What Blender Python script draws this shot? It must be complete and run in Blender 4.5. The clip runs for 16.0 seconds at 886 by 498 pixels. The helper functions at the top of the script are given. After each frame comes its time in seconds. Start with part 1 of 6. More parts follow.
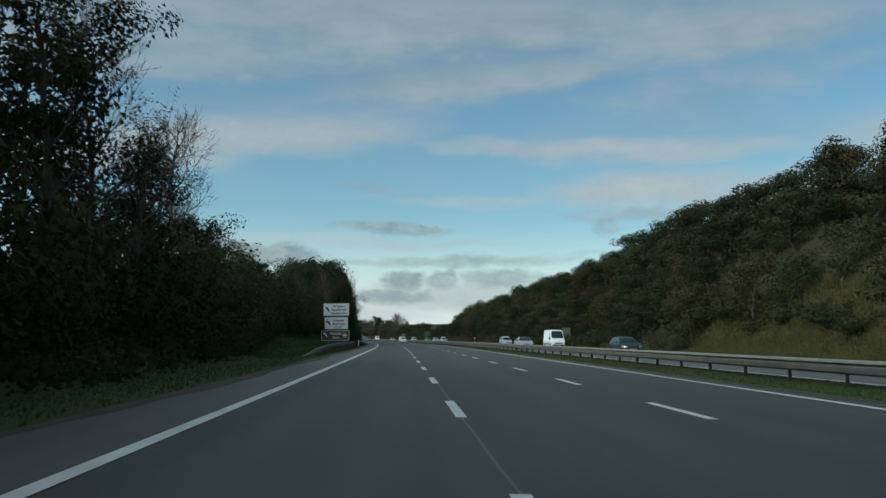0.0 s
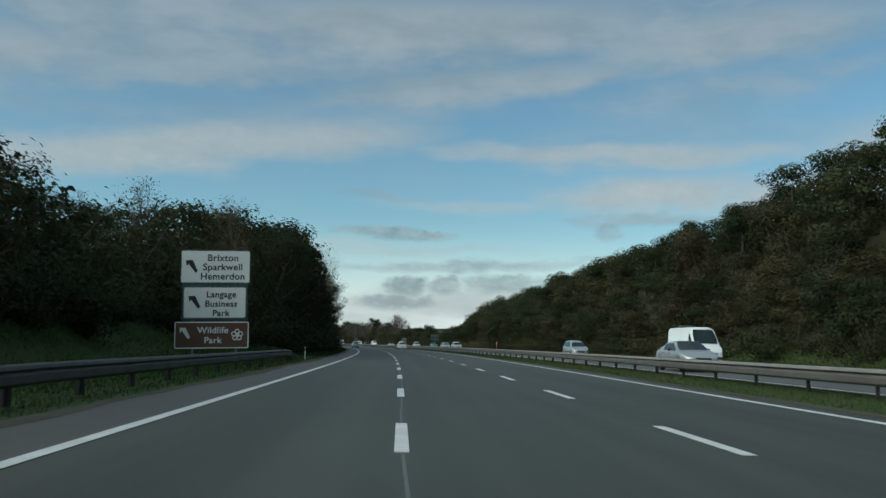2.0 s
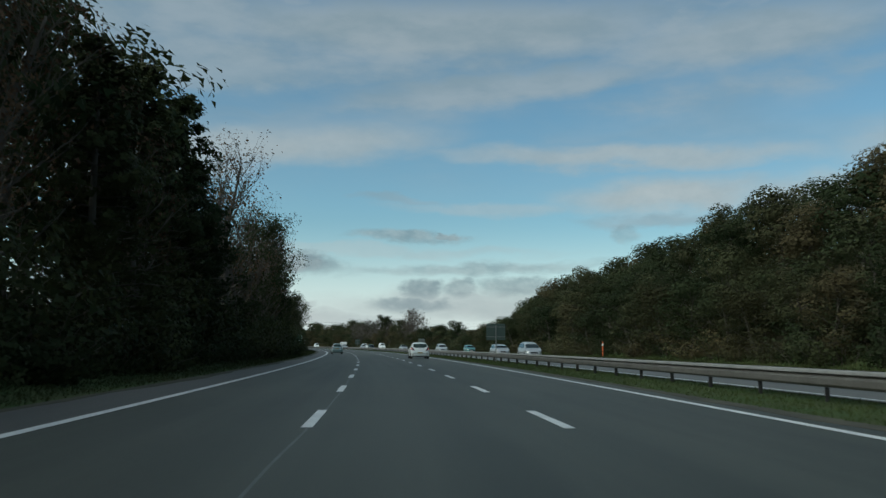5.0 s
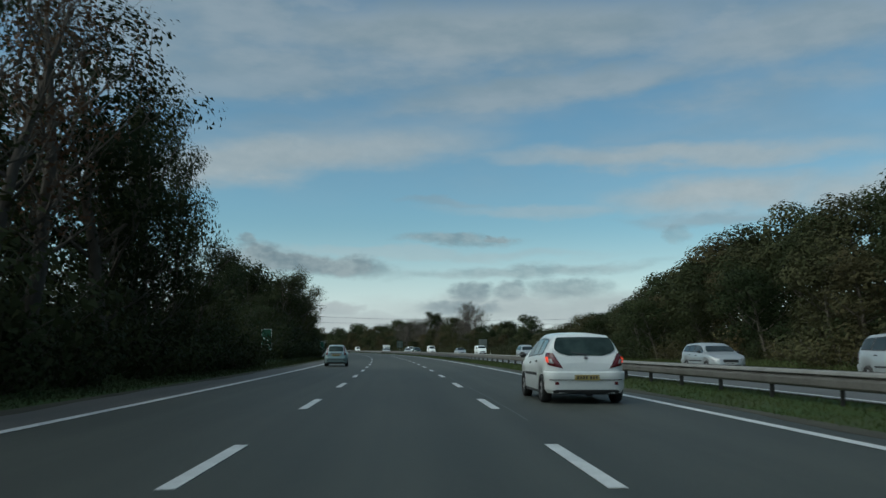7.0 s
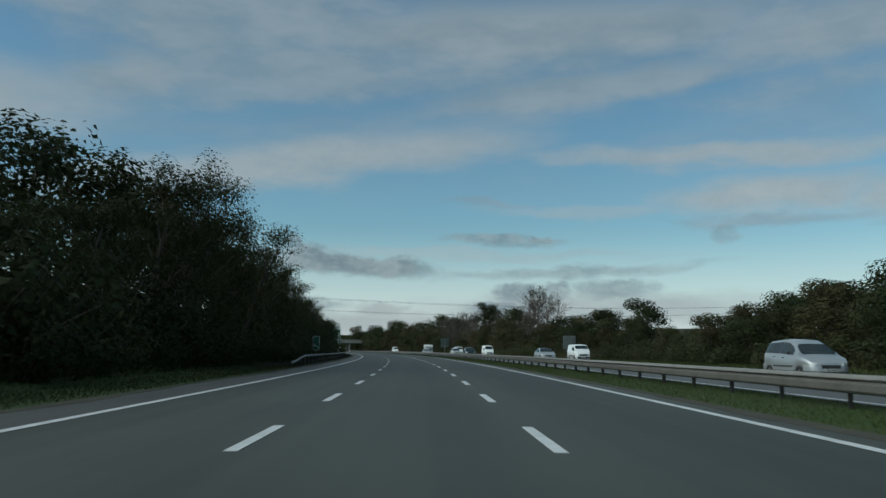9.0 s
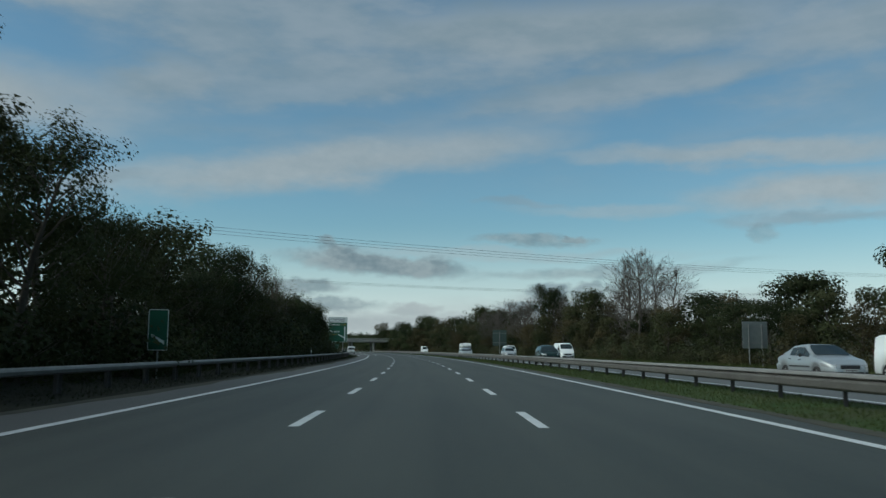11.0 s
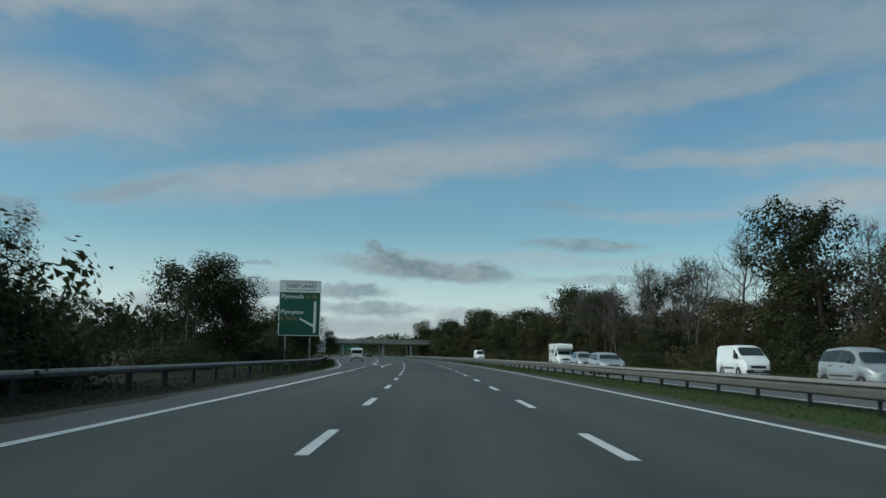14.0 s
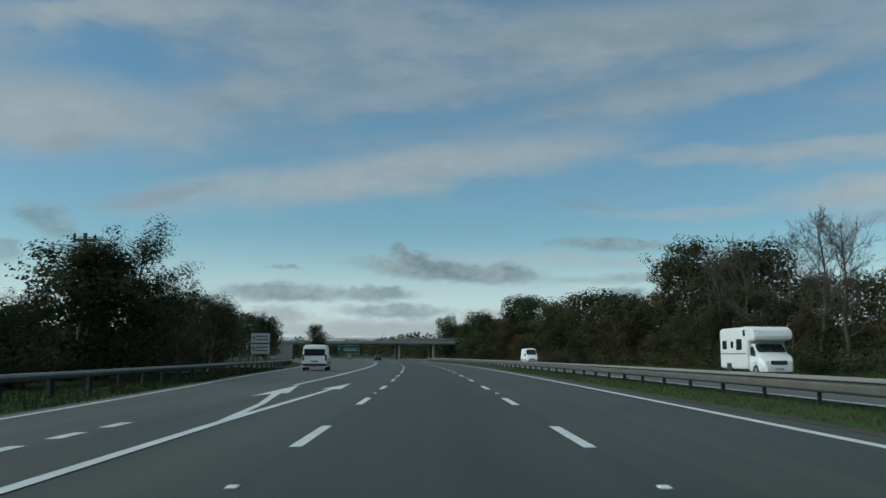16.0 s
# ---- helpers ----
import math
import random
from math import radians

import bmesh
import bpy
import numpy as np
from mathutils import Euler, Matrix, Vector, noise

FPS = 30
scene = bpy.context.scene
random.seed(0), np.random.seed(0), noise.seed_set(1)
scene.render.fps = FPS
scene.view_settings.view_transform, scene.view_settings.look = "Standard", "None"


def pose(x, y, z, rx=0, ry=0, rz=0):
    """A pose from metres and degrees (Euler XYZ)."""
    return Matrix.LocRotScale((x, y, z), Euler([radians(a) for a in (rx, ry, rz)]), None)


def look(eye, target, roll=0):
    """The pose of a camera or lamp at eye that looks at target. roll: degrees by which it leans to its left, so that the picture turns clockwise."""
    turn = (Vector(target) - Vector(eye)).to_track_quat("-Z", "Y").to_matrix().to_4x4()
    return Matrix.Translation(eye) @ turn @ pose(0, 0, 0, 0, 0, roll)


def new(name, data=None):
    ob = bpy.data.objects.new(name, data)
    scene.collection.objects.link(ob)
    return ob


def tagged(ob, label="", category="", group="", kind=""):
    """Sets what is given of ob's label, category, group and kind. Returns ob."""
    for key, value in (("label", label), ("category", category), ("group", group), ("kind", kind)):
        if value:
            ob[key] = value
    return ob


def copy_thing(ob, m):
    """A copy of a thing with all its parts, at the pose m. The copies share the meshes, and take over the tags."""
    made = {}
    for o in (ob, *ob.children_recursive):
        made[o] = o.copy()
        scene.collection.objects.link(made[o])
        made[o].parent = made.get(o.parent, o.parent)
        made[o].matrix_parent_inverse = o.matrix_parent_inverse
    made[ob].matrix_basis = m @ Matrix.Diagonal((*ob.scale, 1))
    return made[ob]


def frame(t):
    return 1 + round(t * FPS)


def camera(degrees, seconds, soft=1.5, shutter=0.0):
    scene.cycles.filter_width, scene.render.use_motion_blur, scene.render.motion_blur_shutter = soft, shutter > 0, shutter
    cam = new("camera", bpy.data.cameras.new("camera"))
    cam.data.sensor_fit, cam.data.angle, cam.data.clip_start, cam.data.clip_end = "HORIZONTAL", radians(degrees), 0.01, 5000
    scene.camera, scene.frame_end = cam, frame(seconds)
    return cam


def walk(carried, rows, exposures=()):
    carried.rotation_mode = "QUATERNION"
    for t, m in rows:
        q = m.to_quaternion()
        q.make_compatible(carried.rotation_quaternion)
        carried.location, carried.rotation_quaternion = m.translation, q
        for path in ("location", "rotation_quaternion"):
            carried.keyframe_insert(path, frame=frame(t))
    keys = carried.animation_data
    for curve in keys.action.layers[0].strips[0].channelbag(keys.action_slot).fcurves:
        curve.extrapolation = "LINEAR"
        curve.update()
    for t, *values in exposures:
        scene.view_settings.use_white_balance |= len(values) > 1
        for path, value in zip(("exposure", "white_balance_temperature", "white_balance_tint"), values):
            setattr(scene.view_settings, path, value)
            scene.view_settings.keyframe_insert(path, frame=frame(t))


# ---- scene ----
cam = camera(56.6, 16.0, soft=1.45, shutter=0.09)

# t, x, y, yaw, pitch, clockwise roll; the lens stands 1.12 m above the road
ROWS = [
    (0, -2.69, 5.63, -2.55, 6.24, -0.62),
    (0.5, -2.58, 19.38, -2.54, 6.46, -0.58),
    (1, -2.40, 33.86, -2.37, 6.51, -0.61),
    (1.5, -2.32, 47.66, -2.45, 6.61, -0.92),
    (2, -2.21, 62.89, -2.37, 6.60, -0.80),
    (2.5, -2.10, 76.65, -2.20, 6.51, -0.72),
    (3, -2.06, 91.00, -2.06, 6.69, -0.40),
    (5.5, -3.25, 164.22, -1.15, 6.83, -0.43),
    (6, -3.76, 178.37, -0.89, 6.94, -0.09),
    (6.5, -4.53, 193.35, 0.91, 6.95, -0.10),
    (7, -5.51, 208.63, 2.14, 6.97, -0.04),
    (7.5, -6.64, 223.68, 2.97, 6.94, -0.26),
    (8, -7.91, 238.67, 3.82, 6.97, -0.37),
    (8.5, -9.37, 253.80, 4.60, 7.11, -0.56),
    (9, -10.97, 268.95, 5.26, 7.02, -0.37),
    (11.5, -20.87, 344.00, 8.08, 7.05, -0.44),
    (12, -23.41, 359.68, 8.62, 7.11, -0.42),
    (12.5, -26.00, 374.60, 9.15, 7.16, -0.25),
    (13, -28.76, 389.83, 9.76, 7.15, -0.33),
    (13.5, -31.57, 404.55, 10.26, 7.19, -0.52),
    (14, -34.64, 420.09, 10.82, 7.34, -0.90),
    (14.5, -37.68, 435.01, 11.23, 7.35, -0.70),
    (15, -40.80, 450.39, 11.72, 7.36, -0.48),
    (15.5, -43.77, 464.56, 12.13, 7.47, -0.44),
    (16, -47.28, 480.60, 12.53, 7.43, -0.13),
]
walk(cam, [(t, pose(x, y, 1.12, 90 + p, 0, w) @ pose(0, 0, 0, 0, 0, -r)) for t, x, y, w, p, r in ROWS],
     exposures=[(0, 0.46, 6250, 0), (3, 0.40, 6250, 0), (5.5, 0.36, 6250, 0), (7, 0.26, 6150, 0), (9, 0.15, 6100, 0), (11.5, 0.20, 6080, 0), (12.5, 0.21, 6060, 0), (16, 0.20, 6040, 0)])

# ---- sky and sun: broken cloud, the sun veiled, to the left and behind ----
SUN_EL, SUN_AZ = radians(34), radians(248)      # azimuth clockwise from +y
world = bpy.data.worlds.new("sky")
scene.world = world
world.use_nodes = True


class Nodes:
    """Small helper that strings shader nodes together."""

    def __init__(self, tree):
        self.tree = tree
        tree.nodes.clear()

    def add(self, kind):
        return self.tree.nodes.new(kind)

    def link(self, a, b):
        self.tree.links.new(a, b)

    def put(self, socket, v):
        if isinstance(v, bpy.types.NodeSocket):
            self.link(v, socket)
        else:
            socket.default_value = v

    def math(self, op, a, b=0.0, c=None, clamp=False):
        n = self.add("ShaderNodeMath")
        n.operation, n.use_clamp = op, clamp
        self.put(n.inputs[0], a)
        self.put(n.inputs[1], b)
        if c is not None:
            self.put(n.inputs[2], c)
        return n.outputs[0]

    def smooth(self, v, lo, hi, out0=0.0, out1=1.0):
        n = self.add("ShaderNodeMapRange")
        n.interpolation_type = "SMOOTHSTEP"
        for i, x in enumerate((v, lo, hi, out0, out1)):
            self.put(n.inputs[i], x)
        return n.outputs[0]

    def noise(self, vec, scale, detail=3.0, rough=0.55, w=0.0):
        n = self.add("ShaderNodeTexNoise")
        n.noise_dimensions = "4D"
        self.put(n.inputs["Vector"], vec)
        n.inputs["Scale"].default_value, n.inputs["Detail"].default_value = scale, detail
        n.inputs["Roughness"].default_value, n.inputs["W"].default_value = rough, w
        return n.outputs[0]

    def mix(self, f, a, b):
        n = self.add("ShaderNodeMix")
        n.data_type = "RGBA"
        self.put(n.inputs[0], f)
        self.put(n.inputs[6], a)
        self.put(n.inputs[7], b)
        return n.outputs[2]

    def xyz(self, x, y, z=0.0):
        n = self.add("ShaderNodeCombineXYZ")
        for i, v in enumerate((x, y, z)):
            self.put(n.inputs[i], v)
        return n.outputs[0]


def build_sky():
    k = Nodes(world.node_tree)
    sky = k.add("ShaderNodeTexSky")
    sky.sky_type, sky.sun_disc, sky.sun_elevation, sky.sun_rotation = "NISHITA", False, SUN_EL, SUN_AZ
    sky.altitude, sky.air_density, sky.dust_density, sky.ozone_density = 60, 1.0, 0.7, 1.6
    sep = k.add("ShaderNodeSeparateXYZ")
    k.link(k.add("ShaderNodeTexCoord").outputs["Generated"], sep.inputs[0])
    x, y, z = sep.outputs
    az = k.math("MULTIPLY", k.math("ARCTAN2", x, y), 57.2958)
    el = k.math("MULTIPLY", k.math("ARCSINE", z), 57.2958)
    # wind-drawn sheets of cloud, flattened towards the horizon; their outlines wander
    flat = k.xyz(k.math("MULTIPLY", az, 0.17), k.math("MULTIPLY", el, 0.48), 0.0)
    fine = k.noise(flat, 1.1, 6.0, 0.56, 3.0)
    side = k.noise(flat, 0.9, 5.0, 0.55, 11.0)
    wide = k.noise(flat, 0.40, 4.0, 0.5, 7.0)
    small = k.xyz(az, k.math("MULTIPLY", el, 1.7))
    puff = k.noise(small, 0.55, 6.0, 0.6, 1.0)
    curl = k.noise(small, 0.5, 6.0, 0.62, 9.0)

    def moved(v, n, by):
        return k.math("MULTIPLY_ADD", k.math("SUBTRACT", n, 0.5), by, v)

    sheet_at = moved(az, side, 9.0), moved(el, fine, 2.6)
    puff_at = moved(az, curl, 3.2), moved(el, puff, 1.5)

    def band(a0, e0, ha, he, tilt, dens, puffy=False):
        """A bank of cloud: its azimuth and height, half its length and depth in degrees, its slope and how dense it is."""
        a, e = puff_at if puffy else sheet_at
        da = k.math("SUBTRACT", a, a0)
        du = k.math("DIVIDE", da, ha)
        dv = k.math("DIVIDE", k.math("SUBTRACT", e, k.math("MULTIPLY_ADD", da, tilt, e0)), he)
        r = k.math("SQRT", k.math("ADD", k.math("MULTIPLY", du, du), k.math("MULTIPLY", dv, dv)))
        return k.smooth(r, 1.2, 0.5 if puffy else 0.25, 0.0, dens)

    def join(masks):
        m = masks[0]
        for o in masks[1:]:
            m = k.math("MAXIMUM", m, o)
        return m

    # a broken layer over the whole sky
    layer = k.smooth(k.math("ADD", wide, k.math("MULTIPLY", k.math("SUBTRACT", fine, 0.5), 0.45)), 0.30, 0.64, 0.10, 0.8)
    high = k.smooth(el, 9.0, 20.0)
    layer = k.math("MULTIPLY", layer, k.math("MULTIPLY_ADD", high, 0.85, 0.06))
    grey = join([layer,
                 band(1, 21.6, 27, 3.0, 0.0, 0.85), band(5, 17.8, 18, 1.5, 0.09, 0.75), band(-26.5, 17.6, 7.5, 2.4, 0.12, 0.8),
                 band(22, 20.2, 14, 2.6, 0.02, 0.8), band(-37, 13.6, 4, 1.0, 0.1, 0.6), band(-32, 10.4, 6, 0.7, 0.16, 0.7),
                 band(16.5, 8.6, 8, 0.55, 0.0, 0.6), band(-1.8, 10.2, 3.8, 0.42, 0.0, 0.45), band(28, 8.0, 5, 0.6, 0.0, 0.6)])
    gaps = join([band(-34.5, 18.9, 7.5, 1.9, 0.10, 0.9), band(-15, 16.2, 13, 0.9, 0.10, 0.7), band(9, 15.3, 13, 1.0, 0.02, 0.55), band(27, 15.6, 8, 1.6, 0.0, 0.6), band(-24, 13.6, 5, 0.8, 0.15, 0.5)])
    grey = k.math("MULTIPLY", grey, k.math("SUBTRACT", 1.0, gaps))
    pale = join([band(-24, 2.7, 2.6, 0.7, 0, 0.8, True), band(-9.5, 2.7, 2.4, 0.65, 0, 0.8, True), band(-30, 3.2, 3.0, 0.8, 0, 0.6, True), band(3.5, 3.2, 3.4, 0.8, 0, 0.7, True), band(-17, 12.6, 19, 1.75, 0.155, 0.8), band(-7, 14.0, 11, 1.7, 0.06, 0.7), band(14, 12.9, 16, 0.95, -0.03, 0.75),
                 band(17, 10.3, 9, 1.6, 0.02, 0.85), band(26, 9.8, 7, 1.8, 0.0, 0.8), band(-39, 15.0, 11, 2.9, 0.05, 0.9),
                 band(-36, 21.8, 9, 1.1, 0.2, 0.8), band(-50, 19, 8, 2.0, 0, 0.7), band(5, 9.6, 8, 0.6, 0.0, 0.4), band(34, 12.5, 7, 2.4, 0, 0.7),
                 band(-14, 1.7, 20, 1.2, 0, 0.8), band(6, 2.7, 16, 1.5, 0, 0.75), band(-4, 6.6, 16, 0.5, 0.0, 0.35)])
    low = join([band(-1.8, 7.55, 4.8, 0.42, 0.01, 0.7), band(1.8, 7.6, 1.4, 0.32, 0.0, 0.8, True), band(4, 5.45, 11, 0.5, 0.037, 0.6),
                band(-12.0, 5.9, 7.0, 0.85, -0.085, 0.95, True), band(-14.8, 6.6, 1.7, 0.8, 0, 0.9, True), band(-15.5, 7.45, 0.7, 0.5, 0, 0.7, True), band(-8.7, 5.8, 2.1, 0.75, 0, 0.9, True),
                band(-0.2, 4.0, 1.6, 0.8, 0, 0.8, True), band(2.4, 4.15, 1.6, 0.75, 0, 0.75, True), band(6.6, 4.2, 3.0, 0.75, 0, 0.65, True), band(-0.9, 2.85, 3.4, 0.6, 0, 0.65, True),
                band(13.8, 7.7, 1.1, 0.6, 0, 0.4, True), band(-23.4, 4.3, 5.2, 0.8, -0.02, 0.8, True), band(-17.2, 4.25, 2.9, 0.6, 0, 0.75, True), band(-15.8, 3.1, 4.2, 0.6, 0, 0.7, True),
                band(-23.6, 6.0, 1.4, 0.18, 0, 0.5, True), band(-38.6, 8.5, 2.2, 1.1, -0.3, 0.6, True), band(-40.8, 6.4, 1.4, 0.8, 0, 0.5, True)])
    tint = k.add("ShaderNodeMix")
    tint.data_type, tint.blend_type = "RGBA", "MULTIPLY"
    tint.inputs[0].default_value = 1.0
    k.link(sky.outputs[0], tint.inputs[6])
    tint.inputs[7].default_value = (0.071, 0.087, 0.0845, 1)
    col = tint.outputs[2]
    glow = k.smooth(el, 9.0, -0.5, 0.0, 0.84)
    col = k.mix(glow, col, (0.66, 0.68, 0.70, 1))
    shade = k.smooth(k.math("ADD", k.math("MULTIPLY", wide, 0.6), k.math("MULTIPLY", puff, 0.4)), 0.3, 0.7)
    col = k.mix(pale, col, k.mix(shade, (0.285, 0.312, 0.332, 1), (0.39, 0.40, 0.41, 1)))
    col = k.mix(grey, col, k.mix(k.smooth(fine, 0.32, 0.7), (0.205, 0.25, 0.285, 1), (0.275, 0.305, 0.335, 1)))
    col = k.mix(low, col, k.mix(k.smooth(puff, 0.35, 0.65), (0.155, 0.20, 0.23, 1), (0.27, 0.31, 0.33, 1)))
    # the veiled sun lights the cloud round it
    sd = (math.sin(SUN_AZ) * math.cos(SUN_EL), math.cos(SUN_AZ) * math.cos(SUN_EL), math.sin(SUN_EL))
    dot = k.math("ADD", k.math("ADD", k.math("MULTIPLY", x, sd[0]), k.math("MULTIPLY", y, sd[1])), k.math("MULTIPLY", z, sd[2]))
    veil = k.smooth(dot, 0.50, 1.0, 0.0, 1.0)
    col = k.mix(veil, col, (1.80, 1.86, 1.86, 1))
    bg = k.add("ShaderNodeBackground")
    k.link(col, bg.inputs[0])
    bg.inputs[1].default_value = 1.0
    k.link(bg.outputs[0], k.add("ShaderNodeOutputWorld").inputs[0])


build_sky()
sun = new("sun", bpy.data.lights.new("sun", "SUN"))
sun.data.energy, sun.data.angle, sun.data.color = 0.6, radians(14), (1.0, 0.94, 0.85)
sun.matrix_world = look((0, 0, 0), (-math.sin(SUN_AZ) * math.cos(SUN_EL), -math.cos(SUN_AZ) * math.cos(SUN_EL), -math.sin(SUN_EL)))


# ---- materials ----
def mat(name, colour, rough=0.6, metal=0.0, second=None, scale=3.0, amount=0.5, fine=40.0, bump=0.0, spread=0.0, coords="Object",
        stretch=(1, 1, 1), transmit=0.0, coat=0.0, specular=0.5):
    """A surface whose colour wanders to a second one at two scales. spread: how far copies differ from one another."""
    m = bpy.data.materials.new(name)
    m.use_nodes = True
    k = Nodes(m.node_tree)
    out, b = k.add("ShaderNodeOutputMaterial"), k.add("ShaderNodeBsdfPrincipled")
    k.link(b.outputs[0], out.inputs[0])
    tc = k.add("ShaderNodeTexCoord")
    mp = k.add("ShaderNodeMapping")
    mp.inputs["Scale"].default_value = stretch
    k.link(tc.outputs[coords], mp.inputs[0])
    v = mp.outputs[0]
    second = second or [c * 0.6 for c in colour]
    big, small = k.noise(v, scale, 3.0, 0.6), k.noise(v, fine, 2.0, 0.6, 5.0)
    f = k.math("ADD", k.math("MULTIPLY", big, 0.65), k.math("MULTIPLY", small, 0.35))
    col = k.mix(k.smooth(f, 0.5 - 0.28 / max(amount, 0.05) * 0.5, 0.5 + 0.28 / max(amount, 0.05) * 0.5), (*colour, 1), (*second, 1))
    if spread:
        info = k.add("ShaderNodeObjectInfo")
        hsv = k.add("ShaderNodeHueSaturation")
        k.put(hsv.inputs["Hue"], k.math("MULTIPLY_ADD", info.outputs["Random"], -0.10 * spread, 0.5 + 0.05 * spread))
        k.put(hsv.inputs["Value"], k.math("MULTIPLY_ADD", k.math("FRACT", k.math("MULTIPLY", info.outputs["Random"], 7.31)), 0.8 * spread, 1 - 0.4 * spread))
        k.link(col, hsv.inputs["Color"])
        col = hsv.outputs[0]
    k.link(col, b.inputs["Base Color"])
    k.put(b.inputs["Roughness"], k.math("MULTIPLY_ADD", small, 0.2, rough - 0.1, clamp=True))
    b.inputs["Metallic"].default_value = metal
    b.inputs["Coat Weight"].default_value = coat
    b.inputs["Coat Roughness"].default_value = 0.05
    b.inputs["Specular IOR Level"].default_value = specular
    if bump:
        n = k.add("ShaderNodeBump")
        n.inputs["Strength"].default_value, n.inputs["Distance"].default_value = bump, 0.02
        k.link(small, n.inputs["Height"])
        k.link(n.outputs[0], b.inputs["Normal"])
    return m


def leaf_mat(name, colour, second, spread=0.5):
    """Leaves: dull, partly lit through, each clump and each tree a little different."""
    m = bpy.data.materials.new(name)
    m.use_nodes = True
    k = Nodes(m.node_tree)
    out = k.add("ShaderNodeOutputMaterial")
    geo = k.add("ShaderNodeNewGeometry")
    info = k.add("ShaderNodeObjectInfo")
    tc = k.add("ShaderNodeTexCoord")
    f = k.math("ADD", k.math("MULTIPLY", geo.outputs["Random Per Island"], 0.20), k.math("MULTIPLY", k.noise(tc.outputs["Object"], 0.6, 2.0), 0.75))
    f = k.math("ADD", f, k.math("MULTIPLY", k.math("SUBTRACT", info.outputs["Random"], 0.5), spread))
    col = k.mix(k.smooth(f, 0.15, 0.95), (*colour, 1), (*second, 1))
    hsv = k.add("ShaderNodeHueSaturation")
    k.put(hsv.inputs["Value"], k.math("MULTIPLY_ADD", k.math("FRACT", k.math("MULTIPLY", info.outputs["Random"], 5.7)), 0.5, 0.75))
    k.link(col, hsv.inputs["Color"])
    d, t, ms = k.add("ShaderNodeBsdfPrincipled"), k.add("ShaderNodeBsdfTranslucent"), k.add("ShaderNodeMixShader")
    k.link(hsv.outputs[0], d.inputs["Base Color"])
    k.link(hsv.outputs[0], t.inputs[0])
    d.inputs["Roughness"].default_value = 0.65
    d.inputs["Specular IOR Level"].default_value = 0.06
    ms.inputs[0].default_value = 0.25
    k.link(d.outputs[0], ms.inputs[1])
    k.link(t.outputs[0], ms.inputs[2])
    k.link(ms.outputs[0], out.inputs[0])
    return m


def asphalt_mat(name, base, light, streak=1.0):
    """Rolled asphalt; u runs along the road and v across it, in metres: wheel tracks, patches and stone grain."""
    m = bpy.data.materials.new(name)
    m.use_nodes = True
    k = Nodes(m.node_tree)
    out, b = k.add("ShaderNodeOutputMaterial"), k.add("ShaderNodeBsdfPrincipled")
    k.link(b.outputs[0], out.inputs[0])
    uv = k.add("ShaderNodeUVMap")
    sep = k.add("ShaderNodeSeparateXYZ")
    k.link(uv.outputs[0], sep.inputs[0])
    u, v = sep.outputs[0], sep.outputs[1]
    tracks = k.noise(k.xyz(k.math("MULTIPLY", u, 0.012), k.math("MULTIPLY", v, 0.9)), 1.0, 3.0, 0.6)
    blot = k.noise(k.xyz(k.math("MULTIPLY", u, 0.12), k.math("MULTIPLY", v, 0.45)), 1.0, 4.0, 0.6, 2.0)
    grain = k.noise(k.xyz(u, v), 45.0, 2.0, 0.7, 4.0)
    stone = k.noise(k.xyz(u, v), 9.0, 3.0, 0.7, 8.0)
    f = k.math("ADD", k.math("ADD", k.math("MULTIPLY", tracks, 0.5 * streak), k.math("MULTIPLY", blot, 0.3)),
               k.math("ADD", k.math("MULTIPLY", grain, 0.25), k.math("MULTIPLY", stone, 0.15)))
    k.link(k.mix(k.smooth(f, 0.48, 0.79), (*base, 1), (*light, 1)), b.inputs["Base Color"])
    k.put(b.inputs["Roughness"], k.math("MULTIPLY_ADD", grain, 0.3, 0.52))
    b.inputs["Specular IOR Level"].default_value = 0.5
    n = k.add("ShaderNodeBump")
    n.inputs["Strength"].default_value, n.inputs["Distance"].default_value = 0.35, 0.01
    k.link(k.math("ADD", grain, stone), n.inputs["Height"])
    k.link(n.outputs[0], b.inputs["Normal"])
    return m


def glow_mat(name, colour, power):
    m = bpy.data.materials.new(name)
    m.use_nodes = True
    b = m.node_tree.nodes["Principled BSDF"]
    b.inputs["Base Color"].default_value = (*colour, 1)
    b.inputs["Emission Color"].default_value = (*colour, 1)
    b.inputs["Emission Strength"].default_value = power
    return m


ASPHALT = asphalt_mat("asphalt", (0.0175, 0.0215, 0.0165), (0.0430, 0.0480, 0.0375), 1.25)
ASPHALT_SHOULDER = asphalt_mat("worn_asphalt", (0.034, 0.036, 0.033), (0.066, 0.066, 0.060), 1.3)
ASPHALT_FAR = asphalt_mat("pale_asphalt", (0.046, 0.050, 0.047), (0.085, 0.087, 0.081), 1.3)
ASPHALT_FRESH = asphalt_mat("fresh_asphalt", (0.0150, 0.0180, 0.0140), (0.033, 0.0365, 0.0290), 1.1)
PAINT_LINE = mat("road_paint", (0.62, 0.64, 0.63), 0.6, second=(0.38, 0.40, 0.40), scale=1.2, fine=30, amount=0.5, bump=0.2)
SEALANT = mat("joint_sealant", (0.125, 0.14, 0.135), 0.7, second=(0.06, 0.068, 0.066), scale=2)
GRASS = mat("grass", (0.032, 0.066, 0.018), 0.9, second=(0.048, 0.054, 0.024), scale=0.35, fine=6, amount=0.8, bump=0.8, specular=0.1)
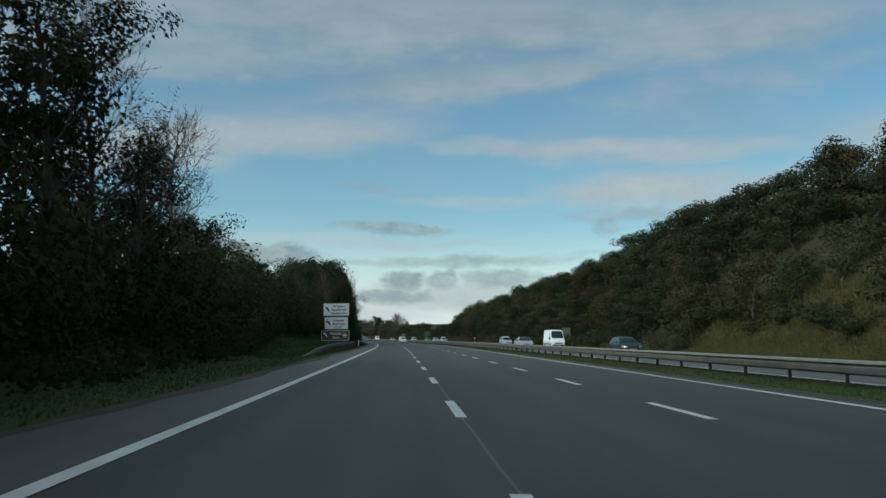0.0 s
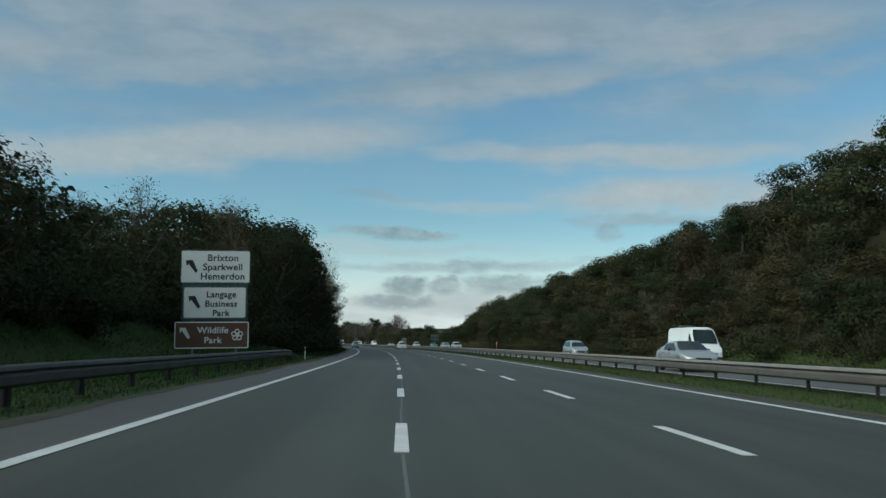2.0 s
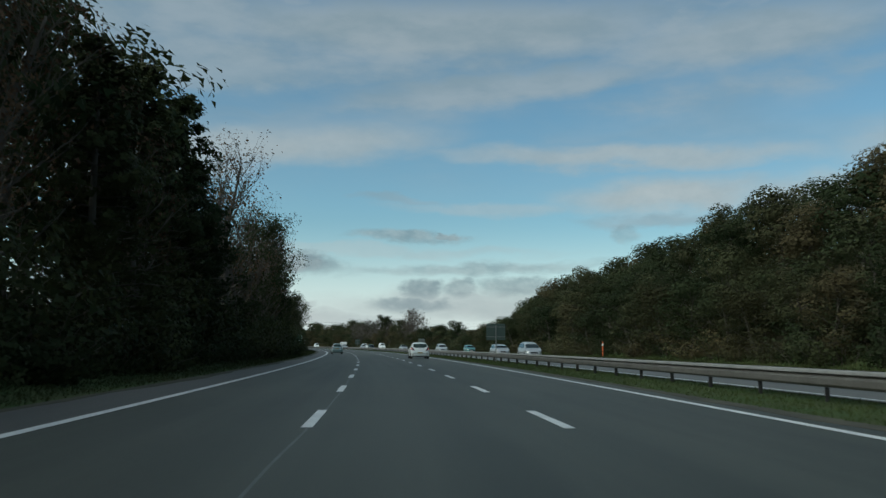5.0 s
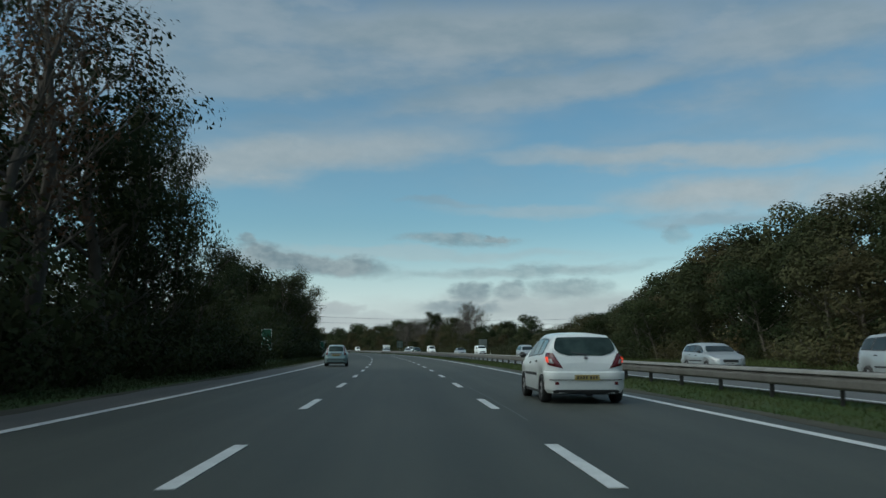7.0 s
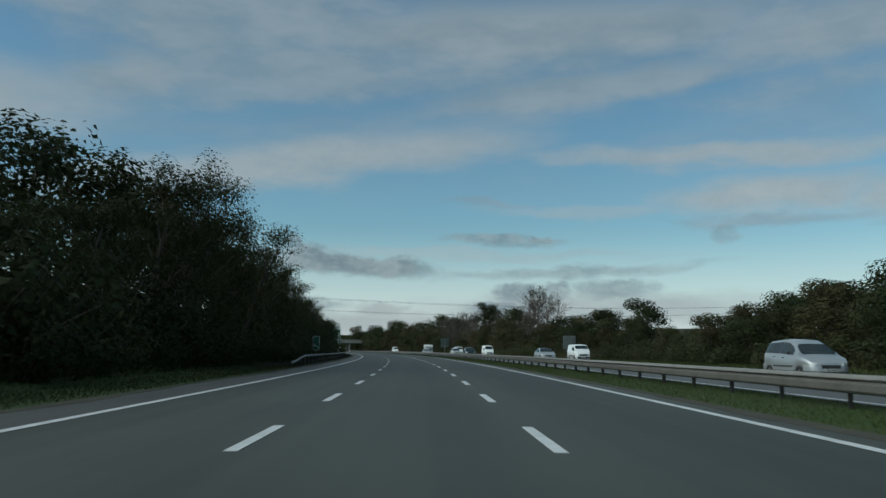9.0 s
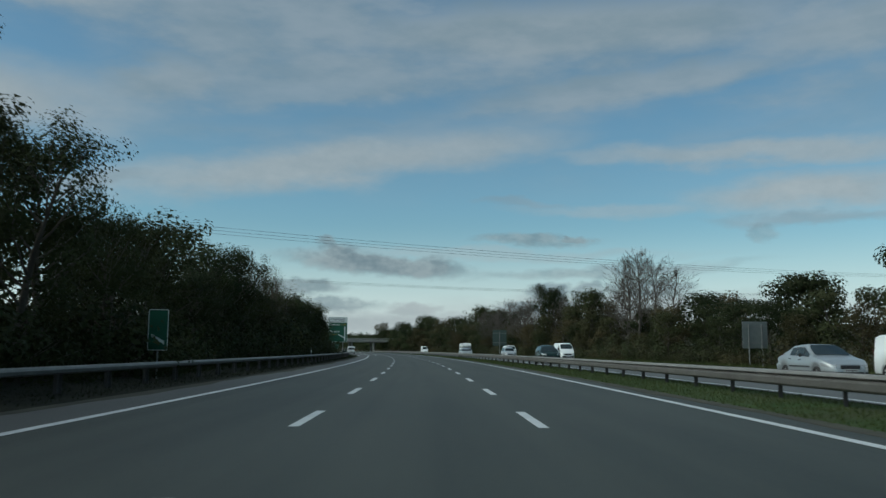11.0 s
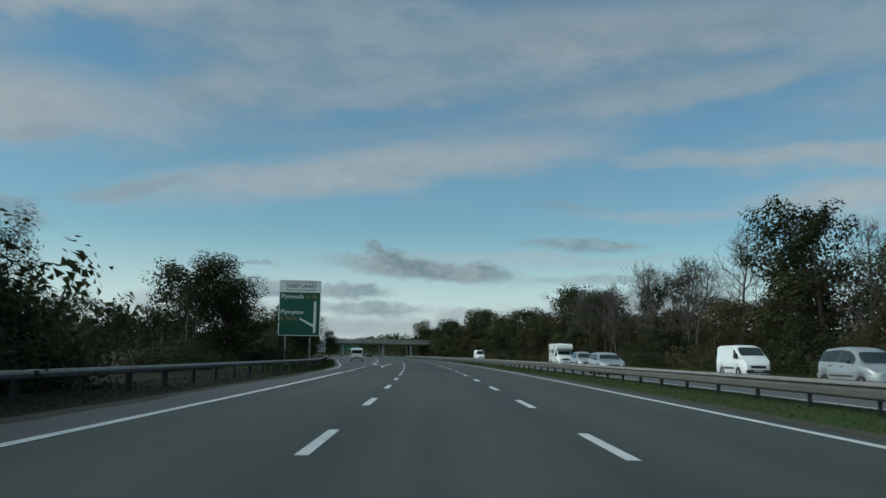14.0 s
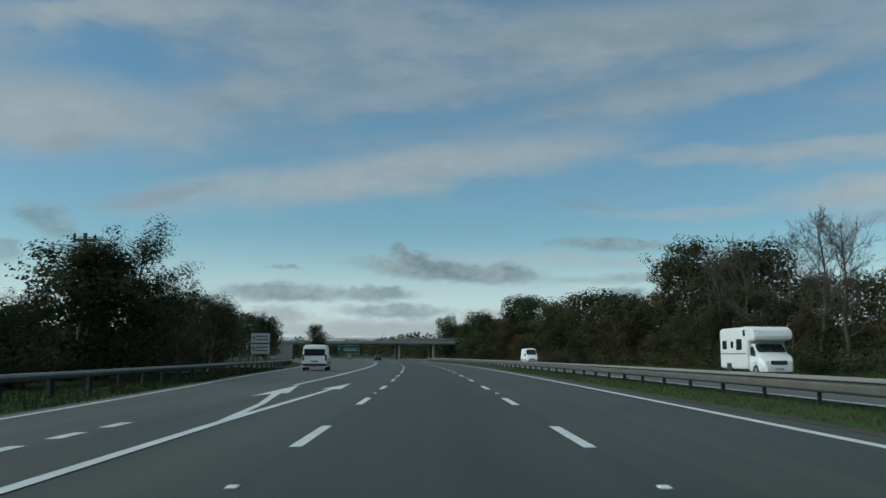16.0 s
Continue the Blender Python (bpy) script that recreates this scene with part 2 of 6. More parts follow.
BLADES = leaf_mat("grass_blades", (0.034, 0.088, 0.018), (0.058, 0.088, 0.026), 0.2)
# duller copy of BLADES; beside the tall wood it stands in for shade
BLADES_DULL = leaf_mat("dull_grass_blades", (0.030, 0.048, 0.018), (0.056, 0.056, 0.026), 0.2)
BLADES_WORN = leaf_mat("worn_grass_blades", (0.046, 0.068, 0.022), (0.082, 0.084, 0.038), 0.2)
BLADES_STRAW = leaf_mat("straw_grass_blades", (0.085, 0.092, 0.036), (0.16, 0.14, 0.062), 0.2)
DIRT = mat("road_dirt", (0.050, 0.050, 0.042), 0.9, second=(0.075, 0.072, 0.055), scale=0.8, fine=9, amount=0.9, bump=0.6, specular=0.1)
# verge soil and withered blades, near black: the wood's shade is in their colour
SHADED_SOIL = mat("dark_soil", (0.016, 0.018, 0.014), 0.95, second=(0.032, 0.031, 0.023), scale=0.5, fine=5, amount=0.9, bump=0.8, specular=0.05)
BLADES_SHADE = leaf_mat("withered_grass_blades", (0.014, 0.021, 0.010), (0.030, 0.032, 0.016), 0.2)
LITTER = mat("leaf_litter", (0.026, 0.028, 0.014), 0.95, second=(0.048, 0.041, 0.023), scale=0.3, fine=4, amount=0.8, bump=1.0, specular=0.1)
# paler copy of the rail steel: sky light on its top, put into the colour
STEEL_SKYLIT = mat("pale_galvanised_steel", (0.22, 0.215, 0.20), 0.6, 0.1, second=(0.15, 0.145, 0.13), scale=1.5, fine=14, amount=0.6, bump=0.1)
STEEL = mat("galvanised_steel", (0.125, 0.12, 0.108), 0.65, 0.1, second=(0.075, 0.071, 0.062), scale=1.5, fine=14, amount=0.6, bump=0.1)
STEEL_OLD = mat("weathered_steel", (0.085, 0.085, 0.077), 0.7, 0.05, second=(0.045, 0.045, 0.04), scale=1.5, fine=14, amount=0.6, bump=0.1)
POST = mat("post_steel", (0.06, 0.06, 0.058), 0.6, 0.3, second=(0.06, 0.055, 0.05), scale=4, fine=25)
BARK = mat("bark", (0.05, 0.042, 0.034), 0.9, second=(0.10, 0.09, 0.075), scale=2, fine=14, bump=0.8, specular=0.1, stretch=(1, 1, 0.3))
BARK_PALE = mat("pale_bark", (0.088, 0.080, 0.070), 0.9, second=(0.07, 0.06, 0.05), scale=2, fine=14, bump=0.6, specular=0.1, stretch=(1, 1, 0.3))
LEAF_DARK = leaf_mat("dark_leaves", (0.021, 0.031, 0.013), (0.044, 0.049, 0.021))
LEAF_GREEN = leaf_mat("green_leaves", (0.028, 0.039, 0.017), (0.058, 0.056, 0.027))
LEAF_OLIVE = leaf_mat("olive_leaves", (0.040, 0.040, 0.018), (0.074, 0.060, 0.031))
LEAF_AUTUMN = leaf_mat("autumn_leaves", (0.050, 0.050, 0.023), (0.085, 0.066, 0.033))
LEAF_RED = leaf_mat("russet_leaves", (0.075, 0.045, 0.028), (0.11, 0.07, 0.04))
CONCRETE = mat("concrete", (0.30, 0.30, 0.285), 0.85, second=(0.19, 0.19, 0.18), scale=0.4, fine=6, bump=0.3)
WOOD_POLE = mat("pole_wood", (0.09, 0.07, 0.055), 0.85, second=(0.05, 0.04, 0.035), scale=2, fine=20, stretch=(1, 1, 0.1))
WIRE = mat("wire", (0.03, 0.03, 0.032), 0.5, 0.3)


# ---- the plan: s runs along the middle lane from the start, o to the right of it ----
KAPPA = [0.44, 0.33, 0.19, -0.01, 0.37, 0.62, 0.65, 0.53, 0.48, 0.50, 0.65, 0.56, 0.53, 0.53, 0.39, 0.55, 0.61, 0.63, 0.67, 0.71, 0.74, 0.77, 0.79, 0.80, 0.81, 0.81, 0.82]           # bends to the left, per kilometre, every 40 m from -60
S_ALL = np.arange(-1400.0, 4000.0, 2.0)
_bend = np.interp(S_ALL, np.arange(-60, 1001, 40.0)[:27], np.array(KAPPA) * 1e-3)
_bend[(S_ALL < -60) | (S_ALL > 980)] = 0
_turn = np.concatenate([[0], np.cumsum(_bend[1:] + _bend[:-1])])
_turn -= np.interp(0, S_ALL, _turn)
_cx = np.concatenate([[0], np.cumsum(-np.sin(_turn[1:]) - np.sin(_turn[:-1]))])
_cy = np.concatenate([[0], np.cumsum(np.cos(_turn[1:]) + np.cos(_turn[:-1]))])
_cx -= np.interp(0, S_ALL, _cx)
_cy -= np.interp(0, S_ALL, _cy)


def heading(s):
    return float(np.interp(s, S_ALL, _turn))


def at(s, o, z=0.0):
    t = np.interp(s, S_ALL, _turn)
    return (float(np.interp(s, S_ALL, _cx) + o * np.cos(t)), float(np.interp(s, S_ALL, _cy) + o * np.sin(t)), float(z))


def spot(s, o, z=0.0, turn=0.0, lean=0.0):
    """The pose of a thing that faces along the road, turned by so many degrees to the left."""
    x, y, z = at(s, o, z)
    return pose(x, y, z, lean, 0, math.degrees(heading(s)) + turn)


def step01(v, a, b):
    v = np.clip((np.asarray(v, float) - a) / (b - a), 0, 1)
    return v * v * (3 - 2 * v)


def slip_left(s):
    """Left edge of the tarmac: the verge, then the exit lane opening."""
    return -7.25 - 4.65 * step01(s, 476, 558) - 14 * step01(s, 540, 720)


def rise(s, o):
    """Height of the open ground beside the carriageways."""
    s, o = np.asarray(s, float), np.asarray(o, float)
    hill = np.interp(s, [-300, 40, 140, 220, 270, 310, 350, 600, 900, 1500], [13.8, 14.0, 13.4, 9.6, 6.4, 2.2, 0.4, 0.5, 2, 2])
    bank = np.interp(s, [-300, 0, 50, 70, 118, 140, 160, 250, 330, 380, 600], [2.0, 2.2, 2.6, 3.6, 4.2, 3.0, 2.2, 2.0, 1.4, 0.4, 0.2])
    z = np.where(o > 0, hill * step01(o, 24.6, 39) + np.clip(o - 39, 0, 200) * 0.03, 0)
    z = z + np.where(o < 0, bank * step01(slip_left(s) - o, 1.8, 10) + np.clip(-o - 17, 0, 300) * 0.04 * step01(s, 650, 200), 0)
    # far wooded ridges either side of the valley ahead
    z = z + 26 * step01(-o, 50, 300) * step01(s, 350, 620) + 14 * step01(o, 60, 380) * step01(s, 350, 900)
    z = z + 5 * step01(s, 1000, 1700)
    inside = (o > slip_left(s) + 0.05) & (o < 23.1)
    dip = np.where((o > 6.5) & (o < 10.0), -0.02, -0.14)
    bumps = 0.12 * np.sin(s * 0.21 + o * 0.7) * np.sin(o * 0.9 - s * 0.07) * step01(np.maximum(slip_left(s) - o - 1, o - 24.5), 0, 4)
    return np.where(inside, dip, z + bumps)


def mesh_ob(name, verts, faces, material, parent=None, smooth=False, uv=None):
    me = bpy.data.meshes.new(name)
    me.from_pydata([tuple(map(float, v)) for v in verts], [], faces)
    me.materials.append(material)
    if uv is not None:
        lay = me.uv_layers.new(name="UVMap")
        idx = np.empty(len(me.loops), dtype=np.int32)
        me.loops.foreach_get("vertex_index", idx)
        lay.data.foreach_set("uv", np.asarray(uv, dtype=np.float32)[idx].ravel())
    if smooth:
        me.polygons.foreach_set("use_smooth", np.ones(len(me.polygons), dtype=bool))
    me.update()
    ob = new(name, me)
    if parent:
        ob.parent = parent
    return ob


def part(name, bm, material, parent, label="", smooth=False):
    """Links a bmesh as one mesh under a thing or part."""
    me = bpy.data.meshes.new(name)
    bm.to_mesh(me)
    bm.free()
    me.materials.append(material)
    if smooth:
        me.polygons.foreach_set("use_smooth", np.ones(len(me.polygons), dtype=bool))
    ob = new(name, me)
    ob.parent = parent
    if label:
        tagged(ob, label)
    return ob


def ribbon(name, lanes, s0, s1, step, z, material, parent=None):
    """A strip along the road. lanes: offsets across it, or functions of s."""
    ss = np.linspace(s0, s1, max(2, int(round((s1 - s0) / step)) + 1))
    verts, uv, n = [], [], len(lanes)
    for s in ss:
        for o in lanes:
            ov = o(s) if callable(o) else o
            verts.append(at(s, ov, z(s, ov) if callable(z) else z))
            uv.append((s, ov))
    faces = [(i * n + j, i * n + j + 1, (i + 1) * n + j + 1, (i + 1) * n + j) for i in range(len(ss) - 1) for j in range(n - 1)]
    return mesh_ob(name, verts, faces, material, parent, False, uv)


# ground: one sheet to the horizon
_o = [-1100, -700, -420, -280, -180, -120, -90, -70, -55, -45, -36, -30, -26, -23, -20, -18, -16.5, -15, -13.5, -12, -10.8, -9.8, -9, -8.2, -7.5,
      -7.0, -6.8, 0, 6.3, 6.55, 7.2, 8, 8.8, 9.5, 9.95, 10.1, 16, 22.9, 23.2, 24, 25, 26, 27, 28.5, 30, 32, 34, 36, 38, 40, 43, 48, 56, 68, 85, 110, 150,
      220, 320, 460, 700, 1100]
_s = np.concatenate([np.arange(-1400, -80, 120.0), np.arange(-80, 760, 4.0), np.arange(760, 1200, 40.0), np.arange(1200, 4000, 200.0)])
_so = np.array([(s, o) for s in _s for o in _o])
_z = rise(_so[:, 0], _so[:, 1])
_n = len(_o)
ground = mesh_ob("ground", [at(s, o, z) for (s, o), z in zip(_so, _z)],
                 [(i * _n + j, i * _n + j + 1, (i + 1) * _n + j + 1, (i + 1) * _n + j) for i in range(len(_s) - 1) for j in range(_n - 1)], GRASS, None, True)
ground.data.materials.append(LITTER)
_mid = np.array([((_s[i] + _s[i + 1]) / 2, (_o[j] + _o[j + 1]) / 2) for i in range(len(_s) - 1) for j in range(_n - 1)])
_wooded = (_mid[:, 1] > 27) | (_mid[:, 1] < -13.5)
# strip under the left barrier, darkened by colour for the wood's shade
ground.data.materials.append(SHADED_SOIL)
_shaded = (_mid[:, 0] > 318) & (_mid[:, 0] < 474) & (_mid[:, 1] > -13.5) & (_mid[:, 1] < -6)
ground.data.polygons.foreach_set("material_index", np.where(_shaded, 2, _wooded).astype(np.int32))
tagged(ground, "rough green and brown grass banks beside the road", "ground", kind="structure")

# carriageways
EDGE_L, EDGE_R, HALF = -5.36, 5.55, 1.825


road = ribbon("road", [EDGE_L - 0.1, -3.65, -HALF, 0, HALF, 3.65, EDGE_R + 0.12, 6.5], -120, 1100, 4, 0.0, ASPHALT)
tagged(road, "dark grey asphalt three-lane carriageway, dry", "road", kind="structure")
shoulder = ribbon("shoulder", [slip_left, lambda s: (slip_left(s) + EDGE_L) / 2, EDGE_L - 0.1], -120, 1100, 4, 0.0, ASPHALT_SHOULDER)
tagged(shoulder, "worn grey asphalt margin beside the edge line", "road margin", kind="structure")
road_opposite = ribbon("road_opposite", [10.0, 13.8, 17.5, 23.1], -120, 1100, 4, 0.0, ASPHALT_FAR)
tagged(road_opposite, "grey asphalt carriageway for oncoming traffic", "road", kind="structure")
PATCH0 = 474.5
resurfaced = ribbon("resurfaced_lane", [-HALF - 0.05, 0, HALF + 0.1], PATCH0, 900, 4, 0.004, ASPHALT_FRESH)
tagged(resurfaced, "darker fresh asphalt strip laid in the middle lane", "road patch", kind="structure")

# grit and soil gathered along the edges of the tarmac
for _nm, _a, _b in (("dirt_margin", lambda s: 6.12 + 0.10 * math.sin(s * 0.37) + 0.06 * math.sin(s * 1.3), lambda s: 6.62),
                    ("dirt_margin", lambda s: slip_left(s) - 0.02, lambda s: slip_left(s) + 0.42 + 0.14 * math.sin(s * 0.29) + 0.07 * math.sin(s * 1.1))):
    tagged(ribbon(_nm, [_a, _b], -60, 470 if _nm and _a(0) < 0 else 760, 1.5, 0.004, DIRT), "brown grit and soil along the edge of the tarmac", "road edge", kind="structure")

# painted lines
LINE_Z = 0.009
for nm, o, s0, s1, w in (("left_edge_line", EDGE_L, -100, 472.4, 0.2), ("left_edge_line", EDGE_L, 516, 1000, 0.2), ("right_edge_line", EDGE_R, -100, 1000, 0.2),
                         ("far_edge_line", 10.3, -100, 1000, 0.18), ("far_edge_line", 21.4, -100, 1000, 0.18)):
    tagged(ribbon(nm, [o - w / 2, o + w / 2], s0, s1, 3, LINE_Z, PAINT_LINE), "solid white painted edge line, slightly worn", "road marking", kind="structure")


def dashes(name, o, s0, s1, phase, period, length, width, label, extra=None):
    base = new(name)
    tagged(base, label, "road marking", kind="structure")
    me = None
    n0, n1 = math.ceil((s0 - phase) / period), math.floor((s1 - phase) / period)
    for i in range(n0, n1 + 1):
        s = phase + i * period
        ov = o(s) if callable(o) else o
        if me is None:
            h, w = length / 2, width / 2
            bm = bmesh.new()
            bmesh.ops.create_cube(bm, size=1, matrix=Matrix.Translation((0, 0, LINE_Z - 0.003)) @ Matrix.Diagonal((2 * w, 2 * h, 0.006, 1)))
            ob = part("dash", bm, PAINT_LINE, base)
            me = ob.data
        else:
            ob = new("dash", me)
            ob.parent = base
        ob.matrix_basis = spot(s, ov)
        if extra:
            ob.matrix_basis = ob.matrix_basis @ pose(0, 0, 0, 0, 0, extra(s))


dashes("lane_line", -HALF, -40, 760, 1.16, 9.0, 3.1, 0.16, "broken white lane line of short dashes")
dashes("lane_line", HALF, -40, 760, 1.10, 9.0, 3.1, 0.16, "broken white lane line of short dashes")
dashes("far_lane_line", 13.85, 0, 700, 3.0, 9.0, 2.0, 0.15, "broken white lane line on the oncoming carriageway")
dashes("far_lane_line", 17.5, 0, 700, 5.0, 9.0, 2.0, 0.15, "broken white lane line on the oncoming carriageway")
dashes("exit_line", -5.25, 472.8, 499.6, 479.45, 1.84, 0.95, 0.2, "broken white line of short marks along the exit lane")


# sealed joint beside the first lane line
def joint(s):
    return -HALF + 0.005 + 0.022 * math.sin(s * 0.31) + 0.008 * math.sin(s * 1.3)


tagged(ribbon("slip_edge_line", [lambda s: slip_left(s) + 0.35, lambda s: slip_left(s) + 0.5], 476, 720, 3, LINE_Z, PAINT_LINE), "thin white painted line along the exit lane's outer edge", "road marking", kind="structure")


def arrow_mark():
    """The long ahead-and-left arrow painted in the first lane, in road offsets (s, o)."""
    outline = [[(490.6, -3.77), (490.6, -3.60), (498.6, -3.63), (512.6, -3.40), (512.3, -3.18), (518.6, -3.36), (512.3, -3.84), (512.4, -3.58), (498.6, -3.81)],
               [(498.6, -3.815), (500.6, -3.79), (504.0, -4.06), (509.4, -4.66), (509.3, -4.42), (516.2, -5.16), (507.6, -5.16), (508.8, -4.82), (503.8, -4.20)]]
    for shape in outline:
        bm = bmesh.new()
        vs = [bm.verts.new(at(s, o, LINE_Z + 0.002)) for s, o in shape]
        f = bm.faces.new(vs)
        f.normal_update()
        if f.normal.z < 0:
            f.normal_flip()
        bmesh.ops.triangulate(bm, faces=bm.faces[:])
        part("arrow_arm", bm, PAINT_LINE, arrow)


arrow = tagged(new("lane_arrow"), "white painted ahead and left arrow in the lane", "road marking", kind="structure")
arrow_mark()
tagged(ribbon("joint_seam", [joint, lambda s: joint(s) + 0.036], -20, 187, 1.0, 0.004, SEALANT), "pale uneven sealed joint in the asphalt", "road seam", kind="structure")
tagged(ribbon("sealant_blot", [lambda s: joint(s) - 0.05 * math.sin((s - 40.4) / 0.7 * math.pi), lambda s: joint(s) + 0.045 + 0.06 * math.sin((s - 40.4) / 0.7 * math.pi)], 40.4, 41.1, 0.1, 0.005, SEALANT), "pale blot of sealant beside the lane line", "road seam", kind="structure")
tagged(ribbon("joint_seam", [lambda s: 3.865 + joint(s), lambda s: 3.89 + joint(s)], 222, 258, 1.0, 0.004, SEALANT), "faint sealed joint beside the second lane line", "road seam", kind="structure")


# ---- trees and scrub ----
def tube(path, radii, sides, verts, faces):
    """Adds a tapered tube along a path to the lists."""
    base = len(verts)
    path = [Vector(p) for p in path]
    for i, (p, r) in enumerate(zip(path, radii)):
        d = (path[min(i + 1, len(path) - 1)] - path[max(i - 1, 0)]).normalized()
        a = d.orthogonal().normalized()
        b = d.cross(a)
        for j in range(sides):
            w = 2 * math.pi * j / sides
            verts.append(p + (a * math.cos(w) + b * math.sin(w)) * r)
    for i in range(len(path) - 1):
        for j in range(sides):
            k = (j + 1) % sides
            faces.append((base + i * sides + j, base + i * sides + k, base + (i + 1) * sides + k, base + (i + 1) * sides + j))
    faces.append(tuple(base + (len(path) - 1) * sides + j for j in range(sides)))


def branch(rng, p, d, length, r0, bend_up, n=4):
    pts, rad = [Vector(p)], [r0]
    d = Vector(d).normalized()
    for i in range(n):
        d = (d + Vector((rng.uniform(-.22, .22), rng.uniform(-.22, .22), bend_up + rng.uniform(-.1, .12)))).normalized()
        pts.append(pts[-1] + d * length / n)
        rad.append(r0 * (1 - 0.85 * (i + 1) / n))
    return pts, rad, d


def leaves(rng, centres, per, spread, size, droop=0.0, lobe=0.0):
    """Leaf sprays in rounded clumps round the given points, turned outwards from clump and crown: vertices and triangles."""
    g = np.random.RandomState(rng.randint(0, 10 ** 6))
    c0 = np.repeat(np.array(centres, float).reshape(-1, 3), per, axis=0)
    n = len(c0)
    out = g.normal(0, 1, (n, 3))
    out /= np.linalg.norm(out, axis=1)[:, None]
    c = c0 + out * (spread * 1.7 * g.uniform(0.25 + 0.35 * lobe, 1.0, (n, 1)) ** 0.6) * np.array([1, 1, 0.75])
    crown = c - c0.mean(axis=0)
    crown /= np.linalg.norm(crown, axis=1)[:, None] + 1e-6
    nrm = (0.5 + 0.5 * lobe) * out + (0.85 - 0.45 * lobe) * crown + g.normal(0, 0.28 - 0.12 * lobe, (n, 3)) + np.array([0, 0, 0.25 - droop * 0.4])
    nrm /= np.linalg.norm(nrm, axis=1)[:, None]
    u = np.cross(nrm, g.normal(0, 1, (n, 3)))
    u /= np.linalg.norm(u, axis=1)[:, None]
    w = np.cross(nrm, u)
    ln = size * g.uniform(0.55, 1.25, (n, 1))
    v = np.stack([c - u * ln, c + u * ln * 0.6 + w * ln * 0.72, c + u * ln * 0.6 - w * ln * 0.72], axis=1).reshape(-1, 3)
    return v, np.arange(3 * n).reshape(-1, 3)


def tree_thing(name, wood, wood_mat, leaf, leaf_material, label, category="tree"):
    """A thing with a trunk and, if it has one, a crown."""
    top = tagged(new(name), label, category)
    stem = mesh_ob("trunk" if category == "tree" else "brushwood", wood[0], wood[1], wood_mat, top, True)
    if category != "tree":
        tagged(stem, kind="stuff")
    if leaf is not None:
        me = bpy.data.meshes.new("crown")
        v, f = leaf
        me.vertices.add(len(v))
        me.vertices.foreach_set("co", np.asarray(v, np.float32).ravel())
        me.loops.add(f.size)
        me.loops.foreach_set("vertex_index", f.astype(np.int32).ravel())
        me.polygons.add(len(f))
        me.polygons.foreach_set("loop_start", np.arange(0, f.size, f.shape[1], dtype=np.int32))
        me.materials.append(leaf_material)
        me.update(calc_edges=True)
        ob = new("crown", me)
        ob.parent = top
    return top


def broadleaf(name, seed, h, width, clear, limbs, per, size, spread, label, wood_mat, leaf_material, sub=4, twigs=0, sides=6, lobe=0.0):
    """A tapered trunk with limbs and, at their ends, sprays of leaves. Height h; leaves begin at the share clear of it."""
    rng = random.Random(seed)
    wv, wf, tips = [], [], []
    lean = Vector((rng.uniform(-.06, .06), rng.uniform(-.06, .06), 1))
    tp, tr, _ = branch(rng, (0, 0, -0.3), lean, h * 0.86 + 0.3, h * 0.020 + 0.03, 0.25, 7)
    tube(tp, tr, sides + 1, wv, wf)
    for i in range(limbs):
        f = clear + (0.97 - clear) * (i + rng.random()) / limbs
        k = f * 0.999 * (len(tp) - 1)
        p = tp[int(k)].lerp(tp[min(int(k) + 1, len(tp) - 1)], k - int(k))
        a = i * 2.4 + rng.uniform(-.5, .5)
        shape = math.sin(math.pi * min(1, 0.18 + 0.74 * (f - clear) / (1 - clear))) ** 0.7
        ln = width * 0.5 * shape * rng.uniform(0.7, 1.12)
        d = Vector((math.cos(a), math.sin(a), 0.35 + 0.7 * f))
        bp, br, bd = branch(rng, p, d, ln, h * 0.007 * (1.25 - f) + 0.012, 0.10, 4)
        tube(bp, br, max(3, sides - 2), wv, wf)
        tips.append(bp[-1])
        for j in range(sub):
            q = bp[1 + (j % 3)].lerp(bp[2 + (j % 3)], rng.random())
            sd = (bd + Vector((rng.uniform(-1, 1), rng.uniform(-1, 1), rng.uniform(-.1, .8)))).normalized()
            sp, sr, sdd = branch(rng, q, sd, ln * rng.uniform(0.35, 0.6), 0.018 + 0.001 * h, 0.12, 3 if twigs else 2)
            tube(sp, sr, 3, wv, wf)
            tips.append(sp[-1])
            for _ in range(twigs):
                e = sp[rng.randint(1, len(sp) - 1)]
                up, ur, _d = branch(rng, e, sdd + Vector((rng.uniform(-.9, .9), rng.uniform(-.9, .9), rng.uniform(0, .9))), h * rng.uniform(0.05, 0.12), 0.011, 0.12, 2)
                tube(up, ur, 3, wv, wf)
                tips.append(up[-1])
    leaf = leaves(rng, [tuple(t) for t in tips], per, spread, size, 0.0, lobe) if per else None
    return tree_thing(name, (wv, wf), wood_mat, leaf, leaf_material, label)


